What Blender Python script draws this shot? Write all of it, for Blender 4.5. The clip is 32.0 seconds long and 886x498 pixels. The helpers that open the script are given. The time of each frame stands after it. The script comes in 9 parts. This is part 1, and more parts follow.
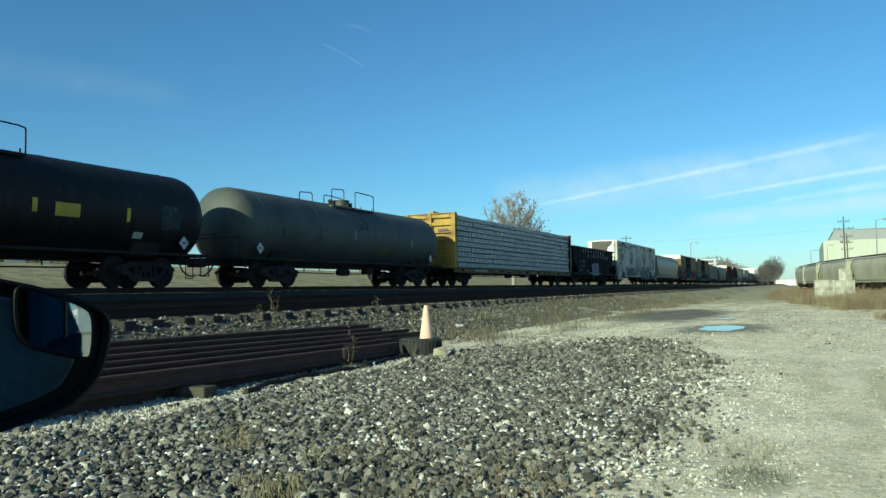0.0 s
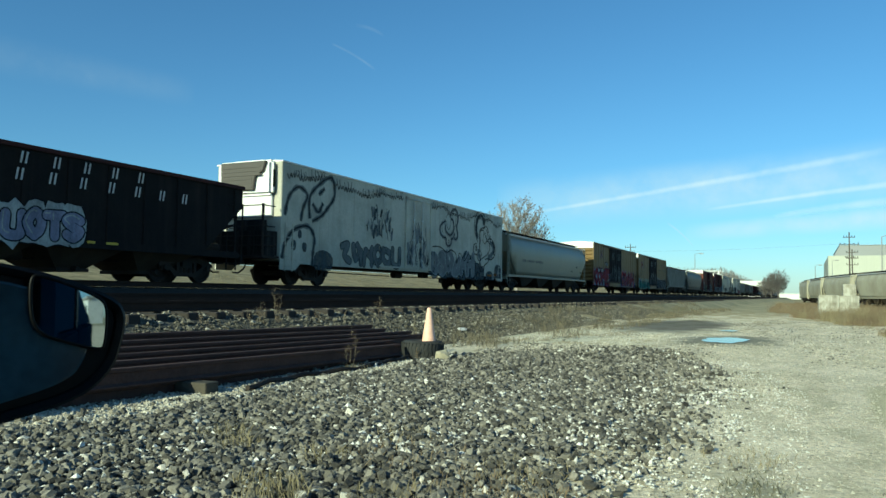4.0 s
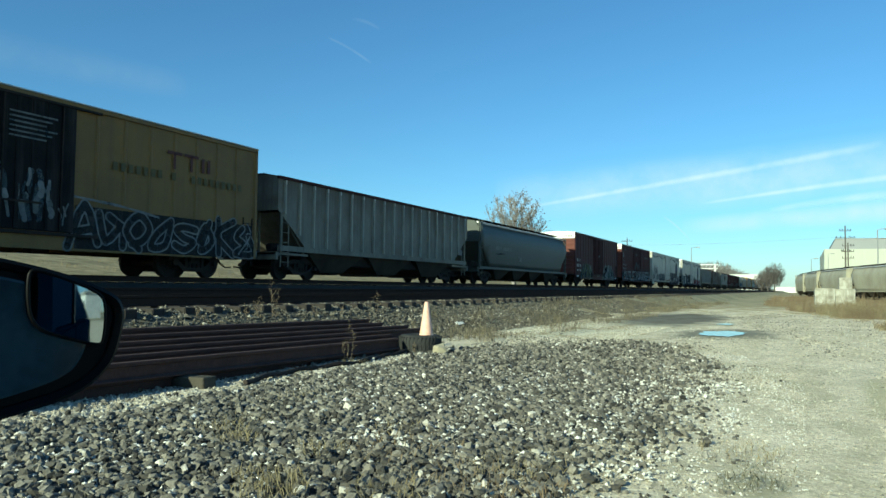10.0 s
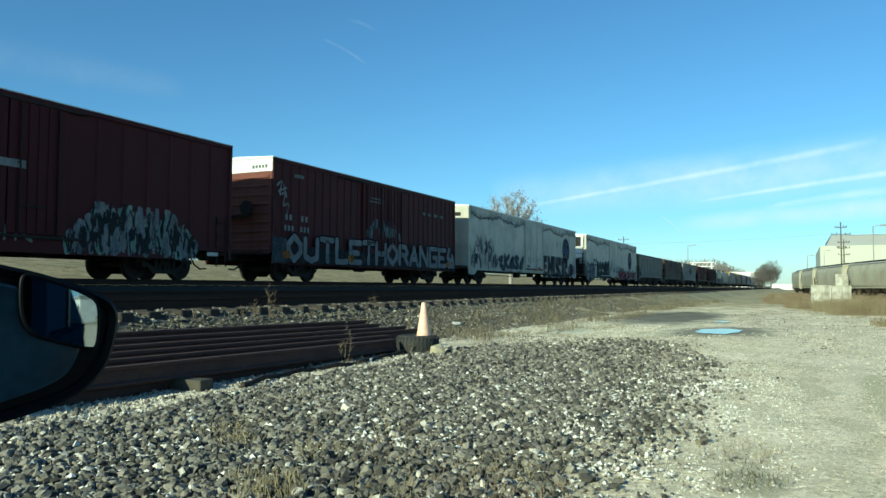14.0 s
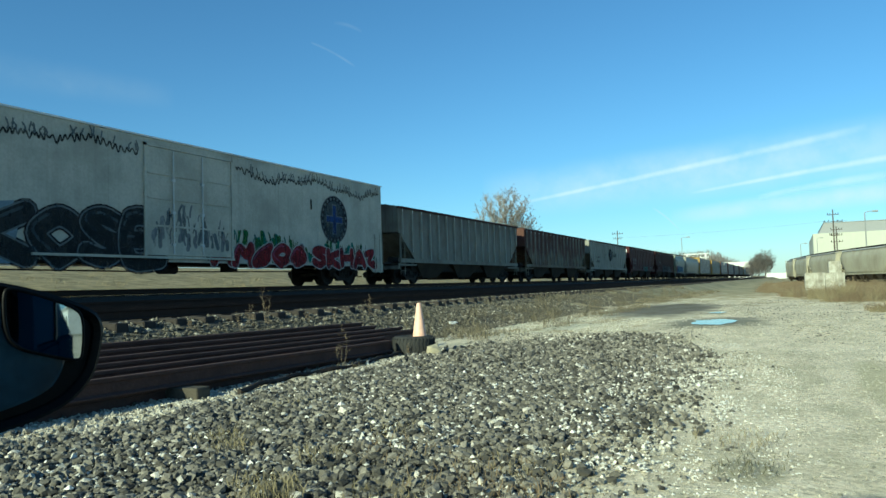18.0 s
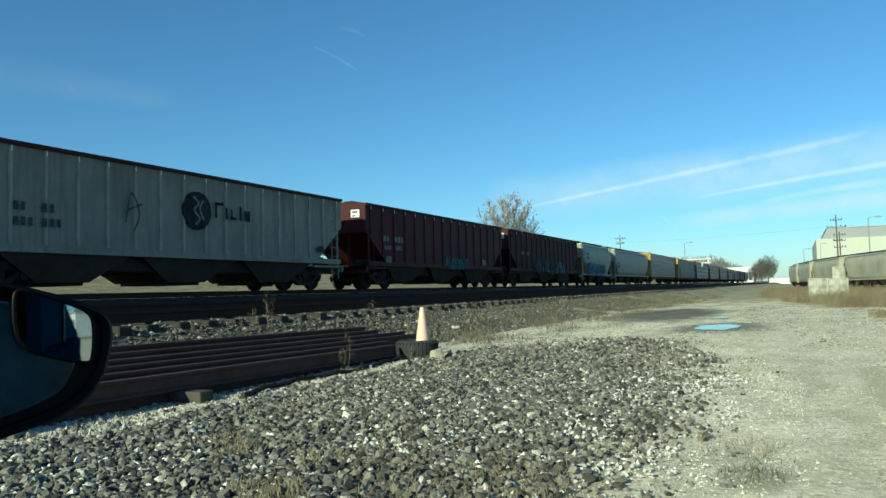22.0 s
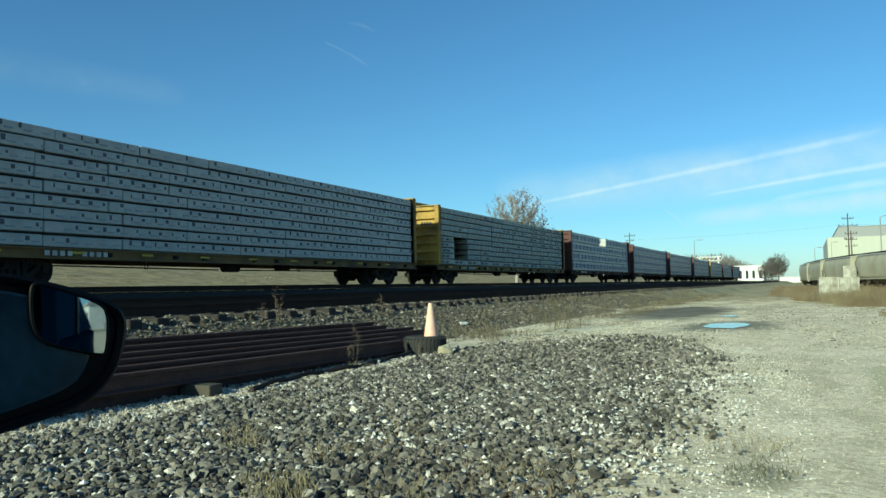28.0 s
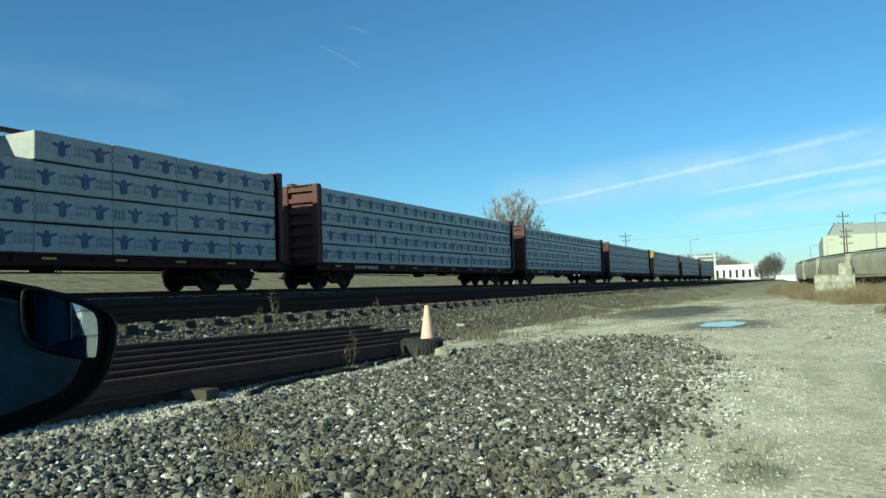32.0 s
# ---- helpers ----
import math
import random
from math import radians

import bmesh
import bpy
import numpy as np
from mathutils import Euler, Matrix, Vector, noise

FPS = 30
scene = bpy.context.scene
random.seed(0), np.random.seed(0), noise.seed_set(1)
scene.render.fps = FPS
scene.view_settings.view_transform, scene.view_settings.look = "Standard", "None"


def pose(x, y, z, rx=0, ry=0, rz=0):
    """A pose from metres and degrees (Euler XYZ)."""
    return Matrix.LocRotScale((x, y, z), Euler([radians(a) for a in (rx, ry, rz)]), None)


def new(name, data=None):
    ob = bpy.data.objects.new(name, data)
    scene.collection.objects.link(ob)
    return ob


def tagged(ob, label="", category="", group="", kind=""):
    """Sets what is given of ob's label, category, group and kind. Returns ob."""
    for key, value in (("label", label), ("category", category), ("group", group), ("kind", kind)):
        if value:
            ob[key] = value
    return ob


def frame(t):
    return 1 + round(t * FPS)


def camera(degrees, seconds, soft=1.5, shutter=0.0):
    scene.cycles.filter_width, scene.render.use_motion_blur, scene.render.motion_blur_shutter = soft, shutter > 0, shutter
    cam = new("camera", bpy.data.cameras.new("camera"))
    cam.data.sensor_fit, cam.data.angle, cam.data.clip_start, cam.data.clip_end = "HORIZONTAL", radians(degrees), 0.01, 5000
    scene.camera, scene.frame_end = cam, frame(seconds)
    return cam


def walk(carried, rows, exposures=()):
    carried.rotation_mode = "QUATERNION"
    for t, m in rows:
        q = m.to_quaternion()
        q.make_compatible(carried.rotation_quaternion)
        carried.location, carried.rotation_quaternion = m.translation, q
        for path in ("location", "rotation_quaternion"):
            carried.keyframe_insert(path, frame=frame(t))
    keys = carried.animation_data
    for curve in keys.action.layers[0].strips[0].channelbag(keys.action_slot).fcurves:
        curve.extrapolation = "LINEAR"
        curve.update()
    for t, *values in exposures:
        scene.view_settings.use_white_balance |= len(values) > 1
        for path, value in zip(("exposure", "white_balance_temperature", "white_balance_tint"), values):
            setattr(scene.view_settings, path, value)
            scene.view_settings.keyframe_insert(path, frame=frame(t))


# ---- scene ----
cam = camera(61.66, 32.0, soft=1.5)


def aim(x, y, z, yaw, pitch, roll):
    """A hand-held pose: yaw to the left of the tracks, pitch up, lean to the left."""
    return pose(x, y, z, 90 + pitch, 0, yaw) @ pose(0, 0, 0, 0, 0, roll)


PATH = [
    (0, 0.023, -0.003, 1.053, 25.81, 3.10, -0.97),
    (0.5, 0.011, 0.003, 1.051, 25.64, 3.21, -1.29),
    (1, 0.009, -0.000, 1.051, 25.60, 3.31, -1.01),
    (1.5, 0.004, 0.001, 1.050, 25.68, 3.39, -0.77),
    (2, -0.023, 0.009, 1.048, 25.83, 3.44, 0.55),
    (2.5, -0.002, -0.005, 1.050, 26.04, 3.43, 0.51),
    (3, -0.007, -0.001, 1.050, 26.14, 3.47, 0.87),
    (3.5, -0.001, -0.006, 1.050, 26.19, 3.48, 0.98),
    (5.5, 0.005, -0.003, 1.051, 25.70, 2.64, -0.17),
    (6, -0.020, 0.008, 1.048, 25.59, 2.79, 0.29),
    (6.5, -0.010, 0.007, 1.050, 25.59, 2.79, 0.44),
    (7, 0.007, -0.007, 1.051, 25.55, 2.86, 0.32),
    (7.5, 0.000, -0.002, 1.050, 25.50, 2.84, 0.40),
    (8, -0.013, 0.002, 1.048, 25.50, 2.82, 0.60),
    (8.5, -0.034, 0.005, 1.046, 25.65, 2.87, 1.64),
    (9, -0.022, -0.000, 1.048, 25.82, 2.87, 1.75),
    (9.5, -0.001, -0.007, 1.050, 25.91, 2.89, 0.92),
    (10, -0.009, -0.000, 1.050, 25.86, 2.90, 0.68),
    (10.5, -0.013, 0.002, 1.049, 25.79, 2.89, 0.61),
    (11, -0.005, -0.004, 1.050, 25.75, 2.85, 0.69),
    (11.5, -0.007, -0.003, 1.048, 25.70, 2.87, 0.57),
    (12, -0.003, -0.004, 1.049, 25.69, 2.88, 0.50),
    (12.5, -0.005, -0.002, 1.050, 25.66, 2.85, 0.32),
    (13, -0.008, 0.002, 1.049, 25.66, 2.89, 0.35),
    (13.5, -0.007, 0.002, 1.050, 25.64, 2.90, 0.17),
    (14, -0.005, 0.002, 1.051, 25.61, 2.92, 0.15),
    (14.5, -0.016, 0.011, 1.049, 25.53, 2.89, 0.16),
    (16.5, 0.015, -0.003, 1.051, 25.48, 2.86, -0.70),
    (17, 0.013, 0.002, 1.050, 25.40, 2.94, -1.01),
    (17.5, 0.016, 0.003, 1.052, 25.30, 2.90, -1.50),
    (18, 0.018, 0.002, 1.051, 25.19, 2.90, -1.72),
    (18.5, 0.004, 0.007, 1.050, 25.05, 2.96, -1.63),
    (19, 0.007, 0.004, 1.050, 25.05, 2.98, -1.44),
    (19.5, -0.001, 0.009, 1.051, 25.12, 3.02, -1.22),
    (20, 0.007, 0.007, 1.051, 25.19, 2.99, -1.44),
    (20.5, 0.005, 0.005, 1.050, 25.22, 3.01, -1.77),
    (21, -0.004, 0.008, 1.050, 25.27, 3.10, -1.66),
    (21.5, -0.002, 0.007, 1.050, 25.31, 3.23, -1.59),
    (22, -0.002, 0.006, 1.049, 25.37, 3.25, -1.57),
    (22.5, 0.002, 0.001, 1.050, 25.39, 3.30, -1.51),
    (23, 0.002, 0.001, 1.050, 25.49, 3.26, -1.42),
    (23.5, -0.007, 0.006, 1.050, 25.59, 3.19, -1.05),
    (24, -0.001, -0.001, 1.050, 25.67, 3.12, -0.93),
    (24.5, -0.012, 0.006, 1.049, 25.76, 3.09, -0.82),
    (25, 0.005, -0.006, 1.050, 25.88, 3.03, -0.93),
    (25.5, 0.016, -0.007, 1.050, 25.92, 3.03, -1.18),
    (27.5, -0.005, -0.000, 1.049, 25.97, 3.03, -0.99),
    (28, 0.008, -0.009, 1.050, 26.06, 2.95, -1.11),
    (28.5, 0.011, -0.011, 1.050, 26.11, 2.92, -1.07),
    (29, 0.005, -0.005, 1.051, 26.09, 2.91, -1.06),
    (29.5, 0.010, -0.007, 1.051, 26.07, 2.95, -1.14),
    (30, 0.013, -0.007, 1.050, 26.02, 3.01, -1.53),
    (30.5, -0.001, 0.002, 1.049, 25.95, 3.06, -1.33),
    (31, 0.010, -0.006, 1.051, 25.88, 3.06, -1.36),
    (31.5, 0.009, -0.004, 1.051, 25.83, 3.04, -1.35),
    (32, 0.025, -0.014, 1.048, 25.79, 3.11, -1.75),
]
walk(cam, [(t, aim(*row)) for t, *row in PATH], [(0, 0.57, 5600, -18), (4, 0.57, 5600, -18), (8, 0.62, 5600, -18), (11, 0.71, 5600, -18), (16, 0.71, 5600, -18), (20, 0.61, 5600, -18), (25, 0.56, 5600, -18), (32, 0.55, 5600, -18)])

# ---- sky and sun ----
SUN_TURN, SUN_HEIGHT = 15.0, 21.0   # degrees: left of the tracks' way, behind; above the horizon
world = bpy.data.worlds.new("sky")
scene.world = world
world.use_nodes = True
_n, _l = world.node_tree.nodes, world.node_tree.links
_n.clear()
_sky = _n.new("ShaderNodeTexSky")
_sky.sky_type, _sky.sun_disc = "NISHITA", False
_sky.sun_elevation, _sky.sun_rotation = radians(SUN_HEIGHT), radians(180 + SUN_TURN)
_sky.altitude, _sky.air_density, _sky.dust_density, _sky.ozone_density = 100, 1.0, 0.35, 5.5
_bg, _out = _n.new("ShaderNodeBackground"), _n.new("ShaderNodeOutputWorld")
_bg.inputs["Strength"].default_value = 0.087
_l.new(_sky.outputs[0], _bg.inputs[0])
_l.new(_bg.outputs[0], _out.inputs[0])
_d = bpy.data.lights.new("sun", "SUN")
_d.energy, _d.angle, _d.color = 4.8, radians(0.6), (1.0, 0.86, 0.62)
_way = Vector((math.sin(radians(SUN_TURN)), math.cos(radians(SUN_TURN)), -math.tan(radians(SUN_HEIGHT))))
_s = new("sun", _d)
_s.matrix_world = Matrix.Translation((-30, -80, 60)) @ _way.to_track_quat("-Z", "Y").to_matrix().to_4x4()

# ---- building helpers ----
def part(name, bm, material, parent=None, label="", smooth=False, kind=""):
    """Links a bmesh as one mesh object, under a thing or a part."""
    me = bpy.data.meshes.new(name)
    bm.to_mesh(me)
    bm.free()
    me.materials.append(material)
    if smooth:
        me.polygons.foreach_set("use_smooth", [True] * len(me.polygons))
    ob = new(name, me)
    if parent:
        ob.parent = parent
    if label:
        ob["label"] = label
    if kind:
        ob["kind"] = kind
    return ob


def shared(name, me, parent, m, label=""):
    """An object of its own on a mesh that alike pieces share."""
    ob = new(name, me)
    ob.parent = parent
    ob.matrix_basis = m
    if label:
        ob["label"] = label
    return ob


def box(bm, x0, x1, y0, y1, z0, z1):
    v = [bm.verts.new(p) for p in ((x0, y0, z0), (x1, y0, z0), (x1, y1, z0), (x0, y1, z0), (x0, y0, z1), (x1, y0, z1), (x1, y1, z1), (x0, y1, z1))]
    for f in ((3, 2, 1, 0), (4, 5, 6, 7), (0, 1, 5, 4), (1, 2, 6, 5), (2, 3, 7, 6), (3, 0, 4, 7)):
        bm.faces.new([v[i] for i in f])
    return bm


def loft(bm, rings, caps=True, closed=True):
    """Joins rings of equally many points."""
    vs = [[bm.verts.new(p) for p in ring] for ring in rings]
    n = len(rings[0])
    for a, b in zip(vs, vs[1:]):
        for i in range(n if closed else n - 1):
            j = (i + 1) % n
            bm.faces.new((a[i], a[j], b[j], b[i]))
    if caps:
        bm.faces.new(vs[0][::-1])
        bm.faces.new(vs[-1])
    return bm


def prism(bm, outline, y0, y1):
    """An outline in x and z, drawn along y."""
    return loft(bm, [[(x, y0, z) for x, z in outline], [(x, y1, z) for x, z in outline]])


def slab(bm, outline, x0, x1):
    """An outline in y and z, given a thickness in x."""
    return loft(bm, [[(x0, y, z) for y, z in outline], [(x1, y, z) for y, z in outline]])


def rod(bm, a, b, r, n=6, r2=None):
    a, b = Vector(a), Vector(b)
    m = (b - a).to_track_quat("Z", "Y").to_matrix()
    r2 = r if r2 is None else r2
    ring = [Vector((math.cos(2 * math.pi * i / n), math.sin(2 * math.pi * i / n), 0)) for i in range(n)]
    return loft(bm, [[a + m @ (p * r) for p in ring], [b + m @ (p * r2) for p in ring]])


def pipe(bm, points, r, n=6):
    for a, b in zip(points, points[1:]):
        rod(bm, a, b, r, n)
    return bm


def tidy(bm):
    bmesh.ops.recalc_face_normals(bm, faces=bm.faces)
    return bm


def bevelled(bm, width, segments=1):
    bmesh.ops.recalc_face_normals(bm, faces=bm.faces)
    bmesh.ops.bevel(bm, geom=[e for e in bm.edges if len(e.link_faces) == 2 and e.calc_face_angle(0) > 0.5], offset=width, segments=segments, affect="EDGES")
    return bm


# ---- materials ----
def nodes_of(name):
    m = bpy.data.materials.new(name)
    m.use_nodes = True
    t = m.node_tree
    return m, t, t.nodes["Principled BSDF"]


def _add(t, kind, **values):
    n = t.nodes.new(kind)
    for k, v in values.items():
        n.inputs[k].default_value = v
    return n


def _mix(t, fac, a, b):
    n = t.nodes.new("ShaderNodeMix")
    n.data_type = "RGBA"
    for slot, v in ((0, fac), (6, a), (7, b)):
        if isinstance(v, (int, float)):
            n.inputs[slot].default_value = v
        elif isinstance(v, tuple):
            n.inputs[slot].default_value = (*v[:3], 1)
        else:
            t.links.new(v, n.inputs[slot])
    return n.outputs[2]


def _noise(t, scale, stretch=(1, 1, 1), detail=4.0, rough=0.6, shift=0.0):
    co = t.nodes.new("ShaderNodeTexCoord")
    mp = t.nodes.new("ShaderNodeMapping")
    mp.inputs["Scale"].default_value = stretch
    mp.inputs["Location"].default_value = (shift, shift * 1.7, shift * 0.6)
    t.links.new(co.outputs["Object"], mp.inputs[0])
    n = _add(t, "ShaderNodeTexNoise", Scale=scale, Detail=detail, Roughness=rough)
    t.links.new(mp.outputs[0], n.inputs["Vector"])
    return n.outputs["Fac"]


def _ramp(t, fac, lo, hi):
    n = t.nodes.new("ShaderNodeMapRange")
    n.inputs["From Min"].default_value, n.inputs["From Max"].default_value = lo, hi
    t.links.new(fac, n.inputs["Value"])
    return n.outputs[0]


def surface(name, colour, rough=0.6, metal=0.0, worn=None, amount=0.5, scale=1.2, grain=30.0, bump=0.15, streak=0.0, streak_colour=(0.06, 0.04, 0.03), shift=0.0, specular=0.4):
    """A weathered surface: stains at one scale, grain at a finer one, streaks that run down."""
    m, t, p = nodes_of(name)
    worn = worn or tuple(c * 0.55 for c in colour)
    big = _ramp(t, _noise(t, scale, shift=shift), 0.42, 0.68)
    fine = _noise(t, grain, detail=3.0, shift=shift)
    scaled = t.nodes.new("ShaderNodeMath")
    scaled.operation = "MULTIPLY"
    scaled.inputs[1].default_value = amount
    t.links.new(big, scaled.inputs[0])
    col = _mix(t, scaled.outputs[0], colour, worn)
    col = _mix(t, _ramp(t, fine, 0.2, 1.4), col, tuple(c * 0.5 for c in colour))
    if streak:
        run = _ramp(t, _noise(t, 3.0, (1, 1, 0.05), 5.0, 0.7, shift + 3), 0.5, 0.78)
        sc = t.nodes.new("ShaderNodeMath")
        sc.operation = "MULTIPLY"
        sc.inputs[1].default_value = streak
        t.links.new(run, sc.inputs[0])
        col = _mix(t, sc.outputs[0], col, streak_colour)
    t.links.new(col, p.inputs["Base Color"])
    rr = t.nodes.new("ShaderNodeMapRange")
    rr.inputs["To Min"].default_value, rr.inputs["To Max"].default_value = max(0.05, rough - 0.12), min(1, rough + 0.15)
    t.links.new(fine, rr.inputs["Value"])
    t.links.new(rr.outputs[0], p.inputs["Roughness"])
    p.inputs["Metallic"].default_value = metal
    p.inputs["Specular IOR Level"].default_value = specular
    if bump:
        b = _add(t, "ShaderNodeBump", Strength=bump, Distance=0.02)
        t.links.new(fine, b.inputs["Height"])
        t.links.new(b.outputs[0], p.inputs["Normal"])
    return m


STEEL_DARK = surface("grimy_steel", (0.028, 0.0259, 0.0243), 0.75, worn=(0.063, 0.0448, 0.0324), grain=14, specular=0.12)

# ---- ground ----
def _math(t, op, a, b=0.0):
    n = t.nodes.new("ShaderNodeMath")
    n.operation = op
    for slot, v in ((0, a), (1, b)):
        if isinstance(v, (int, float)):
            n.inputs[slot].default_value = v
        else:
            t.links.new(v, n.inputs[slot])
    return n.outputs[0]


def ground_material():
    """Pale limestone road, dark gravel beside it, ballast under the tracks, dry grass beyond."""
    m, t, p = nodes_of("yard_ground")
    co = t.nodes.new("ShaderNodeTexCoord")
    sep = t.nodes.new("ShaderNodeSeparateXYZ")
    t.links.new(co.outputs["Object"], sep.inputs[0])
    x, y = sep.outputs[0], sep.outputs[1]
    wob = _math(t, "MULTIPLY", _math(t, "SUBTRACT", _noise(t, 1.1, detail=6), 0.5), 3.0)
    fine = _noise(t, 26, detail=5, rough=0.7)
    mid = _noise(t, 5, detail=5)
    slow = _noise(t, 0.35, detail=4)
    ruts = _noise(t, 1.3, (1, 0.12, 1), 5)
    chips = []
    for scale in (24.0, 55.0):
        cell = _add(t, "ShaderNodeTexVoronoi", Scale=scale)
        t.links.new(co.outputs["Object"], cell.inputs["Vector"])
        parts = t.nodes.new("ShaderNodeSeparateColor")
        t.links.new(cell.outputs["Color"], parts.inputs[0])
        chips.append(parts.outputs[0])
    mosaic = _math(t, "ADD", _math(t, "MULTIPLY", chips[0], 0.6), _math(t, "MULTIPLY", chips[1], 0.4))
    road = _mix(t, _ramp(t, fine, 0.35, 0.7), (0.9, 0.78, 0.57), (0.69, 0.595, 0.42))
    road = _mix(t, _math(t, "MULTIPLY", _ramp(t, mosaic, 0.5, 0.95), 0.75), road, (0.9, 0.84, 0.68))
    road = _mix(t, _math(t, "MULTIPLY", _ramp(t, mosaic, 0.42, 0.12), 0.6), road, (0.23, 0.21, 0.155))
    road = _mix(t, _math(t, "MULTIPLY", _ramp(t, ruts, 0.5, 0.7), 0.5), road, (0.42, 0.365, 0.24))
    slant = _math(t, "ADD", _math(t, "ADD", x, _math(t, "MULTIPLY", y, 0.42)), _math(t, "MULTIPLY", wob, 0.12))
    for at in (3.15, 3.75):
        gap = _math(t, "MULTIPLY", _math(t, "SUBTRACT", slant, at), 1 / 0.16)
        band = _ramp(t, _math(t, "MULTIPLY", gap, gap), 1.6, 0.2)
        broken = _math(t, "MULTIPLY", _ramp(t, _noise(t, 1.6, detail=6, rough=0.7, shift=13), 0.42, 0.6), _ramp(t, y, 5.2, 6.2))
        road = _mix(t, _math(t, "MULTIPLY", _math(t, "MULTIPLY", band, broken), 0.75), road, (0.37, 0.34, 0.215))
    road = _mix(t, _math(t, "MULTIPLY", _ramp(t, slow, 0.45, 0.65), 0.4), road, (0.46, 0.4, 0.27))
    speck = _noise(t, 70, detail=3, rough=0.8)
    road = _mix(t, _math(t, "MULTIPLY", _ramp(t, speck, 0.5, 0.66), 0.5), road, (0.27, 0.25, 0.18))
    road = _mix(t, _math(t, "MULTIPLY", _ramp(t, _noise(t, 2.6, (1, 0.5, 1), 6, 0.72, 5), 0.45, 0.62), 0.55), road, (0.38, 0.345, 0.225))
    gravel = _mix(t, _ramp(t, mid, 0.35, 0.7), (0.034, 0.036, 0.034), (0.085, 0.086, 0.076))
    edge = _math(t, "ADD", _math(t, "MULTIPLY", _math(t, "MAXIMUM", _math(t, "SUBTRACT", y, 9.0), 0.0), -0.22), -1.05)
    side_ = _math(t, "SUBTRACT", edge, _math(t, "ADD", x, wob))
    g = _ramp(t, side_, 0.25, 1.3)
    near = _ramp(t, _math(t, "ADD", _math(t, "ADD", y, wob), _math(t, "MULTIPLY", _ramp(t, x, -4.2, -5.2), 3.0)), 14.8, 11.2)
    bare = _math(t, "MULTIPLY", _math(t, "MULTIPLY", _ramp(t, _math(t, "ADD", x, _math(t, "MULTIPLY", wob, 0.25)), -4.85, -5.1), _ramp(t, x, -6.2, -5.9)), _ramp(t, y, 10.6, 9.8))
    g = _math(t, "MULTIPLY", g, _math(t, "SUBTRACT", 1.0, bare))
    col = _mix(t, _math(t, "MULTIPLY", g, near), road, gravel)
    patch = _noise(t, 0.9, (1, 0.45, 1), 6, 0.7)
    olive = _mix(t, _ramp(t, mid, 0.3, 0.7), (0.42, 0.35, 0.2), (0.27, 0.22, 0.125))
    verge = _mix(t, _ramp(t, patch, 0.46, 0.6), (0.66, 0.62, 0.46), olive)
    beyond = _ramp(t, _math(t, "ADD", y, wob), 13.2, 15.5)
    col = _mix(t, _math(t, "MULTIPLY", _ramp(t, _math(t, "ADD", x, wob), -1.5, -5.0), beyond), col, verge)
    wild = _ramp(t, _math(t, "ADD", _math(t, "ADD", patch, _math(t, "MULTIPLY", y, 0.008)), _math(t, "MULTIPLY", x, -0.012)), 0.74, 0.98)
    col = _mix(t, _math(t, "MULTIPLY", wild, beyond), col, olive)
    ballast = _mix(t, _ramp(t, fine, 0.35, 0.65), (0.13, 0.12, 0.095), (0.05, 0.046, 0.038))
    thick = _ramp(t, _math(t, "ADD", y, _math(t, "MULTIPLY", wob, 3.0)), 27, 17)
    col = _mix(t, _math(t, "MULTIPLY", thick, _ramp(t, _math(t, "ADD", x, _math(t, "MULTIPLY", wob, 0.2)), -6.7, -7.0)), col, ballast)
    col = _mix(t, _math(t, "MULTIPLY", _math(t, "MULTIPLY", _ramp(t, _math(t, "ADD", x, _math(t, "MULTIPLY", wob, 0.6)), -5.6, -7.0), _ramp(t, _math(t, "ADD", y, wob), 17, 26)), 0.85), col, olive)
    slope_far = _ramp(t, _math(t, "ADD", y, _math(t, "MULTIPLY", wob, 3.0)), 30, 46)
    bed = _mix(t, _ramp(t, fine, 0.35, 0.65), (0.066, 0.058, 0.047), (0.03, 0.027, 0.023))
    col = _mix(t, _ramp(t, x, -8.5, -8.8), col, bed)
    grass = _mix(t, _ramp(t, _noise(t, 1.1, detail=6, rough=0.7, shift=8), 0.35, 0.65), (0.33, 0.28, 0.165), (0.13, 0.115, 0.066))
    col = _mix(t, _ramp(t, x, -21.8, -22.4), col, grass)
    field = _mix(t, _ramp(t, slow, 0.4, 0.6), (0.36, 0.32, 0.2), (0.24, 0.22, 0.13))
    far = _ramp(t, _math(t, "ADD", _math(t, "ADD", y, _math(t, "MULTIPLY", x, 1.2)), _math(t, "MULTIPLY", wob, 3.0)), 42, 60)
    col = _mix(t, _math(t, "MULTIPLY", _math(t, "MAXIMUM", far, _math(t, "MULTIPLY", slope_far, _ramp(t, x, -6.4, -7.2))), _ramp(t, x, -8.7, -8.4)), col, field)
    for cx, cy, rx, ry, c in ((-4.2, 28.0, 1.9, 5.8, (0.085, 0.08, 0.068)), (-1.7, 19.1, 1.2, 2.6, (0.17, 0.165, 0.125)), (0.75, 8.2, 0.2, 2.0, (0.46, 0.42, 0.27)), (-0.27, 4.4, 0.2, 0.3, (0.36, 0.33, 0.22)), (1.9, 9.5, 0.4, 3.5, (0.43, 0.4, 0.265)), (1.62, 6.9, 0.22, 1.9, (0.33, 0.305, 0.19)), (2.3, 8.4, 0.3, 2.4, (0.36, 0.33, 0.205))):
        dx = _math(t, "MULTIPLY", _math(t, "SUBTRACT", x, cx), 1 / rx)
        dy = _math(t, "MULTIPLY", _math(t, "SUBTRACT", y, cy), 1 / ry)
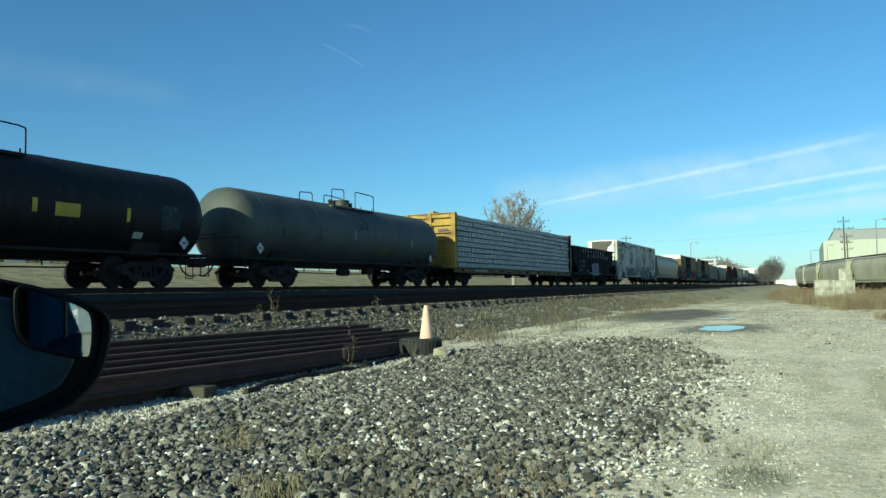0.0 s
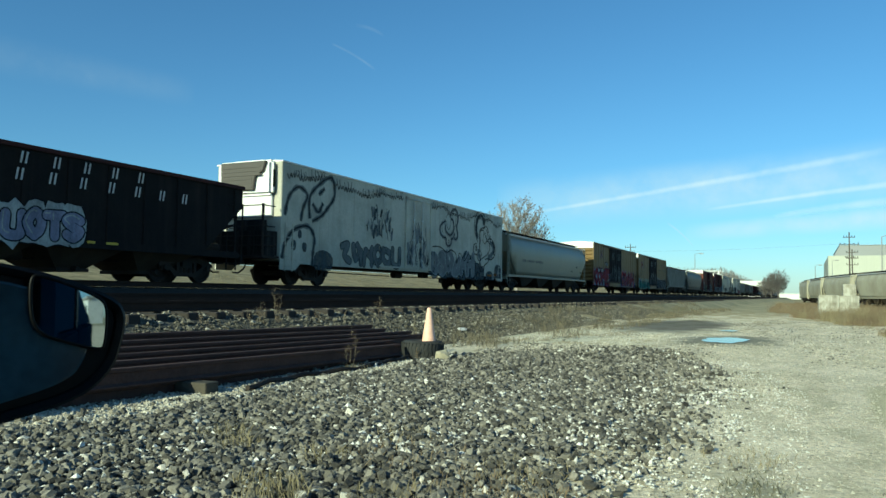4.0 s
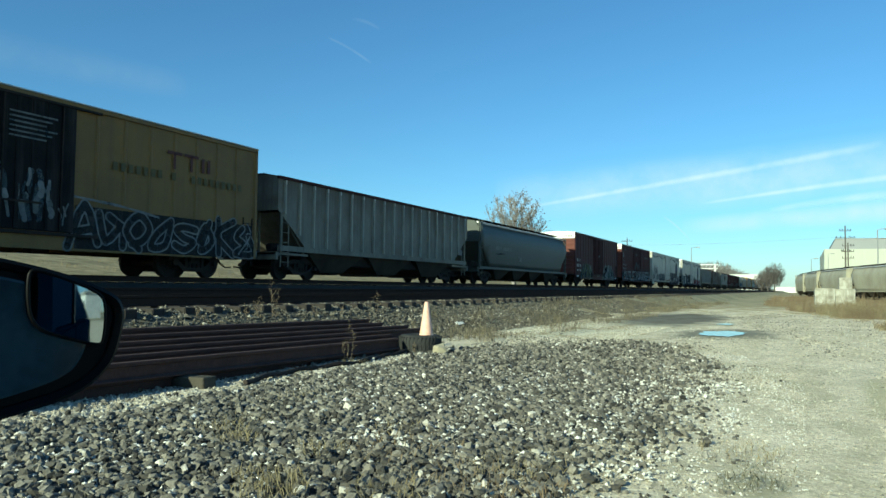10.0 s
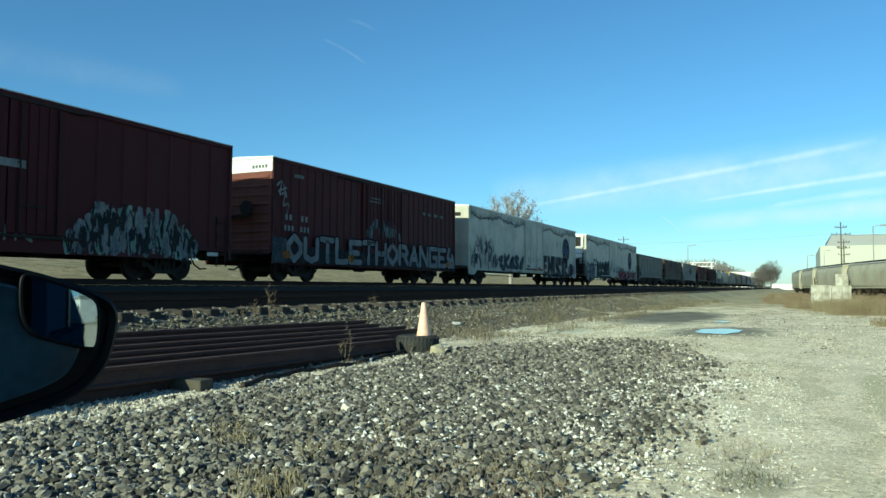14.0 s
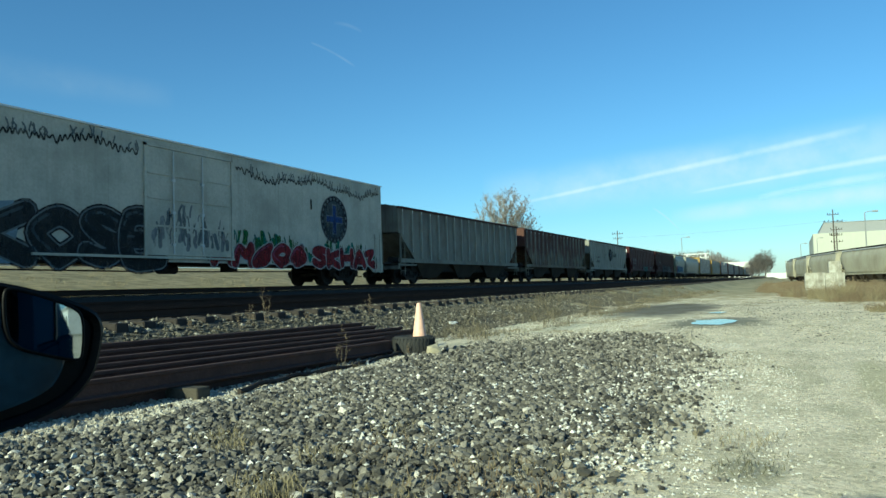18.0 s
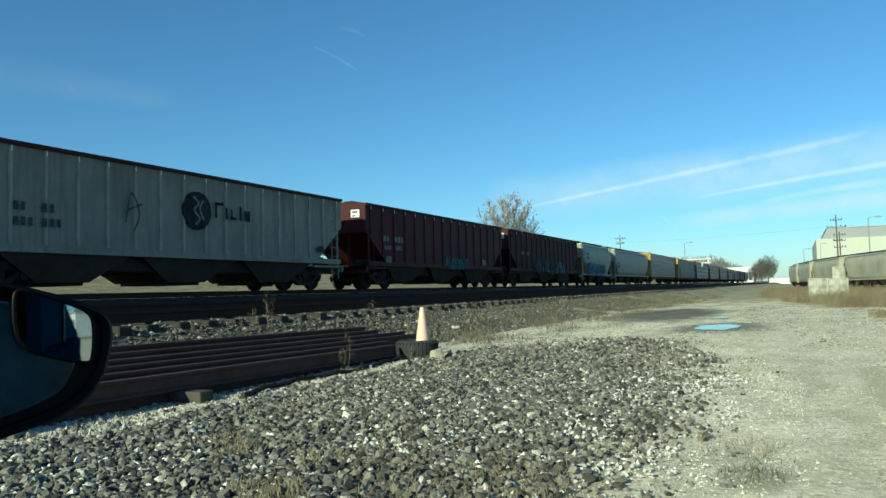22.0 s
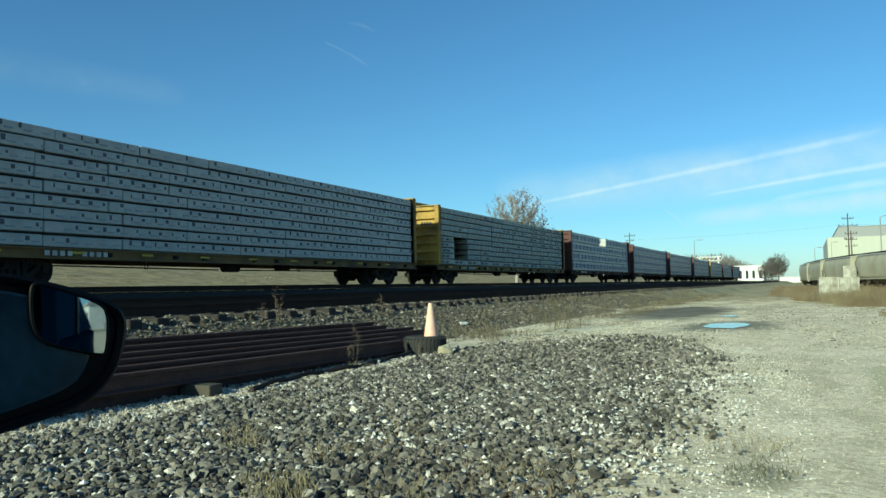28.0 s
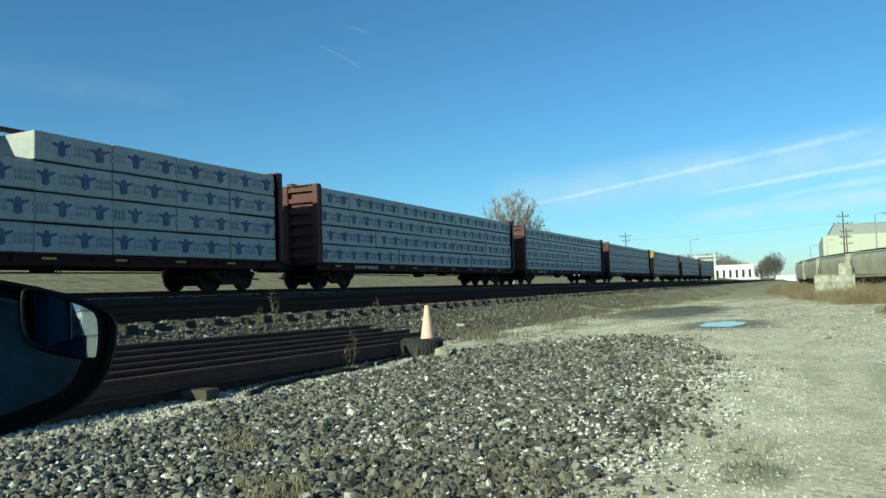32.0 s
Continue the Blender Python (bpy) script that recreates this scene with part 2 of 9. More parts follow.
        r = _math(t, "ADD", _math(t, "ADD", _math(t, "MULTIPLY", dx, dx), _math(t, "MULTIPLY", dy, dy)), _math(t, "MULTIPLY", wob, 0.7))
        col = _mix(t, _math(t, "MULTIPLY", _ramp(t, r, 1.4, 0.5), 0.85), col, c)
    t.links.new(col, p.inputs["Base Color"])
    p.inputs["Roughness"].default_value = 0.95
    p.inputs["Specular IOR Level"].default_value = 0.2
    vor = _add(t, "ShaderNodeTexVoronoi", Scale=18.0)
    t.links.new(co.outputs["Object"], vor.inputs["Vector"])
    b = _add(t, "ShaderNodeBump", Strength=0.6, Distance=0.014)
    t.links.new(_math(t, "ADD", _math(t, "ADD", _math(t, "MULTIPLY", vor.outputs["Distance"], 0.6), fine), _math(t, "MULTIPLY", mosaic, 0.5)), b.inputs["Height"])
    t.links.new(b.outputs[0], p.inputs["Normal"])
    return m


def ground_height(x, y=0.0):
    """The bed of the tracks stands above the road."""
    prof = ((-140, 5.6), (-60, 3.9), (-42, 3.25), (-25, 0.9), (-22.0, 0.75), (-20.7, 1.04), (-17.2, 1.04), (-16.3, 0.74), (-8.72, 0.66), (-8.5, 0.58), (-6.9, 0.06), (-6.4, 0.0))
    if x <= prof[0][0]:
        return prof[0][1]
    for (a, za), (b, zb) in zip(prof, prof[1:]):
        if x <= b:
            return za + (zb - za) * (x - a) / (b - a)
    return 0.0


def bumps(x, y):
    return 0.05 * noise.noise((x * 0.35, y * 0.25, 1.3)) if -6 < x < 30 and -6 < y < 100 else 0.0


def make_ground():
    xs = sorted({-3000, -900, -400, -200, -140, -100, -80, -60, -40, -30, -25, -22, -20.7, -17.2, -16.3, -13, -8.72, -8.5, -7.6, -6.9, -6.4, 20, 40, 80, 200, 600, 3000} | {round(-6 + 0.5 * i, 2) for i in range(40)})
    ys = sorted({-600, -200, -100, -50, -30, -20, -10, 90, 120, 160, 240, 400, 700, 1200, 4500} | {-5 + i for i in range(76)})
    bm = bmesh.new()
    grid = [[bm.verts.new((x, y, ground_height(x) + bumps(x, y))) for x in xs] for y in ys]
    for a, b in zip(grid, grid[1:]):
        for i in range(len(xs) - 1):
            bm.faces.new((a[i], a[i + 1], b[i + 1], b[i]))
    g = part("ground", bm, ground_material(), smooth=True)
    return tagged(g, "pale crushed limestone road beside dark gravel and dry grass", "ground", kind="structure")


ground = make_ground()

# ---- tracks ----
TRACKS = ((-18.95, 1.26), (-14.4, 0.93), (-9.9, 0.86))   # the middle of each track and its rail top
RAIL = ((-0.07, 0), (0.07, 0), (0.07, 0.012), (0.012, 0.03), (0.01, 0.125), (0.035, 0.135), (0.037, 0.17), (-0.037, 0.17), (-0.035, 0.135), (-0.01, 0.125), (-0.012, 0.03), (-0.07, 0.012))
SLEEPER = surface("weathered_sleeper", (0.042, 0.035, 0.03), 0.95, worn=(0.022, 0.019, 0.016), scale=3, grain=30, bump=0.5)
RAIL_STEEL = surface("dark_rail_steel", (0.0442, 0.0312, 0.025), 0.85, worn=(0.065, 0.0416, 0.0312), grain=20, specular=0.08)
for tx, tz in TRACKS:
    for side in (-0.755, 0.755):
        bm = bmesh.new()
        prism(bm, [(tx + side + a, tz - 0.17 + b) for a, b in RAIL], -120, 1500)
        tagged(part("rail", tidy(bm), RAIL_STEEL), "rusty steel running rail spiked to wooden sleepers", "rail", "running rails", "structure")


def make_sleepers():
    """The sleepers of the three tracks; those of the nearest track are single pieces."""
    rng = random.Random(4)
    bm = bmesh.new()
    box(bm, -1.3, 1.3, -0.115, 0.115, -0.16, 0.0)
    bevelled(bm, 0.015)
    me = bpy.data.meshes.new("sleeper")
    bm.to_mesh(me)
    bm.free()
    me.materials.append(SLEEPER)
    bed = tagged(new("track_bed"), "weathered wooden sleepers in dark ballast", "sleepers", kind="structure")
    rest = bmesh.new()
    for k, (tx, tz) in enumerate(TRACKS):
        n = 0
        for i in range(-10, 560):
            y, z, turn = i * 0.6 + 0.2, tz - 0.178, rng.uniform(-1.2, 1.2)
            dx = rng.uniform(-0.06, 0.06)
            if k == 2 and 4 < y < 90:
                shared("sleeper", me, bed, pose(tx + dx + 0.17, y, z + rng.uniform(-0.012, 0.006), 0, 0, turn))
            elif k == 2 or -4 < y < 150:
                box(rest, tx - 1.3 + dx, tx + 1.3 + dx, y - 0.115, y + 0.115, z - 0.16, z)
    tagged(part("sleepers", tidy(rest), SLEEPER, bed), kind="stuff")


make_sleepers()

# ---- train: materials ----
BLACK_TANK = surface("black_tank_paint", (0.0117, 0.0117, 0.0125), 0.5, specular=0.18, worn=(0.026, 0.0247, 0.0225), amount=0.5, scale=0.8, streak=0.3, streak_colour=(0.06, 0.055, 0.05))
GREY_TANK = surface("grey_tank_paint", (0.08, 0.087, 0.078), 0.6, worn=(0.022, 0.024, 0.022), amount=0.7, scale=0.5, streak=0.35, streak_colour=(0.03, 0.03, 0.028))
YELLOW = surface("yellow_car_paint", (0.48, 0.31, 0.05), 0.65, worn=(0.13, 0.075, 0.028), amount=0.95, scale=0.9, streak=0.5, streak_colour=(0.09, 0.055, 0.025))
BOX_YELLOW = surface("faded_yellow_paint", (0.215, 0.135, 0.036), 0.6, worn=(0.12, 0.078, 0.028), amount=0.6, scale=0.7, streak=0.5, streak_colour=(0.1, 0.07, 0.035))
STAIN_OLIVE = surface("faded_olive_print", (0.12, 0.105, 0.045), 0.7)
FADED_END = surface("faded_red_end", (0.17, 0.066, 0.05), 0.7, worn=(0.09, 0.036, 0.028), amount=0.6, scale=1.0, streak=0.5, streak_colour=(0.05, 0.03, 0.025), specular=0.15)
LOUVRE = surface("brown_grey_louvre", (0.075, 0.066, 0.058), 0.6, worn=(0.05, 0.045, 0.04))
MAROON = surface("maroon_paint", (0.06, 0.0125, 0.014), 0.6, worn=(0.036, 0.01, 0.011), amount=0.6, scale=0.8, streak=0.35, streak_colour=(0.035, 0.015, 0.014), specular=0.15)
RED_BROWN = surface("red_brown_paint", (0.09, 0.03, 0.025), 0.65, worn=(0.06, 0.022, 0.019), streak=0.4, streak_colour=(0.04, 0.02, 0.02))
COAL_BLACK = surface("coal_car_black", (0.0143, 0.0143, 0.015), 0.8, specular=0.1, worn=(0.0286, 0.0247, 0.0213), streak=0.4, streak_colour=(0.045, 0.035, 0.03))
WHITE = surface("dirty_white_paint", (0.52, 0.503, 0.415), 0.5, worn=(0.25, 0.241, 0.19), amount=0.75, scale=0.6, grain=12, streak=0.4, streak_colour=(0.22, 0.19, 0.15))
CLEAN_WHITE = surface("white_panel", (0.8, 0.8, 0.78), 0.45, worn=(0.62, 0.62, 0.6), amount=0.3)
ZINC = surface("galvanised_sheet", (0.62, 0.62, 0.6), 0.45, metal=0.2, worn=(0.5, 0.5, 0.48))
HOPPER_GREY = surface("grey_hopper_paint", (0.2318, 0.226, 0.1674), 0.42, worn=(0.1905, 0.19, 0.1442), amount=0.5, scale=0.5, streak=0.25, streak_colour=(0.1, 0.09, 0.07))
HOPPER_BLUE = surface("blue_grey_hopper_paint", (0.07725, 0.088, 0.07626), 0.52, specular=0.28, worn=(0.05768, 0.066, 0.05766), amount=0.5, scale=0.5, streak=0.25, streak_colour=(0.06, 0.06, 0.06))
RIB_GREY = surface("ribbed_hopper_grey", (0.2112, 0.208, 0.1674), 0.6, worn=(0.1236, 0.105, 0.07905), amount=0.85, scale=0.9, streak=0.85, streak_colour=(0.07, 0.048, 0.035))
RIB_RUST = surface("rusted_hopper", (0.211, 0.189, 0.126), 0.75, worn=(0.0854, 0.0294, 0.0152), amount=1.0, scale=0.42, streak=0.95, streak_colour=(0.05, 0.02, 0.014))
def eaves_rust(m, rust, height, reach):
    """Rust and dirt that have run down from the roof edge in uneven tongues."""
    t = m.node_tree
    p = t.nodes["Principled BSDF"]
    col = p.inputs["Base Color"].links[0].from_socket
    co, sep = t.nodes.new("ShaderNodeTexCoord"), t.nodes.new("ShaderNodeSeparateXYZ")
    t.links.new(co.outputs["Object"], sep.inputs[0])
    tongue = _math(t, "ADD", _math(t, "MULTIPLY", _noise(t, 0.75, (1, 1, 0.25), 6, 0.65, 21), 3.4), _math(t, "MULTIPLY", _noise(t, 4.0, (1, 1, 0.08), 4, 0.6, 23), 1.1))
    fac = _ramp(t, _math(t, "ADD", tongue, _math(t, "SUBTRACT", sep.outputs[2], height)), 2.1, 2.1 + reach)
    t.links.new(_mix(t, _math(t, "MULTIPLY", fac, 0.92), col, rust), p.inputs["Base Color"])


eaves_rust(RIB_RUST, (0.06, 0.018, 0.0115), 2.0, 0.5)
eaves_rust(RIB_GREY, (0.075, 0.06, 0.045), 2.9, 1.2)
# Posts paler than the panels: light on their edges is put into the colour.
POST_LIT_GREY = surface("lit_post_paint", (0.3502, 0.35, 0.293), 0.55, worn=(0.206, 0.185, 0.1442), amount=0.7, scale=1.4, streak=0.4, streak_colour=(0.12, 0.09, 0.07))
POST_LIT_RUST = surface("lit_rusty_post_paint", (0.2678, 0.25, 0.2046), 0.65, worn=(0.103, 0.045, 0.0279), amount=1.0, scale=0.7, streak=0.7, streak_colour=(0.06, 0.028, 0.02))
RIB_PALE = surface("pale_grey_hopper", (0.242, 0.25, 0.2093), 0.55, worn=(0.1545, 0.155, 0.1256), amount=0.7, scale=0.8, streak=0.75, streak_colour=(0.085, 0.065, 0.048))
eaves_rust(RIB_PALE, (0.1, 0.08, 0.06), 3.35, 1.3)
RIB_DARK = surface("dark_brown_hopper", (0.052, 0.0185, 0.0175), 0.65, worn=(0.045, 0.024, 0.021), streak=0.5, streak_colour=(0.02, 0.015, 0.014), specular=0.12)
RIB_GREEN = surface("pale_green_hopper", (0.2833, 0.305, 0.2325), 0.5, worn=(0.2266, 0.24, 0.1814), amount=0.5, streak=0.35, streak_colour=(0.12, 0.1, 0.07))
RIB_STONE = surface("stone_grey_hopper", (0.31, 0.31, 0.26), 0.5, worn=(0.22, 0.22, 0.18), amount=0.5, streak=0.3, streak_colour=(0.12, 0.1, 0.08))
DOOR_BLACK = surface("black_door_paint", (0.011, 0.012, 0.013), 0.75, specular=0.12, worn=(0.026, 0.026, 0.026), amount=0.5, scale=1.5, streak=0.4, streak_colour=(0.12, 0.11, 0.1))
WRAP = surface("white_lumber_wrap", (0.4429, 0.45, 0.4232), 0.4, worn=(0.309, 0.325, 0.3116), amount=0.5, scale=1.6, grain=6, bump=0.5)
OLD_WRAP = surface("torn_lumber_wrap", (0.412, 0.43, 0.372), 0.5, worn=(0.2472, 0.27, 0.2232), amount=0.8, scale=1.3, grain=5, bump=0.6)
DARK_PRINT = surface("dark_print", (0.09, 0.1, 0.12), 0.6)
BLUE_PRINT = surface("blue_print", (0.085, 0.115, 0.21), 0.6, worn=(0.2, 0.24, 0.32), amount=0.7, scale=5)
DUNNAGE = surface("dark_dunnage", (0.035, 0.03, 0.026), 0.9)
# Grime, darkened further to hold the shade under the sill.
BAY_DIRT_SHADE = surface("grimy_shaded_bay", (0.062, 0.052, 0.038), 0.9, specular=0.1, worn=(0.024, 0.021, 0.018), amount=0.7, scale=0.9, streak=0.4)
FADED_PRINT = surface("faded_print", (0.33, 0.37, 0.42), 0.6)
TAN_PRINT = surface("tan_print", (0.32, 0.31, 0.22), 0.6, worn=(0.26, 0.3, 0.29), amount=0.7, scale=1.1)
WHITE_PRINT = surface("white_stencil_paint", (0.62, 0.61, 0.58), 0.7, worn=(0.35, 0.34, 0.32), amount=0.6, scale=6)
YELLOW_PRINT = surface("yellow_reflector", (0.6, 0.45, 0.05), 0.5)


def paint(name, colour):
    """Old spray paint, thin and worn through in places."""
    m = surface(name, colour, 0.7, worn=tuple(c * 0.55 for c in colour), amount=0.6, scale=1.8, grain=14, streak=0.35, streak_colour=(0.05, 0.045, 0.04), specular=0.1)
    t = m.node_tree
    thin = _math(t, "ADD", _math(t, "MULTIPLY", _noise(t, 2.6, (1, 1, 0.45), 6, 0.7, 11), 0.75), _math(t, "MULTIPLY", _noise(t, 19, detail=4, shift=4), 0.25))
    t.links.new(_math(t, "ADD", _math(t, "MULTIPLY", _ramp(t, thin, 0.3, 0.6), 0.6), 0.42), t.nodes["Principled BSDF"].inputs["Alpha"])
    return m


SPRAY = {k: paint(k + "_spray_paint", c) for k, c in dict(
    red=(0.21, 0.021, 0.027), pink=(0.279, 0.0744, 0.136), blue=(0.035, 0.07, 0.224), cyan=(0.12, 0.252, 0.3), teal=(0.035, 0.168, 0.14), white=(0.51, 0.527, 0.51), black=(0.02, 0.02, 0.025), purple=(0.112, 0.049, 0.168), green=(0.042, 0.14, 0.042), olive=(0.182, 0.189, 0.07),
    grey=(0.18, 0.198, 0.198), slate=(0.072, 0.088, 0.096), lilac=(0.32, 0.32, 0.44), orange=(0.35, 0.14, 0.021), mint=(0.262, 0.375, 0.315), smoke=(0.27, 0.279, 0.279), dim=(0.032, 0.035, 0.036), haze=(0.26, 0.34, 0.4), rust=(0.2, 0.1, 0.05)).items()}


# ---- train: running gear, shared by all cars ----
def wheelset_mesh():
    bm = bmesh.new()
    rod(bm, (-1.02, 0, 0), (1.02, 0, 0), 0.085, 10)
    for s in (-1, 1):
        prof = ((0.68, 0.49), (0.715, 0.49), (0.73, 0.46), (0.82, 0.455), (0.825, 0.37), (0.79, 0.33), (0.79, 0.17), (0.85, 0.14), (0.85, 0.02))
        rings = [[(s * x, r * math.cos(a * math.pi / 12), r * math.sin(a * math.pi / 12)) for a in range(24)] for x, r in prof]
        loft(bm, rings)
        for k in range(4):
            a = k * math.pi / 2
            rod(bm, (s * 0.80, 0.25 * math.cos(a), 0.25 * math.sin(a)), (s * 0.812, 0.25 * math.cos(a), 0.25 * math.sin(a)), 0.04, 8)
    me = bpy.data.meshes.new("wheelset")
    tidy(bm).to_mesh(me)
    bm.free()
    me.materials.append(STEEL_DARK)
    return me


def frame_mesh():
    """One cast side frame with its springs and bearing boxes."""
    bm = bmesh.new()
    slab(bm, ((-1.15, 0.5), (-1.1, 0.62), (-0.5, 0.78), (0.5, 0.78), (1.1, 0.62), (1.15, 0.5), (0.8, 0.52), (0.45, 0.64), (-0.45, 0.64), (-0.8, 0.52)), 0.95, 1.1)
    slab(bm, ((-0.85, 0.5), (-0.72, 0.56), (-0.38, 0.3), (0.38, 0.3), (0.72, 0.56), (0.85, 0.5), (0.48, 0.18), (-0.48, 0.18)), 0.95, 1.1)
    for y in (-0.42, 0.3):
        box(bm, 0.95, 1.1, y, y + 0.12, 0.26, 0.68)
    for y in (-0.2, 0.0, 0.2):
        rod(bm, (1.03, y, 0.28), (1.03, y, 0.5), 0.075, 8)
    for y in (-0.889, 0.889):
        box(bm, 0.97, 1.1, y - 0.15, y + 0.15, 0.36, 0.6)
        rod(bm, (1.1, y, 0.46), (1.17, y, 0.46), 0.1, 10)
    me = bpy.data.meshes.new("side_frame")
    tidy(bm).to_mesh(me)
    bm.free()
    me.materials.append(STEEL_DARK)
    return me


def bolster_mesh():
    bm = bmesh.new()
    box(bm, -1.12, 1.12, -0.2, 0.2, 0.46, 0.66)
    rod(bm, (0, 0, 0.66), (0, 0, 0.78), 0.2, 12)
    for y in (-0.35, 0.35):
        box(bm, -0.8, 0.8, y - 0.05, y + 0.05, 0.28, 0.36)
    me = bpy.data.meshes.new("truck")
    tidy(bm).to_mesh(me)
    bm.free()
    me.materials.append(STEEL_DARK)
    return me


WHEELSET, SIDE_FRAME, BOLSTER = wheelset_mesh(), frame_mesh(), bolster_mesh()
WHEELSETS = []   # (wheelset, the car's start in the train, its place along the car)


def coupler_mesh():
    bm = bmesh.new()
    box(bm, -0.09, 0.09, 0, 0.5, 0.76, 0.93)
    box(bm, -0.16, 0.16, -0.12, 0.14, 0.7, 0.99)
    box(bm, 0.06, 0.17, -0.28, -0.05, 0.72, 0.97)
    pipe(bm, ((0.3, 0.35, 0.8), (0.32, 0.15, 0.55), (0.3, -0.1, 0.4), (0.25, -0.35, 0.42)), 0.03, 6)
    me = bpy.data.meshes.new("coupler")
    tidy(bm).to_mesh(me)
    bm.free()
    me.materials.append(STEEL_DARK)
    return me


COUPLER = coupler_mesh()
TRAIN = []


def rail_car(name, start, end, label, category, reach=0.45, inset=2.3, moving=True):
    """The empty at a car's leading end, with two trucks and two couplers."""
    car = tagged(new(name), label, category, "cars of the passing freight train")
    length = end - start
    for y in (inset, length - inset):
        truck = shared("truck", BOLSTER, car, pose(0, y, 0))
        for s in (0, 180):
            shared("side_frame", SIDE_FRAME, truck, pose(0, 0, 0, 0, 0, s))
        for d in (-0.889, 0.889):
            w = shared("wheelset", WHEELSET, truck, pose(0, d, 0.458))
            if moving:
                WHEELSETS.append((w, start, y + d))
    shared("coupler", COUPLER, car, pose(0, -reach, 0))
    shared("coupler", COUPLER, car, pose(0, length + reach, 0, 0, 0, 180))
    bm = bmesh.new()
    box(bm, -0.22, 0.22, -0.1, length + 0.1, 0.78, 1.0)
    part("centre_sill", tidy(bm), STEEL_DARK, car)
    bm = bmesh.new()
    rod(bm, (0.6, length * 0.45, 0.62), (0.6, length * 0.45 + 0.7, 0.62), 0.16, 10)
    pipe(bm, ((0.3, 3.2, 0.6), (0.35, length * 0.45, 0.55)), 0.025)
    pipe(bm, ((0.35, length * 0.45 + 0.7, 0.55), (0.3, length - 3.2, 0.6)), 0.025)
    box(bm, 0.45, 0.8, length * 0.58, length * 0.58 + 0.5, 0.55, 0.85)
    part("brake_gear", tidy(bm), STEEL_DARK, car)
    if moving:
        TRAIN.append((car, start))
    return car, length


def ladder(car, x, y, z0, z1, material, facing="side", width=0.45, name="ladder"):
    bm = bmesh.new()
    n = max(3, int((z1 - z0) / 0.36))
    for i in range(n):
        z = z0 + (z1 - z0) * (i + 0.5) / n
        if facing == "side":
            pipe(bm, ((x, y, z), (x + 0.07, y, z), (x + 0.07, y + width, z), (x, y + width, z)), 0.013, 5)
        else:
            s = 1 if facing == "rear" else -1
            pipe(bm, ((x, y, z), (x, y + s * 0.07, z), (x - width, y + s * 0.07, z), (x - width, y, z)), 0.013, 5)
    if facing == "side":
        for d in (0, width):
            box(bm, x, x + 0.03, y + d - 0.02, y + d + 0.02, z0, z1)
    else:
        for d in (0, -width):
            box(bm, x + d - 0.02, x + d + 0.02, y - 0.015, y + 0.015, z0, z1)
    return part(name, tidy(bm), material, car)


def bars(car, x, rects, material=None, name="stencil", label="", thick=0.003):
    """Stencilled marks too plain to read: y, z, width, height."""
    bm = bmesh.new()
    for y, z, w, h in rects:
        box(bm, x, x + thick, y, y + w, z, z + h)
    return part(name, tidy(bm), material or WHITE_PRINT, car, label, kind="stuff" if len(rects) > 1 else "")


def flat_shape(bm, x, points):
    bm.faces.new([bm.verts.new((x, y, z)) for y, z in points])


def blob(cy, cz, w, h, rng, n=16, power=2.6, jitter=0.12):
    pts = []
    for i in range(n):
        a = 2 * math.pi * i / n
        c, s = math.cos(a), math.sin(a)
        k = (abs(c) ** power + abs(s) ** power) ** (-1 / power) * (1 + rng.uniform(-jitter, jitter))
        pts.append((cy + w / 2 * k * c, cz + h / 2 * k * s))
    return pts


GLYPHS = {   # strokes on a grid four wide and six high; small letters are free forms
    "K": "00-06 46-03-40", "O": "20-02-04-26-44-42-20", "S": "45-26-05-23-42-20-01", "E": "46-06-00-40 03-33", "N": "00-06-40-46", "R": "00-06-36-44-33-03 23-40",
    "M": "00-06-23-46-40", "U": "06-01-20-41-46", "T": "06-46 26-20", "L": "06-00-40", "H": "00-06 40-46 03-43", "A": "00-26-40 12-32", "G": "46-06-00-40-43-23",
    "a": "00-15-33-46-40", "b": "05-36-12-40-31", "c": "20-03-26-44-31-11", "d": "06-11-44-40 26-44", "e": "02-25-42-10-36", "f": "06-02-30-44-16", "g": "46-13-00-31-45", "h": "16-03-22-00-40-34"}


def eased(pts, steps):
    """A smooth line through points in y and z."""
    out = []
    for i in range(len(pts) - 1):
        p0, p1, p2, p3 = (Vector(pts[max(0, min(len(pts) - 1, i + k))]) for k in (-1, 0, 1, 2))
        for u in (q / steps for q in range(steps)):
            out.append(0.5 * (2 * p1 + (p2 - p0) * u + (2 * p0 - 5 * p1 + 4 * p2 - p3) * u * u + (3 * p1 - p0 - 3 * p2 + p3) * u ** 3))
    return out + [Vector(pts[-1])]


def ribbon(bm, x, pts, width):
    """A painted stroke: a quad for each stretch and a round dab at each bend."""
    for k, p in enumerate(pts):
        flat_shape(bm, x + 0.000008 * k, [(p[0] + width / 2 * math.cos(a * math.pi / 5), p[1] + width / 2 * math.sin(a * math.pi / 5)) for a in range(10)])
    for k, (p, q) in enumerate(zip(pts, pts[1:])):
        d = Vector((p[1] - q[1], q[0] - p[0]))
        if d.length > 1e-5:
            d = d.normalized() * width / 2
            flat_shape(bm, x + 0.000008 * k + 0.000004, [p + d, p - d, q - d, q + d])


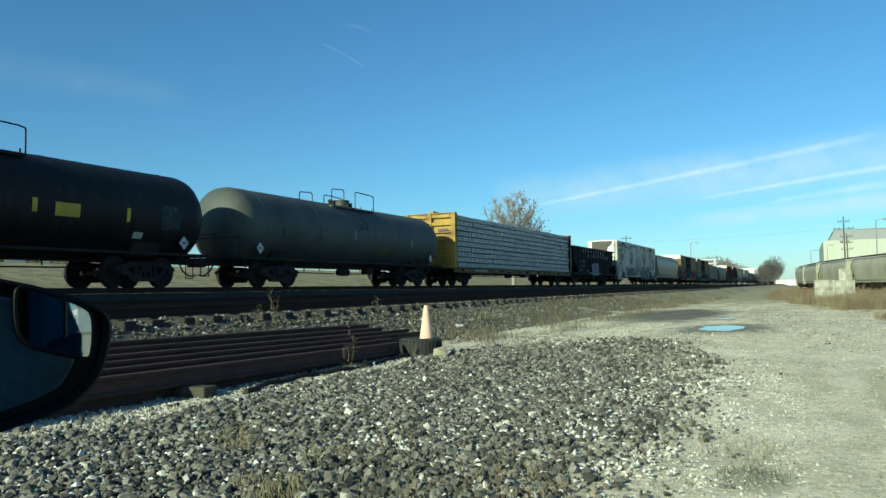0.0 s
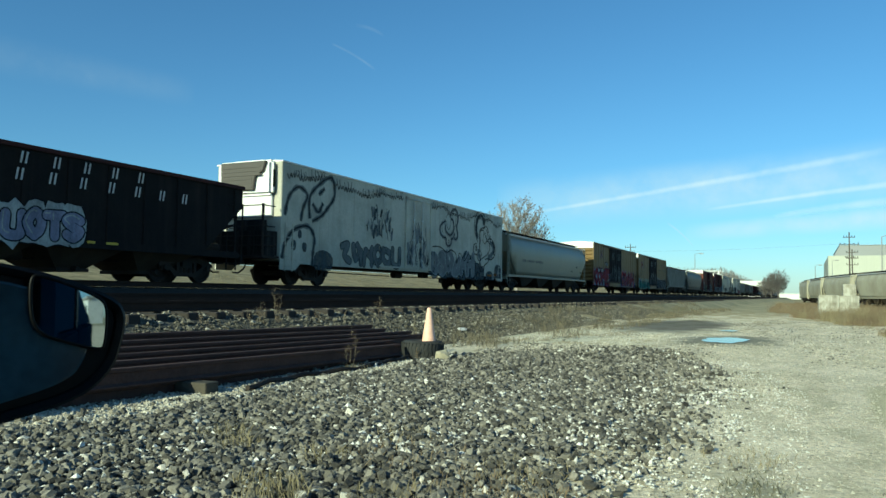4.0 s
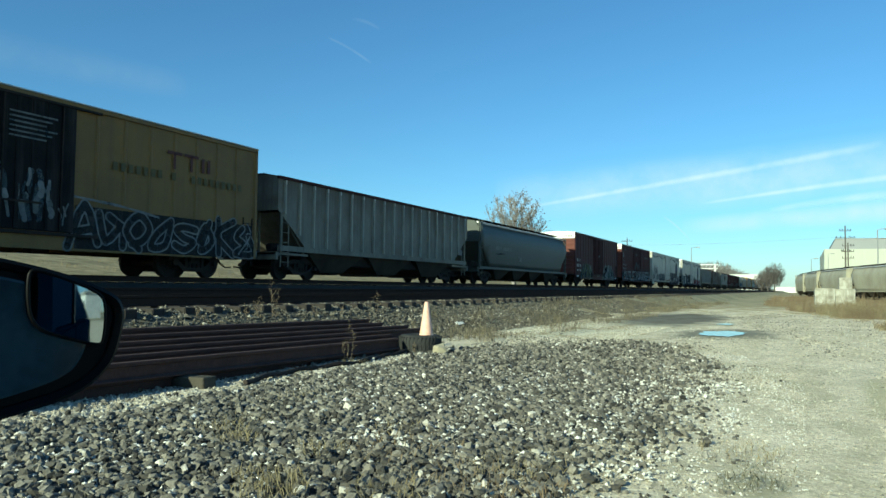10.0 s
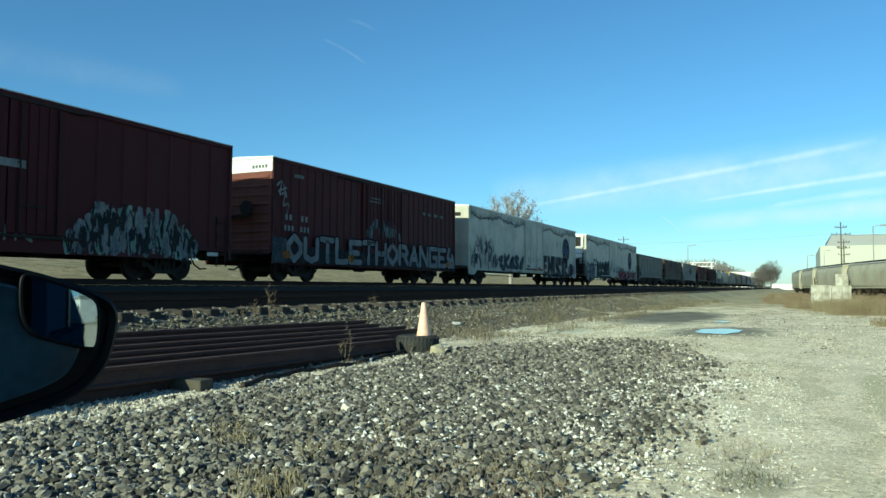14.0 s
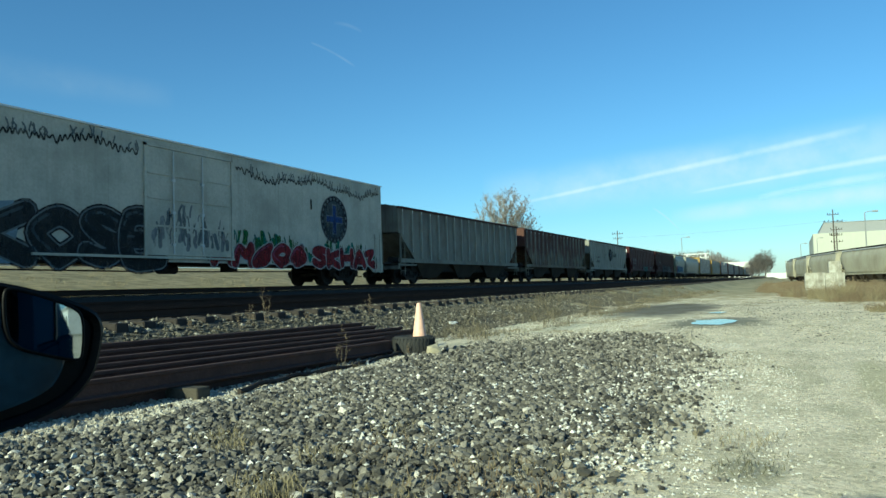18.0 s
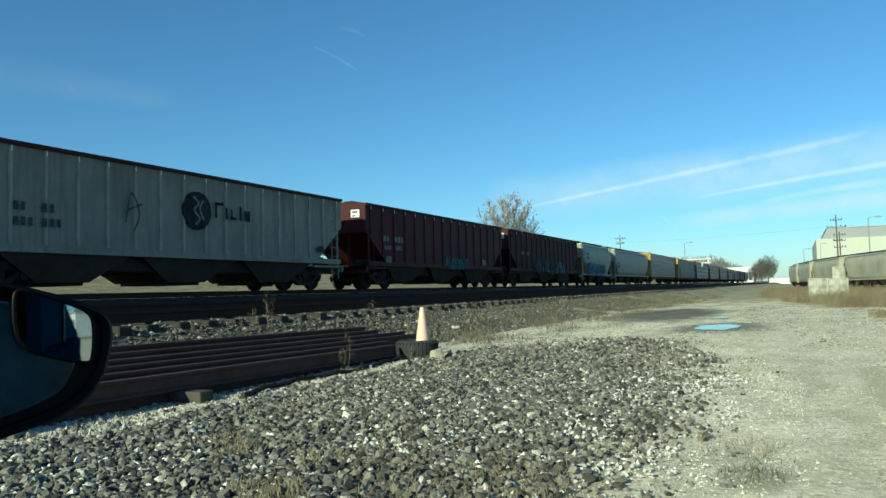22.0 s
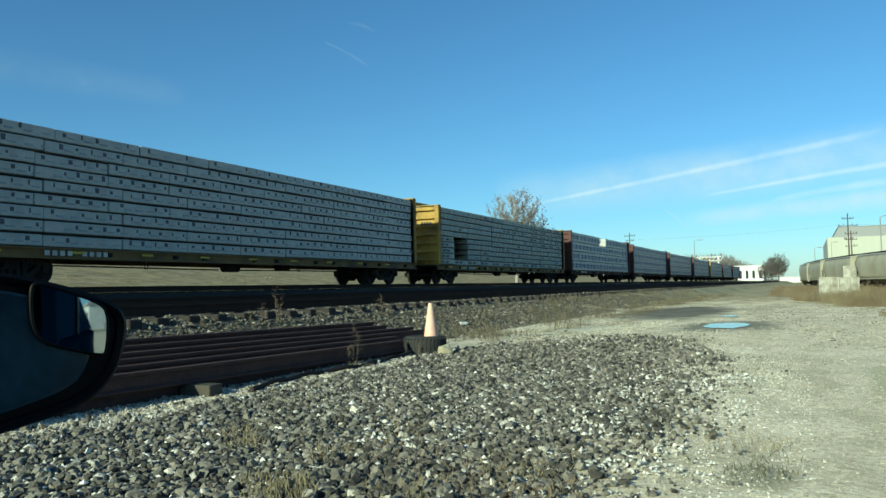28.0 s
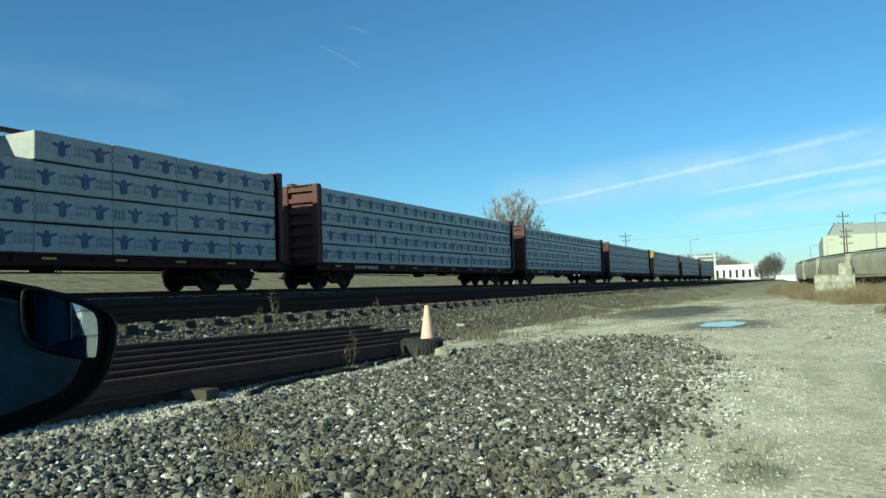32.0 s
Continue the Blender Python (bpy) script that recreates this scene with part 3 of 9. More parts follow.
def tag(car, x, y0, y1, z0, z1, word, fill, edge, seed, label, weight=0.3, rim=0.06, shine=None, cloud=None, outer=None, lean=0.0, loose=0.12, rise=0.0, soft=3):
    """A spray-painted row of heavy letters or free forms, each with its rim, laid one over the other."""
    rng = random.Random(seed)
    pitch = (y1 - y0) / len(word)
    layers = {k: bmesh.new() for k in ("cloud", "outer", "edge", "fill", "shine")}
    for i, letter in enumerate(word):
        high, base, wide = (z1 - z0) * rng.uniform(1 - loose, 1), z0 + rise * i / len(word) + rng.uniform(0, loose) * 0.5, pitch * rng.uniform(0.8, 0.8 + loose)
        flat_shape(layers["cloud"], x + 0.0005 + i * 0.00005, blob(y0 + (i + 0.5) * pitch, (z0 + z1) / 2 + rise * i / len(word), pitch * 1.7, (z1 - z0) * 1.3, rng, jitter=0.2))
        lift = x + 0.001 + i * 0.0007
        for stroke in GLYPHS[letter].split():
            pts = []
            for mark in stroke.split("-"):
                gy, gz = int(mark[0]) / 4 + rng.uniform(-0.4, 0.4) * loose, int(mark[1]) / 6 + rng.uniform(-0.3, 0.3) * loose
                pts.append(Vector((y0 + i * pitch + pitch * 0.1 + gy * wide * 0.9 + lean * (gz - 0.5) * high, base + weight / 2 + gz * (high - weight))))
            if soft:
                pts = eased(pts, soft)
            if outer:
                ribbon(layers["outer"], lift, pts, weight + 2 * rim + 0.1)
            ribbon(layers["edge"], lift + 0.0002, pts, weight + 2 * rim)
            ribbon(layers["fill"], lift + 0.0004, pts, weight)
            if shine:
                cut = pts[: max(2, len(pts) // 2)]
                ribbon(layers["shine"], lift + 0.0006, [p + Vector((-weight * 0.2, weight * 0.2)) for p in cut], weight * 0.16)
    for k, m in (("cloud", cloud), ("outer", outer), ("edge", edge), ("fill", fill), ("shine", shine)):
        if m and layers[k].verts:
            part("graffiti_" + k, layers[k], SPRAY[m], car, label, kind="stuff")
        else:
            layers[k].free()


def block_letters(car, x, shapes, fill, edge, rim, label):
    """Straight-cut letters: each a field with a thin rim round it."""
    outer, inner = bmesh.new(), bmesh.new()
    for k, pts in enumerate(shapes):
        flat_shape(inner, x + 0.002 + 0.0004 * k, pts)
        ribbon(outer, x + 0.0032 + 0.0004 * k, [Vector(p) for p in pts + pts[:1]], rim)
    part("graffiti_fill", inner, SPRAY[fill], car, label, kind="stuff")
    part("graffiti_edge", outer, SPRAY[edge], car, label, kind="stuff")


def drips(car, x, y0, y1, z0, z1, paints, count, seed, label):
    """A patch of runny spray paint: upright strokes of several lengths."""
    rng = random.Random(seed)
    for level, m in enumerate(paints):
        bm = bmesh.new()
        for k in range(count * 2):
            y = rng.uniform(y0, y1)
            high = z0 + (z1 - z0) * min(1.0, 3.2 * min(y - y0, y1 - y) / (y1 - y0) + 0.3)
            low = rng.uniform(z0, z0 + (high - z0) * 0.75)
            top = min(high, low + rng.uniform(0.12, 0.6))
            lean = rng.uniform(-0.35, 0.35) * (top - low)
            pts = eased([(y, low), (y + lean * 0.3 + rng.uniform(-0.05, 0.05), (low + top) / 2), (y + lean, top)], 2)
            ribbon(bm, x + 0.0008 * level + 0.00012 * (k % 6), pts, rng.choice((0.03, 0.05, 0.08, 0.16)))
        part("graffiti_spray", bm, SPRAY[m], car, label, kind="stuff")


def squiggle(car, x, curves, width, material, name="graffiti_line", label=""):
    """Painted lines: each a list of points in y and z."""
    bm = bmesh.new()
    for n, pts in enumerate(curves):
        smooth = eased(pts, 5)
        left, right = [], []
        for i, p in enumerate(smooth):
            d = smooth[min(i + 1, len(smooth) - 1)] - smooth[max(i - 1, 0)]
            d = Vector((-d[1], d[0])).normalized() * width / 2 * (0.75 + 0.5 * math.sin(i * 0.9 + n) ** 2)
            left.append(bm.verts.new((x + n * 0.0003, *(p + d))))
            right.append(bm.verts.new((x + n * 0.0003, *(p - d))))
        for i in range(len(smooth) - 1):
            bm.faces.new((left[i], right[i], right[i + 1], left[i + 1]))
    return part(name, bm, SPRAY[material], car, label, kind="stuff" if len(curves) > 1 else "")


def icicles(car, x, y0, y1, z, seed):
    """A jagged black line that hangs from the roof edge, with thinner grey strokes above it."""
    rng = random.Random(seed)
    pts, veil, y = [], [], y0
    while y < y1:
        mid = z - 0.16 + 0.13 * math.sin(y * 1.1 + seed) + 0.06 * math.sin(y * 2.9)
        pts.append((y, mid - (rng.uniform(0.04, 0.2) if len(pts) % 2 else -0.03)))
        if rng.random() < 0.4:
            veil.append([(y, mid), (y + rng.uniform(-0.05, 0.05), mid + 0.1), (y + rng.uniform(-0.08, 0.08), mid + rng.uniform(0.15, 0.3))])
        y += rng.uniform(0.05, 0.13)
    squiggle(car, x, [pts], 0.05, "dim", "graffiti_fringe", "black dripping icicle line along the roof edge")
    squiggle(car, x + 0.001, veil, 0.05, "grey", "graffiti_fringe", "grey drips above the icicle line")


# ---- train: tank cars ----
def tank_car(start, end, material, label, spots, mid):
    car, length = rail_car("tank_car", start, end, label, "tank car", inset=2.6)
    r, zc = 1.43, 2.24
    bm = bmesh.new()
    rings = []
    for k in range(7):
        a = k / 6 * math.pi / 2
        rings.append((0.03 + 0.77 * (1 - math.cos(a)), max(0.03, r * math.sin(a))))
    prof = rings[:-1] + [(0.8, r - 0.004), (0.86, r), (1.0, r), (length * 0.33, r), (length * 0.66, r), (length - 1.0, r), (length - 0.86, r), (length - 0.8, r - 0.004)] + [(length - y, q) for y, q in reversed(rings[:-1])]
    loft(bm, [[(q * math.cos(i * math.pi / 24), y, zc + q * math.sin(i * math.pi / 24)) for i in range(48)] for y, q in prof])
    part("shell", tidy(bm), material, car, smooth=True)
    for y in (1.5, length / 2 - 1.1, length / 2 + 1.1, length - 1.5, length * 0.3, length * 0.7):
        bm = bmesh.new()
        loft(bm, [[(q * math.cos(i * math.pi / 24), y + d, zc + q * math.sin(i * math.pi / 24)) for i in range(48)] for d, q in ((-0.05, r - 0.02), (-0.03, r + 0.008), (0.03, r + 0.008), (0.05, r - 0.02))], caps=False)
        part("weld_band", tidy(bm), material, car, smooth=True)
    for y in (2.6, length - 2.6):
        bm = bmesh.new()
        loft(bm, [[(x, y + d, 0.95) for x in (-1.0, 1.0)] + [(1.25, y + d, 1.75), (-1.25, y + d, 1.75)] for d in (-0.5, 0.5)])
        part("saddle", tidy(bm), STEEL_DARK, car)
    for y in (0.0, length):
        s = 1 if y == 0 else -1
        bm = bmesh.new()
        box(bm, -1.45, 1.45, min(y, y + s * 0.35), max(y, y + s * 0.35), 0.98, 1.05)
        pipe(bm, ((-1.4, y, 1.05), (-1.4, y, 1.75), (1.4, y, 1.75), (1.4, y, 1.05)), 0.02)
        for x in (-1.4, 1.4):
            pipe(bm, ((x, y + s * 0.3, 1.0), (x, y + s * 0.3, 0.35), (x, y + s * 0.65, 0.35), (x, y + s * 0.65, 1.0)), 0.02)
        part("end_platform", tidy(bm), STEEL_DARK, car)
    bm = bmesh.new()
    for x in (1.28, -1.28):
        box(bm, x - 0.06, x + 0.06, 0.2, length - 0.2, 0.98, 1.06)
    for k in range(7):
        y = length * (0.3 + 0.066 * k)
        pipe(bm, ((0.5, y, 0.95), (0.52, y + 0.05, 0.62 + 0.05 * (k % 3))), 0.025)
    part("side_rail", tidy(bm), STEEL_DARK, car)
    bm = bmesh.new()
    box(bm, -0.9, 0.9, mid - 1.7, mid + 1.7, zc + r - 0.24, zc + r - 0.17)
    for x in (-0.85, 0.85):
        for y in (mid - 1.6, mid - 0.5, mid + 0.6, mid + 1.6):
            rod(bm, (x, y, zc + 1.0), (x, y, zc + r - 0.05), 0.025)
    part("top_walkway", tidy(bm), material, car)
    for x in (-0.85, 0.85):
        for hoop in (((x, mid - 1.7, 3.45), (x, mid - 1.7, 4.15), (x, mid - 1.6, 4.2), (x, mid - 0.85, 4.25), (x, mid - 0.75, 4.15), (x, mid - 0.75, 3.5)), ((x, mid + 0.15, 3.5), (x, mid + 0.15, 4.2), (x, mid + 0.25, 4.26), (x, mid + 1.55, 4.22), (x, mid + 1.75, 4.18), (x, mid + 1.75, 3.45))):
            part("guard_rail", tidy(pipe(bmesh.new(), hoop, 0.022)), STEEL_DARK, car)
    bm = bmesh.new()
    rod(bm, (0, mid + 0.35, 3.5), (0, mid + 0.35, 3.88), 0.33, 16)
    rod(bm, (0, mid + 0.35, 3.88), (0, mid + 0.35, 3.94), 0.36, 16)
    part("valve_dome", tidy(bm), material, car, smooth=False)
    bm = bmesh.new()
    for dy in (-0.9, -0.6, 0.75):
        rod(bm, (0.2, mid + dy, 3.56), (0.2, mid + dy, 3.81), 0.08, 10)
        rod(bm, (0.12, mid + dy, 3.81), (0.28, mid + dy, 3.81), 0.05, 8)
    part("fittings", tidy(bm), STEEL_DARK, car, kind="stuff")
    bm = bmesh.new()
    for d in (-0.25, 0.25):
        arc = [((r + 0.05) * math.cos(a), mid + d, zc + (r + 0.05) * math.sin(a)) for a in np.linspace(0.15, 1.3, 8)]
        pipe(bm, arc, 0.016, 5)
    for a in np.linspace(0.2, 1.2, 4):
        pipe(bm, (((r + 0.05) * math.cos(a), mid - 0.25, zc + (r + 0.05) * math.sin(a)), ((r + 0.05) * math.cos(a), mid + 0.25, zc + (r + 0.05) * math.sin(a))), 0.012, 5)
    part("side_ladder", tidy(bm), STEEL_DARK, car)
    for y in (1.25, length - 1.25):
        bm = bmesh.new()
        z = 1.4
        x = math.sqrt(r * r - (z - zc) ** 2) + 0.03
        slab(bm, ((y - 0.2, z), (y, z - 0.22), (y + 0.2, z), (y, z + 0.22)), x + 0.08, x + 0.09)
        part("placard", tidy(bm), WHITE_PRINT, car, "white diamond placard")
        bars(car, x + 0.091, [(y - 0.08, z - 0.03, 0.16, 0.06)], DARK_PRINT, "placard_mark")
    for y, z, w, h, m in spots:
        n = 5
        bm = bmesh.new()
        for i in range(n):
            za, zb = z + h * i / n, z + h * (i + 1) / n
            xa, xb = (math.sqrt(r * r - (q - zc) ** 2) + 0.01 for q in (za, zb))
            bm.faces.new([bm.verts.new(p) for p in ((xa, y, za), (xa, y + w, za), (xb, y + w, zb), (xb, y, zb))])
        part("marking", bm, m, car)
    return car


# ---- train: centre-beam cars with wrapped lumber ----
def beam_car(start, end, material, label, rows, wrap, mark, seed, top=4.05, gap=None):
    car, length = rail_car("centrebeam_car", start, end, label, "lumber car", inset=2.2)
    rng = random.Random(seed)
    bm = bmesh.new()
    box(bm, -1.45, 1.45, 0.05, length - 0.05, 0.93, 1.0)
    part("deck", tidy(bm), STEEL_DARK, car)
    for s in (-1, 1):
        bm = bmesh.new()
        prism(bm, [(s * a, b) for a, b in ((1.46, 0.72), (1.6, 0.72), (1.6, 0.76), (1.5, 0.76), (1.5, 0.96), (1.6, 0.96), (1.6, 1.0), (1.46, 1.0))], 0.0, length)
        part("side_sill", tidy(bm), RIB_DARK if material is not YELLOW else surface("sill_" + str(seed), (0.2, 0.13, 0.04), 0.7, worn=(0.05, 0.04, 0.03), amount=0.9), car)
    for y in (0.0, length):
        s = 1 if y == 0 else -1
        bm = bmesh.new()
        box(bm, -1.6, 1.6, min(y + s * 0.22, y + s * 0.3), max(y + s * 0.22, y + s * 0.3), 1.0, top)
        part("bulkhead", tidy(bm), material, car)
        bm = bmesh.new()
        for x in (-1.6, -0.12, 1.36):
            box(bm, x, x + 0.24, min(y, y + s * 0.3), max(y, y + s * 0.3), 0.95, top + 0.03)
        part("bulkhead_post", bevelled(bm, 0.012), material, car)
        for z in np.linspace(1.3, top - 0.16, 7):
            bm = bmesh.new()
            box(bm, -1.36, -0.12, min(y + s * 0.06, y + s * 0.22), max(y + s * 0.06, y + s * 0.22), z - 0.06, z + 0.12)
            box(bm, 0.12, 1.36, min(y + s * 0.06, y + s * 0.22), max(y + s * 0.06, y + s * 0.22), z - 0.06, z + 0.12)
            part("bulkhead_rib", tidy(bm), material, car)
        bm = bmesh.new()
        box(bm, -1.58, 1.58, min(y + s * 0.03, y + s * 0.29), max(y + s * 0.03, y + s * 0.29), top + 0.02, top + 0.055)
        part("bulkhead_cap", tidy(bm), material, car)
        if y == 0:
            ladder(car, -0.75, y, 1.0, top - 0.2, STEEL_DARK, "front")
            bars_bm = bmesh.new()
            for k in range(4):
                box(bars_bm, 0.55 + 0.17 * k, 0.66 + 0.17 * k, -0.004, -0.001, top - 1.0, top - 0.84)
            part("stencil", tidy(bars_bm), DARK_PRINT, car)
    bm = bmesh.new()
    box(bm, -0.06, 0.06, 0.3, length - 0.3, top - 0.2, top - 0.06)
    box(bm, -0.12, 0.12, 0.3, length - 0.3, top + (0.16 if mark == "old" else 0.1), top + (0.3 if mark == "old" else 0.2))
    for i in range(12):
        y = 1.0 + (length - 2) * i / 11
        box(bm, -0.05, 0.05, y - 0.08, y + 0.08, 1.0, top + 0.12)
    part("centre_beam", tidy(bm), material, car)
    packs = 12 if mark == "old" else max(5, round((length - 0.8) / 2.4))
    w, h = (length - 0.64) / packs, (top - 0.02 - 1.02) / rows
    bm = bmesh.new()
    box(bm, 0, 1.38, 0.008, w - 0.008, 0.02, h - 0.035)
    bmesh.ops.subdivide_edges(bm, edges=[e for e in bm.edges if abs(e.verts[0].co.y - e.verts[1].co.y) > 1], cuts=5)
    for v in bm.verts:
        if v.co.x > 1:
            v.co.x += 0.012 * noise.noise((v.co.y * 1.7, v.co.z * 5, seed))
            v.co.z += 0.008 * noise.noise((v.co.y * 1.3, v.co.z * 3, seed + 9))
    bevelled(bm, 0.018)
    me = bpy.data.meshes.new("lumber_pack")
    bm.to_mesh(me)
    bm.free()
    me.materials.append(wrap)
    core = bmesh.new()
    if gap and mark == "large":
        for i, j in gap:
            box(core, -1.5, -0.08, 0.4, 0.4 + i * w, 1.02, top - 0.1)
            box(core, -1.5, -0.08, 0.4 + (i + 1) * w, length - 0.4, 1.02, top - 0.1)
            box(core, -1.5, -0.08, 0.4 + i * w + 0.01, 0.39 + (i + 1) * w, 1.02, 1.02 + j * h)
    else:
        box(core, -1.5, -0.08, 0.4, length - 0.4, 1.02, top - 0.1)
    part("far_packs", tidy(core), wrap, car)
    core = bmesh.new()
    for j in range(1, rows):
        box(core, 0.1, 1.36, 0.42, length - 0.42, 1.02 + j * h - 0.03, 1.02 + j * h + 0.015)
    part("dunnage", tidy(core), BAY_DIRT_SHADE if mark == "old" else DUNNAGE, car, kind="stuff")
    prints, second, grime = bmesh.new(), bmesh.new(), bmesh.new()
    step = w
    for j in range(rows):
        n = packs if gap else packs + rng.choice((-1, 0, 0, 1))
        w = step * packs / n
        for i in range(n):
            if gap and (i, j) in gap:
                continue
            dx = rng.uniform(-0.03, 0.025)
            y, z = 0.32 + i * w, 1.02 + j * h
            shared("lumber_pack", me, car, pose(0.1 + dx, y, z + rng.uniform(-0.008, 0.006), rng.uniform(-0.25, 0.25)) @ Matrix.Diagonal((1, w / step, 1, 1)))
            x = 1.5 + dx
            if mark == "small":
                for k in range(5):
                    cy = y + (k + 0.5 + 0.5 * (j % 2)) * w / 5.5
                    box(prints, x - 0.02, x, cy + rng.uniform(-0.03, 0.05), cy + 0.08, z + h * rng.uniform(0.38, 0.5), z + h * rng.uniform(0.66, 0.85)) if rng.random() < 0.85 else None
                    box(second, x - 0.02, x - 0.001, cy + 0.14, cy + 0.36, z + h * 0.3, z + h * 0.42)
            elif mark == "old":
                for k in range(3):
                    cy = y + (k + 0.12 + 0.25 * (j % 3)) * w / 3.2 + rng.uniform(-0.03, 0.03)
                    dark = rng.random() < (0.9 if j == 0 or (i < 2 and j < 5) or (i > 7 and j > 4) else 0.12)
                    if dark and k == 2:
                        continue
                    u = rng.uniform(0.28, 0.44) * (1.25 if dark else 1)
                    slab(prints if dark else rng.choice((second, grime)), ((cy, z + h * 0.28), (cy + 0.05, z + h * 0.66), (cy + u, z + h * 0.66), (cy + u - 0.05, z + h * 0.28)), x - 0.02, x + 0.0005 * k)
            else:
                for k in range(2):
                    cy = y + (k + 0.15 + 0.4 * (j % 2)) * w / 2.1
                    u = rng.uniform(0.85, 1.1)
                    slab(prints, [(cy + a * u, z + h * b) for a, b in ((-0.12, 0.6), (0.06, 0.52), (0.08, 0.24), (0.2, 0.2), (0.3, 0.27), (0.29, 0.5), (0.5, 0.63), (0.48, 0.69), (0.28, 0.63), (0.24, 0.74), (0.14, 0.75), (0.1, 0.63), (-0.1, 0.67))], x - 0.02, x)
                    for q in (0.3, 0.5):
                        [box(second, x - 0.02, x - 0.001, cy + 0.56 + 0.13 * g, cy + 0.65 + 0.13 * g, z + h * q, z + h * (q + 0.12 + 0.03 * (g % 2))) for g in range(4)]
    part("wrap_print", tidy(prints), BLUE_PRINT if mark == "large" else DARK_PRINT, car, "dark printed marks on the lumber wrap", kind="stuff")
    if grime.verts:
        part("wrap_stain", tidy(grime), FADED_PRINT, car, kind="stuff")
    else:
        grime.free()
    part("wrap_print", tidy(second), TAN_PRINT if mark == "old" else FADED_PRINT, car, "faded printed marks on the lumber wrap", kind="stuff")
    bm = bmesh.new()
    for i in range(packs * 2):
        y = 0.5 + (length - 1) * (i + 0.5) / (packs * 2)
        pipe(bm, ((1.57, y, 0.72), (1.57, y, 0.5), (1.57, y + 0.1, 0.5), (1.57, y + 0.1, 0.72)), 0.014, 5) if i % 3 == 1 else box(bm, 1.5, 1.6, y - 0.06, y + 0.06, 0.8, 0.92)
    part("winch", tidy(bm), STEEL_DARK, car, kind="stuff")
    bars(car, 1.601, [(length * 0.12 + 0.22 * k, 0.8, 0.14, 0.13) for k in range(9) if k != 4], name="stencil")
    bm = bmesh.new()
    for i in range(packs):
        box(bm, 1.601, 1.606, 1.2 + i * (length - 2) / packs, 1.6 + i * (length - 2) / packs, 0.86, 0.92)
    part("reflector", tidy(bm), YELLOW_PRINT, car, kind="stuff")
    return car


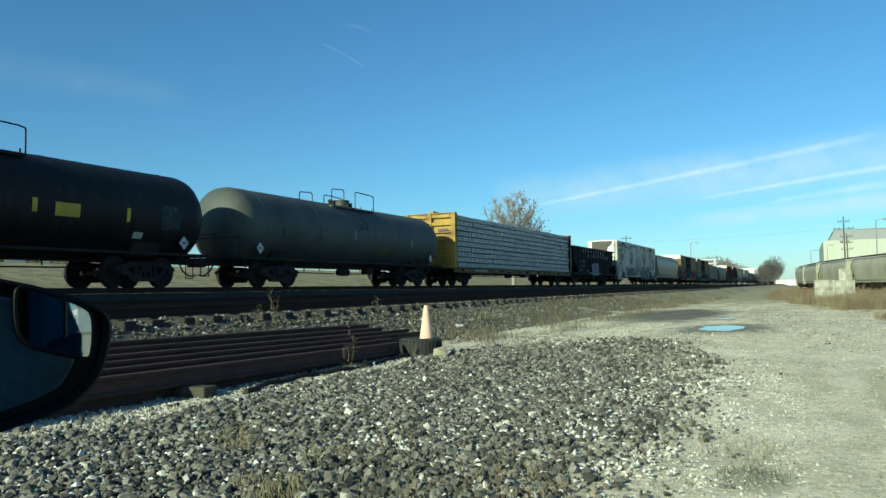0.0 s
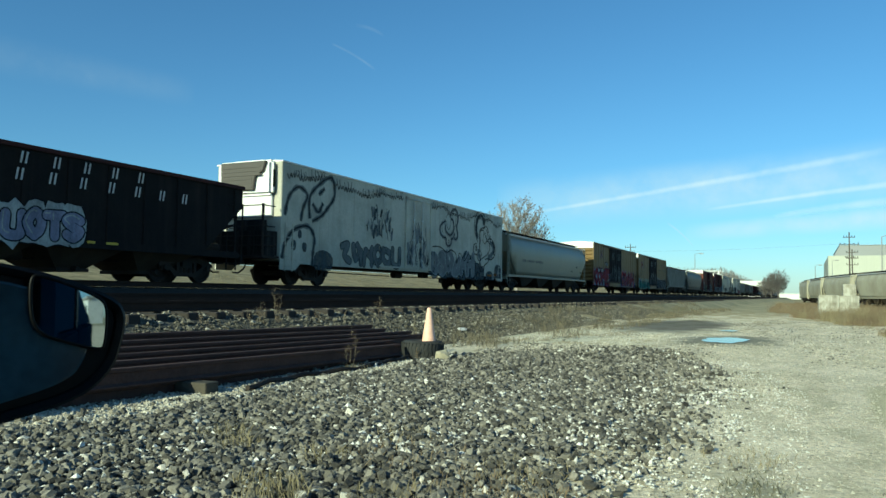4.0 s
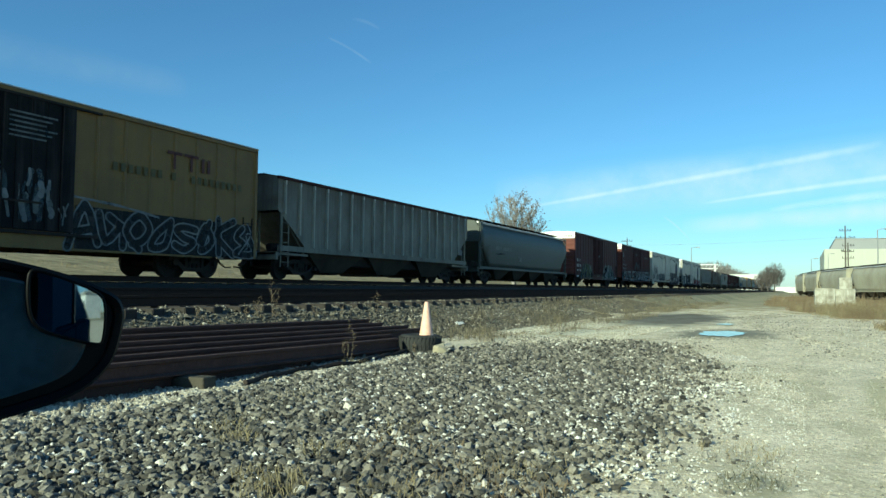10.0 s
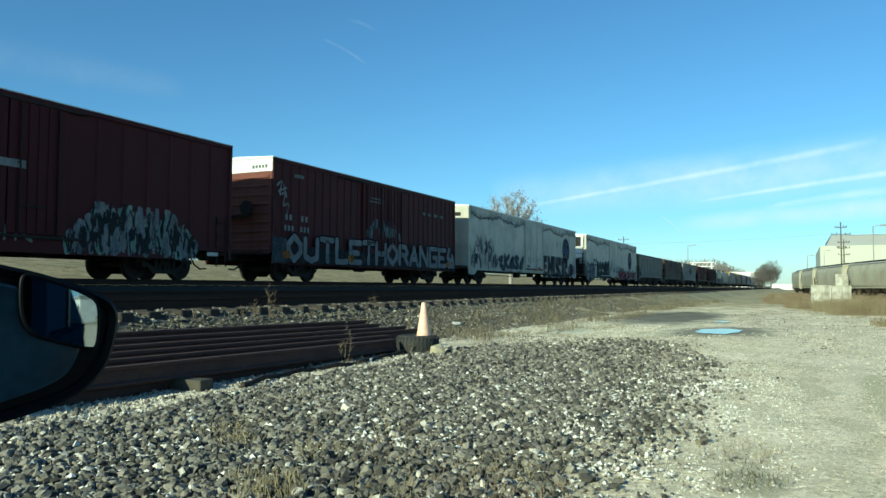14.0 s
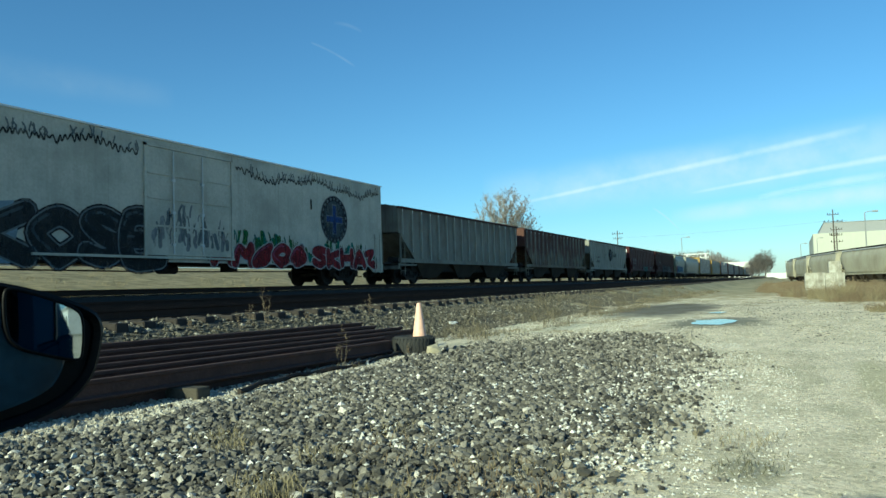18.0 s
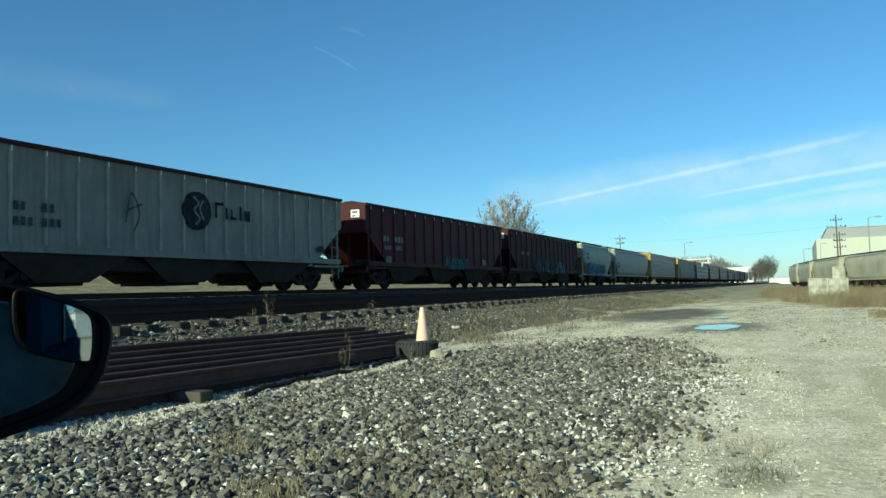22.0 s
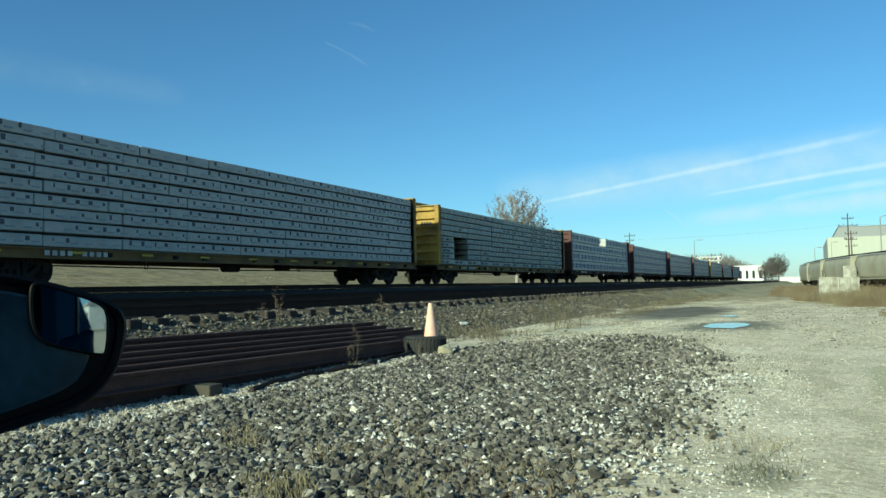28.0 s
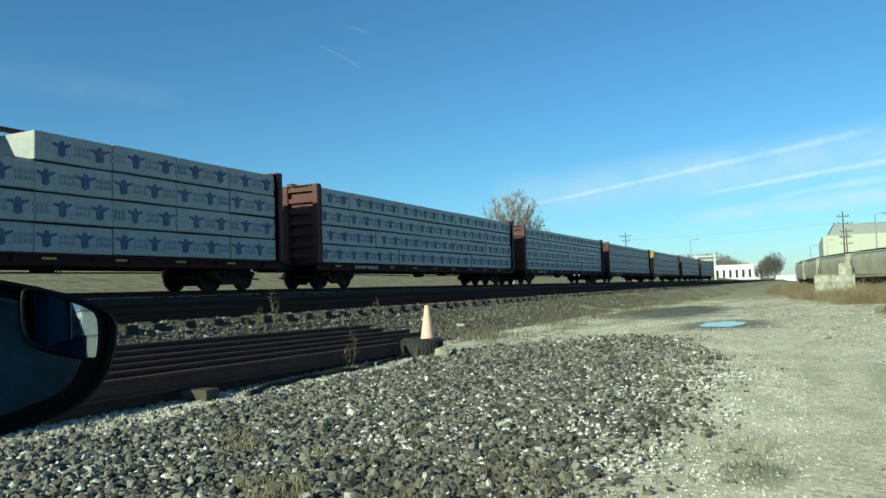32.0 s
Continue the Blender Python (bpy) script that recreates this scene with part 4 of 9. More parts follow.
# ---- train: box cars ----
def box_car(start, end, material, label, door, door_material, ribs, top=4.6, end_material=None, cap=None):
    car, length = rail_car("box_car", start, end, label, "box car", inset=2.4)
    m = end_material or material
    bm = bmesh.new()
    box(bm, -1.54, 1.54, 0.06, length - 0.06, 1.0, top - 0.12)
    part("body", tidy(bm), material, car)
    for s in (-1, 1):
        bm = bmesh.new()
        box(bm, s * 1.54, s * 1.6, 0.0, length, top - 0.16, top - 0.04)
        part("top_chord", tidy(bm), material, car)
        bm = bmesh.new()
        slab(bm, ((0, 0.95), (0, 1.05), (length, 1.05), (length, 0.95), (length - 1.6, 0.95), (length - 2.2, 0.62), (2.2, 0.62), (1.6, 0.95)) if ribs < 30 else ((0, 0.62), (0, 1.05), (length, 1.05), (length, 0.62)), s * 1.53, s * 1.575)
        part("side_sill", tidy(bm), material, car)
    d0, d1 = door
    for i in range(ribs + 1):
        y = 0.1 + (length - 0.2) * i / ribs
        if d0 - 0.1 < y < d1 + 0.1:
            continue
        bm = bmesh.new()
        loft(bm, [[(1.54, y - 0.07, z), (1.575, y - 0.03, z), (1.575, y + 0.03, z), (1.54, y + 0.07, z)] for z in (1.06, top - 0.17)])
        part("side_post", tidy(bm), material, car)
    half = (d1 - d0) / 2
    for k in range(2):
        bm = bmesh.new()
        box(bm, 1.56, 1.62, d0 + k * half + 0.02, d0 + (k + 1) * half - 0.02, 1.08, top - 0.2)
        dr = part("door", bevelled(bm, 0.015), door_material, car)
        for j in range(1, 6):
            y = d0 + k * half + half * j / 6
            bm = bmesh.new()
            box(bm, 1.62, 1.645, y - 0.03, y + 0.03, 1.12, top - 0.24)
            part("door_stiffener", tidy(bm), door_material, dr)
        bm = bmesh.new()
        for y in (d0 + (k + 0.18) * half, d0 + (k + 0.82) * half):
            rod(bm, (1.67, y, 1.1), (1.67, y, top - 0.25), 0.02)
        box(bm, 1.64, 1.68, d0 + (k + 0.2) * half, d0 + (k + 0.6) * half, 1.75, 1.8)
        part("lock_rod", tidy(bm), STEEL_DARK, dr)
    for za, zb in ((0.98, 1.06), (top - 0.22, top - 0.16)):
        part("door_track", tidy(box(bmesh.new(), 1.58, 1.66, d0 - half, d1 + half * 0.3, za, zb)), STEEL_DARK, car)
    for y in (0.0, length):
        s = 1 if y == 0 else -1
        for k, z in enumerate(np.linspace(1.15, top - 0.75, 9)):
            bm = bmesh.new()
            loft(bm, [[(x, y + s * 0.06, z - 0.13), (x, y - s * 0.04, z - 0.03), (x, y - s * 0.04, z + 0.03), (x, y + s * 0.06, z + 0.13)] for x in (-1.42, 1.42)])
            part("end_rib", tidy(bm), m, car)
        bm = bmesh.new()
        box(bm, -1.55, 1.55, min(y + s * 0.07, y - s * 0.005), max(y + s * 0.07, y - s * 0.005), top - 0.55, top - 0.06)
        part("end_plate", tidy(bm), cap or ZINC, car)
        if end_material:
            part("end_sheet", tidy(box(bmesh.new(), -1.52, 1.52, min(y - s * 0.003, y + s * 0.055), max(y - s * 0.003, y + s * 0.055), 1.02, top - 0.56)), m, car)
            bm = bmesh.new()
            for k in range(9):
                box(bm, (0.62 if k < 5 else -1.0) + 0.15 * (k % 5), (0.72 if k < 5 else -0.9) + 0.15 * (k % 5), min(y - s * 0.005, y - s * 0.009), max(y - s * 0.005, y - s * 0.009), top - 0.42, top - 0.3)
            part("stencil", tidy(bm), DARK_PRINT, car)
        for x in (-1.6, 1.52):
            bm = bmesh.new()
            box(bm, x, x + 0.08, min(y, y + s * 0.12), max(y, y + s * 0.12), 0.7, top - 0.1)
            part("corner_post", tidy(bm), material, car)
        ladder(car, -0.95, y - s * 0.02, 0.9, top - 0.9, STEEL_DARK, "front" if y == 0 else "rear")
        bm = bmesh.new()
        box(bm, -0.5, 0.5, min(y - s * 0.32, y), max(y - s * 0.32, y), 2.35, 2.42)
        box(bm, -1.4, 1.4, min(y - s * 0.4, y + s * 0.05), max(y - s * 0.4, y + s * 0.05), 0.95, 1.02)
        rod(bm, (0.5, y - s * 0.16, 2.7), (0.5, y - s * 0.2, 2.7), 0.28, 14)
        part("brake_platform", tidy(bm), STEEL_DARK, car)
    ladder(car, 1.545, 0.2, 0.45, 2.1, STEEL_DARK)
    ladder(car, 1.545, length - 0.65, 0.45, 2.1, STEEL_DARK)
    bm = bmesh.new()
    prism(bm, ((-1.6, top - 0.06), (1.6, top - 0.06), (1.6, top - 0.01), (0.0, top + 0.07), (-1.6, top - 0.01)), -0.03, length + 0.03)
    part("roof", tidy(bm), cap or ZINC, car)
    for i in range(12):
        y = length * (i + 0.5) / 12
        bm = bmesh.new()
        prism(bm, ((-1.55, top - 0.01), (1.55, top - 0.01), (0, top + 0.11)), y - 0.04, y + 0.04)
        part("roof_rib", tidy(bm), cap or ZINC, car)
    return car


# ---- train: refrigerator cars ----
def reefer_car(start, end, label, door, unit, top=4.6, louvred=False):
    car, length = rail_car("refrigerator_car", start, end, label, "refrigerator car", reach=0.7 if unit else 0.45, inset=2.6)
    bm = bmesh.new()
    box(bm, -1.56, 1.56, 0, length, 0.9, top)
    part("body", bevelled(bm, 0.03), WHITE, car)
    bm = bmesh.new()
    prism(bm, ((-1.6, top - 0.04), (1.6, top - 0.04), (1.6, top + 0.01), (0.6, top + 0.08), (-0.6, top + 0.08), (-1.6, top + 0.01)), -0.02, length + 0.02)
    part("roof", tidy(bm), CLEAN_WHITE, car)
    for s in (-1, 1):
        bm = bmesh.new()
        slab(bm, ((0, 0.92), (0.0, 0.55), (0.9, 0.55), (1.2, 0.8), (length - 1.2, 0.8), (length - 0.9, 0.55), (length, 0.55), (length, 0.92)), s * 1.52, s * 1.57)
        part("side_sill", tidy(bm), WHITE, car)
    for i in range(1, 9):
        y = length * i / 9
        if door[0] < y < door[1]:
            continue
        bm = bmesh.new()
        box(bm, 1.56, 1.566, y - 0.03, y + 0.03, 0.95, top - 0.06)
        part("seam_strip", tidy(bm), WHITE, car)
    d0, d1 = door
    bm = bmesh.new()
    box(bm, 1.56, 1.60, d0, d1, 1.0, top - 0.3)
    dr = part("door", bevelled(bm, 0.01), WHITE, car)
    bm = bmesh.new()
    for y in (d0 - 0.08, d1):
        box(bm, 1.56, 1.63, y, y + 0.08, 0.95, top - 0.22)
    box(bm, 1.56, 1.63, d0 - 0.08, d1 + 0.08, top - 0.3, top - 0.2)
    box(bm, 1.56, 1.66, d0 - (d1 - d0), d1 + 0.1, 0.9, 0.97)
    part("door_frame", tidy(bm), WHITE, car)
    for z in (1.9, 2.75, 3.5):
        bm = bmesh.new()
        box(bm, 1.60, 1.625, d0 + 0.05, d1 - 0.05, z - 0.03, z + 0.03)
        part("door_bar", tidy(bm), WHITE, dr)
    bm = bmesh.new()
    for q in (0.28, 0.62):
        y = d0 + (d1 - d0) * q
        rod(bm, (1.65, y, 1.05), (1.65, y, top - 0.35), 0.022)
        for z in (1.3, 2.3, 3.3):
            box(bm, 1.6, 1.67, y - 0.06, y + 0.06, z, z + 0.08)
    part("lock_rod", tidy(bm), ZINC, dr)
    for y in (0.25, length - 0.7):
        ladder(car, 1.56, y, 0.5, 2.3, WHITE)
    for y in (0.0, length):
        s = 1 if y == 0 else -1
        bm = bmesh.new()
        box(bm, -1.5, 1.5, min(y - s * 0.9, y), max(y - s * 0.9, y), 0.95, 1.03)
        if unit and y == 0:
            for x in (-1.45, -0.5, 0.5, 1.45):
                rod(bm, (x, y - s * 0.88, 1.03), (x, y - s * 0.88, 2.9), 0.055 if abs(x) > 1 else 0.035)
            for z in (1.4, 1.75, 2.1, 2.85):
                pipe(bm, ((-1.45, y - s * 0.2, z), (-1.45, y - s * 0.88, z), (1.45, y - s * 0.88, z), (1.45, y - s * 0.2, z)), 0.022)
        part("end_platform", tidy(bm), STEEL_DARK, car)
        ladder(car, -1.0, y, 1.0, top - 0.3, CLEAN_WHITE, "front" if y == 0 else "rear")
    if unit:
        bm = bmesh.new()
        box(bm, -1.3, 1.3, -0.3, 0.0, top - 1.3, top + 0.03)
        u = part("cooling_unit", bevelled(bm, 0.11, 3), CLEAN_WHITE, car, "white cooling unit with black grilles")
        if louvred:
            bm = bmesh.new()
            loft(bm, [[(-1.05, y, top - 0.04), (1.12, y, top - 0.04), (0.98, y, top - 0.42), (0.62, y, top - 0.62), (0.55, y, top - 1.12), (-1.0, y, top - 1.08)] for y in (-0.42, -0.28)])
            part("grille", bevelled(bm, 0.03), LOUVRE, u, "large brown-grey louvred front")
            for k in range(6):
                bm = bmesh.new()
                box(bm, -0.9, 0.5 if k < 3 else 0.9, -0.436, -0.42, top - 1.02 + k * 0.15, top - 0.95 + k * 0.15)
                part("grille_slat", tidy(bm), LOUVRE, u)
        else:
            bm = bmesh.new()
            box(bm, 0.1, 1.14, -0.312, -0.25, top - 1.12, top - 0.2)
            part("grille", bevelled(bm, 0.02), DOOR_BLACK, u)
            for k in range(4):
                bm = bmesh.new()
                box(bm, 0.18, 1.06, -0.33, -0.312, top - 1.06 + k * 0.22, top - 0.98 + k * 0.22)
                part("grille_slat", tidy(bm), STEEL_DARK, u)
        bm = bmesh.new()
        box(bm, 1.3, 1.306, -0.2, -0.06, top - 1.0, top - 0.35)
        part("side_grille", tidy(bm), DOOR_BLACK, u)
        bm = bmesh.new()
        box(bm, -1.2, 1.2, -0.12, 0, top - 2.1, top - 1.3)
        part("fuel_box", bevelled(bm, 0.03), CLEAN_WHITE, car)
        bm = bmesh.new()
        box(bm, -1.4, 1.4, -0.7, 0, 1.05, 1.95)
        box(bm, -0.3, 0.9, -0.3, 0, 1.95, 2.4)
        part("end_panel", tidy(bm), DOOR_BLACK, car)
    else:
        bm = bmesh.new()
        for k in range(2):
            box(bm, -0.1 + 0.65 * k, 0.4 + 0.65 * k, -0.006, -0.002, top - 0.62, top - 0.4)
        part("vent_plate", tidy(bm), STEEL_DARK, car)
    return car


def roundel(car, y, z, r, x):
    """A round railway badge: dark ring, pale field and a blue cross."""
    for name, rad, m, off in (("badge_rim", r * 1.04, SPRAY["smoke"], 0), ("badge_ring", r, SPRAY["black"], 0.002), ("badge_field", r * 0.8, SPRAY["slate"], 0.004)):
        bm = bmesh.new()
        rod(bm, (x, y, z), (x + 0.002 + off, y, z), rad, 28)
        part(name, tidy(bm), m, car)
    for name, wide, long, m, off in (("badge_cross_edge", 0.17, 0.66, SPRAY["grey"], 0.0085), ("badge_cross", 0.12, 0.6, SPRAY["blue"], 0.0105)):
        a, b = wide * r, long * r
        bm = bmesh.new()
        flat_shape(bm, x + off, [(y + p, z + q) for p, q in ((-a, -b), (a, -b), (a, -a), (b, -a), (b, a), (a, a), (a, b), (-a, b), (-a, a), (-b, a), (-b, -a), (-a, -a))])
        part(name, bm, m, car)
    bm = bmesh.new()
    for k in range(22):
        u = 2 * math.pi * k / 22
        flat_shape(bm, x + 0.0075, [(y + r * q * math.sin(u + d), z + r * q * math.cos(u + d)) for q, d in ((0.85, -0.07), (0.95, -0.07), (0.95, 0.07), (0.85, 0.07))])
    part("badge_ring_text", bm, SPRAY["grey"], car, kind="stuff")


# ---- train: covered hoppers ----
def hopper_ends(car, length, material, top, slope=2.0):
    """Sloped end sheets, posts, platforms and ladders."""
    for y in (0.0, length):
        s = 1 if y == 0 else -1
        bm = bmesh.new()
        v = [(x, y + s * d, z) for x in (-1.5, 1.5) for d, z in ((0.35, top - 1.35), (slope + 0.6, 1.05), (slope + 0.66, 1.05), (0.41, top - 1.35))]
        loft(bm, [v[:4], v[4:]])
        part("slope_sheet", tidy(bm), material, car)
        bm = bmesh.new()
        box(bm, -1.5, 1.5, min(y, y + s * slope), max(y, y + s * slope), 0.9, 0.98)
        box(bm, -1.55, 1.55, min(y, y + s * 0.1), max(y, y + s * 0.1), 0.72, 1.0)
        part("end_platform", tidy(bm), material, car)
        for x in (-1.5, -0.45, 0.4, 1.44):
            bm = bmesh.new()
            box(bm, x, x + 0.07, min(y + s * 0.3, y + s * 0.38), max(y + s * 0.3, y + s * 0.38), 0.95, top - (1.3 if abs(x) < 1 else 0.2))
            part("end_post", tidy(bm), material, car)
        for x in (-1.35, 1.35):
            bm = bmesh.new()
            rod(bm, (x, y + s * 0.45, 2.5), (x * 0.95, y + s * slope, 1.0), 0.045)
            part("end_brace", tidy(bm), material, car)
        ladder(car, 1.48, y + (0.3 if y == 0 else -0.75), 0.45, top - 0.1, material)
        ladder(car, -0.7, y + s * 0.28, 1.0, top - 0.1, material, "front" if y == 0 else "rear")
        bm = bmesh.new()
        rod(bm, (-0.9, y + s * 0.15, 1.9), (-0.9, y + s * 0.1, 1.9), 0.27, 14)
        part("air_tank", tidy(rod(bmesh.new(), (0.8, y + s * 0.5, 1.2), (0.8, y + s * 1.2, 1.2), 0.17, 10)), STEEL_DARK, car)
        box(bm, -1.1, -0.7, min(y + s * 0.12, y + s * 0.35), max(y + s * 0.12, y + s * 0.35), 1.7, 2.1)
        part("hand_brake", tidy(bm), STEEL_DARK, car)


def running_board(car, length, z, material):
    for s in (-1, 1):
        bm = bmesh.new()
        box(bm, s * 0.35, s * 0.85, 0.05, length - 0.05, z + 0.085, z + 0.11)
        for i in range(int(length / 1.2)):
            y = 0.5 + i * 1.2
            box(bm, s * 0.4, s * 0.8, y - 0.025, y + 0.025, z - 0.12, z + 0.085)
        part("running_board", tidy(bm), material, car)
    for i in range(int(length / 4)):
        bm = bmesh.new()
        y = 1.0 + i * (length - 2) / int(length / 4)
        box(bm, -0.33, 0.33, y, y + (length - 2) / int(length / 4) - 0.2, z + 0.02, z + 0.14)
        part("hatch", bevelled(bm, 0.02), material, car)


def outlets(car, y0, y1, count, z, material, depth=0.3, filled=True, fill=0.6):
    w = (y1 - y0) / count
    half = (0.4 if fill > 0.7 else max(0.45, 0.18 * w)) if filled else 0.45
    # The added dark block stands in for the shade between the bays.
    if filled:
        part("bay_shade_block", bevelled(box(bmesh.new(), -1.15, 1.15, y0 + 0.15, y1 - 0.15, fill, z + 0.02), 0.05), STEEL_DARK, car, "dark block added as shade between the discharge bays")
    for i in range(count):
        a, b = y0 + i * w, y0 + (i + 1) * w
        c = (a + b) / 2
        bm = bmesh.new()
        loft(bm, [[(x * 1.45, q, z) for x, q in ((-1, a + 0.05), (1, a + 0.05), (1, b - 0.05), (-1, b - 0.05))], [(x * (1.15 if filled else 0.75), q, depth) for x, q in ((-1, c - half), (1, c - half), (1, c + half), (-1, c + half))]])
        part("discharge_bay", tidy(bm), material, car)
        bm = bmesh.new()
        box(bm, -0.85, 0.85, c - half - 0.05, c + half + 0.05, depth - 0.08, depth + 0.02)
        rod(bm, (0.85, c, depth), (1.05, c, depth), 0.07, 8)
        part("gate", tidy(bm), STEEL_DARK, car)


def smooth_hopper(start, end, material, label, top=3.95, bays=4, moving=True):
    """A covered hopper with plain, bulging sides."""
    car, length = rail_car("covered_hopper", start, end, label, "hopper car", inset=2.1, moving=moving)
    half = [(1.5, 1.0), (1.53, 1.3), (1.56, 1.8), (1.58, 2.4), (1.575, 2.85), (1.52, 3.1), (1.42, 3.32), (1.3, 3.55), (1.12, 3.74), (0.0, 3.9)]
    half = [(x, 1.0 + (z - 1.0) * (top - 1.0) / 2.9) for x, z in half]
    ring = half + [(-x, z) for x, z in reversed(half[:-1])]
    cut = lambda low: [(x, max(z, low + 0.02 * k)) for k, (x, z) in enumerate(half)] + [(-x, max(z, low + 0.02 * k)) for k, (x, z) in reversed(list(enumerate(half[:-1])))]
    bm = bmesh.new()
    rings = [(0.35, cut(2.55)), (1.0, cut(1.95)), (2.0, ring), (length / 2, ring), (length - 2.0, ring), (length - 1.0, cut(1.95)), (length - 0.35, cut(2.55))]
    loft(bm, [[(x, y, z) for x, z in r] for y, r in rings])
    ob = part("body", tidy(bm), material, car)
    for p in ob.data.polygons:
        p.use_smooth = abs(p.normal.y) < 0.5
    for s in (-1, 1):
        bm = bmesh.new()
        box(bm, s * 1.42, s * 1.54, 0.3, length - 0.3, 0.9, 1.05)
        part("side_sill", tidy(bm), material, car)
        bm = bmesh.new()
        prism(bm, [(s * a, b) for a, b in ((1.3, top - 0.3), (1.42, top - 0.33), (1.44, top - 0.24), (1.3, top - 0.2))], 0.35, length - 0.35)
        part("top_rail", tidy(bm), ZINC, car)
        for y in (0.36, length - 0.44):
            bm = bmesh.new()
            box(bm, s * 1.47, s * 1.56, y, y + 0.08, 0.95, top - 0.25)
            part("corner_post", tidy(bm), material, car)
    hopper_ends(car, length, material, top)
    running_board(car, length, top - 0.06, STEEL_DARK)
    outlets(car, 2.6, length - 2.6, bays, 1.0, BAY_DIRT_SHADE, fill=0.84)
    return car


def ribbed_hopper(start, end, material, label, top=3.85, bays=3, ribs=16, low=1.25, covered=True, plain=False):
    """A covered hopper with upright outside posts on flat sides."""
    car, length = rail_car("ribbed_hopper", start, end, label, "hopper car", inset=2.1)
    out = 1.57 if plain else 1.602
    outline = ((0.06, top - 0.05), (length - 0.06, top - 0.05), (length - 0.06, 2.6), (length - 1.75, low), (1.75, low), (0.06, 2.6))
    for s in (-1, 1):
        bm = bmesh.new()
        slab(bm, outline, s * 1.48, s * 1.52)
        part("side_sheet", tidy(bm), material, car)
        bm = bmesh.new()
        box(bm, s * 1.48, s * 1.6, 0.03, length - 0.03, top - 0.13, top - 0.02)
        part("top_chord", tidy(bm), RIB_DARK, car)
        bm = bmesh.new()
        box(bm, s * 1.42, s * 1.56, 0.2, length - 0.2, low - 0.2, low)
        part("side_sill", tidy(bm), material, car)
        for i in range(ribs + 1):
            y = 0.45 + (length - 0.9) * i / ribs
            z = max(low, low + (2.55 - low) * (1 - min(y - 0.3, length - 0.3 - y) / 1.6))
            bm = bmesh.new()
            loft(bm, [[(s * 1.52, y - 0.06, q), (s * out, y - 0.045, q), (s * out, y + 0.035, q), (s * 1.52, y + 0.06, q)] for q in (z, top - 0.17)])
            part("side_post", tidy(bm), POST_LIT_GREY if material in (RIB_GREY, RIB_PALE) else POST_LIT_RUST if material is RIB_RUST else material, car)
            # White strip that paints the sunlit tip of the post.
            if s == 1 and covered:
                bm = bmesh.new()
                box(bm, 1.585, out + 0.006, y - 0.016, y + 0.016, top - 0.3, top - 0.15)
                part("sunlit_tip", tidy(bm), CLEAN_WHITE, car)
    for y in (0.06, length - 0.1):
        bm = bmesh.new()
        box(bm, -1.5, 1.5, y, y + 0.04, 2.55, top - 0.03)
        part("end_sheet", tidy(bm), material, car)
    if covered:
        bm = bmesh.new()
        prism(bm, ((-1.55, top - 0.04), (1.55, top - 0.04), (1.3, top + 0.02), (0, top + 0.1), (-1.3, top + 0.02)), 0.04, length - 0.04)
        part("roof", tidy(bm), material, car)
        running_board(car, length, top + 0.0, STEEL_DARK)
        for x in (0.55,) if material in (MAROON, RIB_DARK) else ():
            bm = bmesh.new()
            box(bm, x + 0.2, 1.2, 0.045, 0.055, top - 0.65, top - 0.3)
            part("stencil_panel", tidy(bm), CLEAN_WHITE, car, "white stencil panel")
            bm = bmesh.new()
            box(bm, x + 0.28, 1.1, 0.038, 0.044, top - 0.45, top - 0.36)
            box(bm, x + 0.28, 1.0, 0.038, 0.044, top - 0.62, top - 0.54)
            part("stencil", tidy(bm), DARK_PRINT, car)
    else:
        bm = bmesh.new()
        grid = [[bm.verts.new((x * 1.45, 0.35 + (length - 0.7) * i / 20, top - 0.35 + 0.3 * noise.noise((i * 0.4, x, 2)) - 0.2 * abs(x))) for x in (-1, -0.5, 0, 0.5, 1)] for i in range(21)]
        for a, b in zip(grid, grid[1:]):
            for i in range(4):
                bm.faces.new((a[i], a[i + 1], b[i + 1], b[i]))
        part("coal_heap", bm, COAL_BLACK, car)
    hopper_ends(car, length, material, top)
    outlets(car, 1.9, length - 1.9, bays, low - 0.1, BAY_DIRT_SHADE, filled=covered)
    return car

# ---- train: the cars in their order ----
tank_car(0.3, 18.9, BLACK_TANK, "glossy black tank car with yellow decals and white placards", [(12.05, 1.95, 0.14, 0.36, YELLOW_PRINT), (12.7, 1.9, 0.75, 0.36, YELLOW_PRINT), (15.0, 1.9, 0.12, 0.4, YELLOW_PRINT), (16.3, 1.75, 0.75, 0.75, SPRAY["slate"]), (15.35, 1.45, 0.35, 0.18, WHITE_PRINT)], 10.5)
tank_car(20.1, 36.3, GREY_TANK, "dusty dark grey tank car with railed walkway on top", [(9.6, 1.42, 0.75, 0.34, STAIN_OLIVE), (7.4, 2.0, 0.06, 0.4, WHITE_PRINT), (12.6, 1.9, 0.06, 0.35, WHITE_PRINT), (2.4, 1.9, 0.12, 0.3, SPRAY["slate"])], 8.15)
beam_car(37.5, 60.6, YELLOW, "yellow centre-beam flat car stacked with white-wrapped lumber", 10, WRAP, "small", 21)

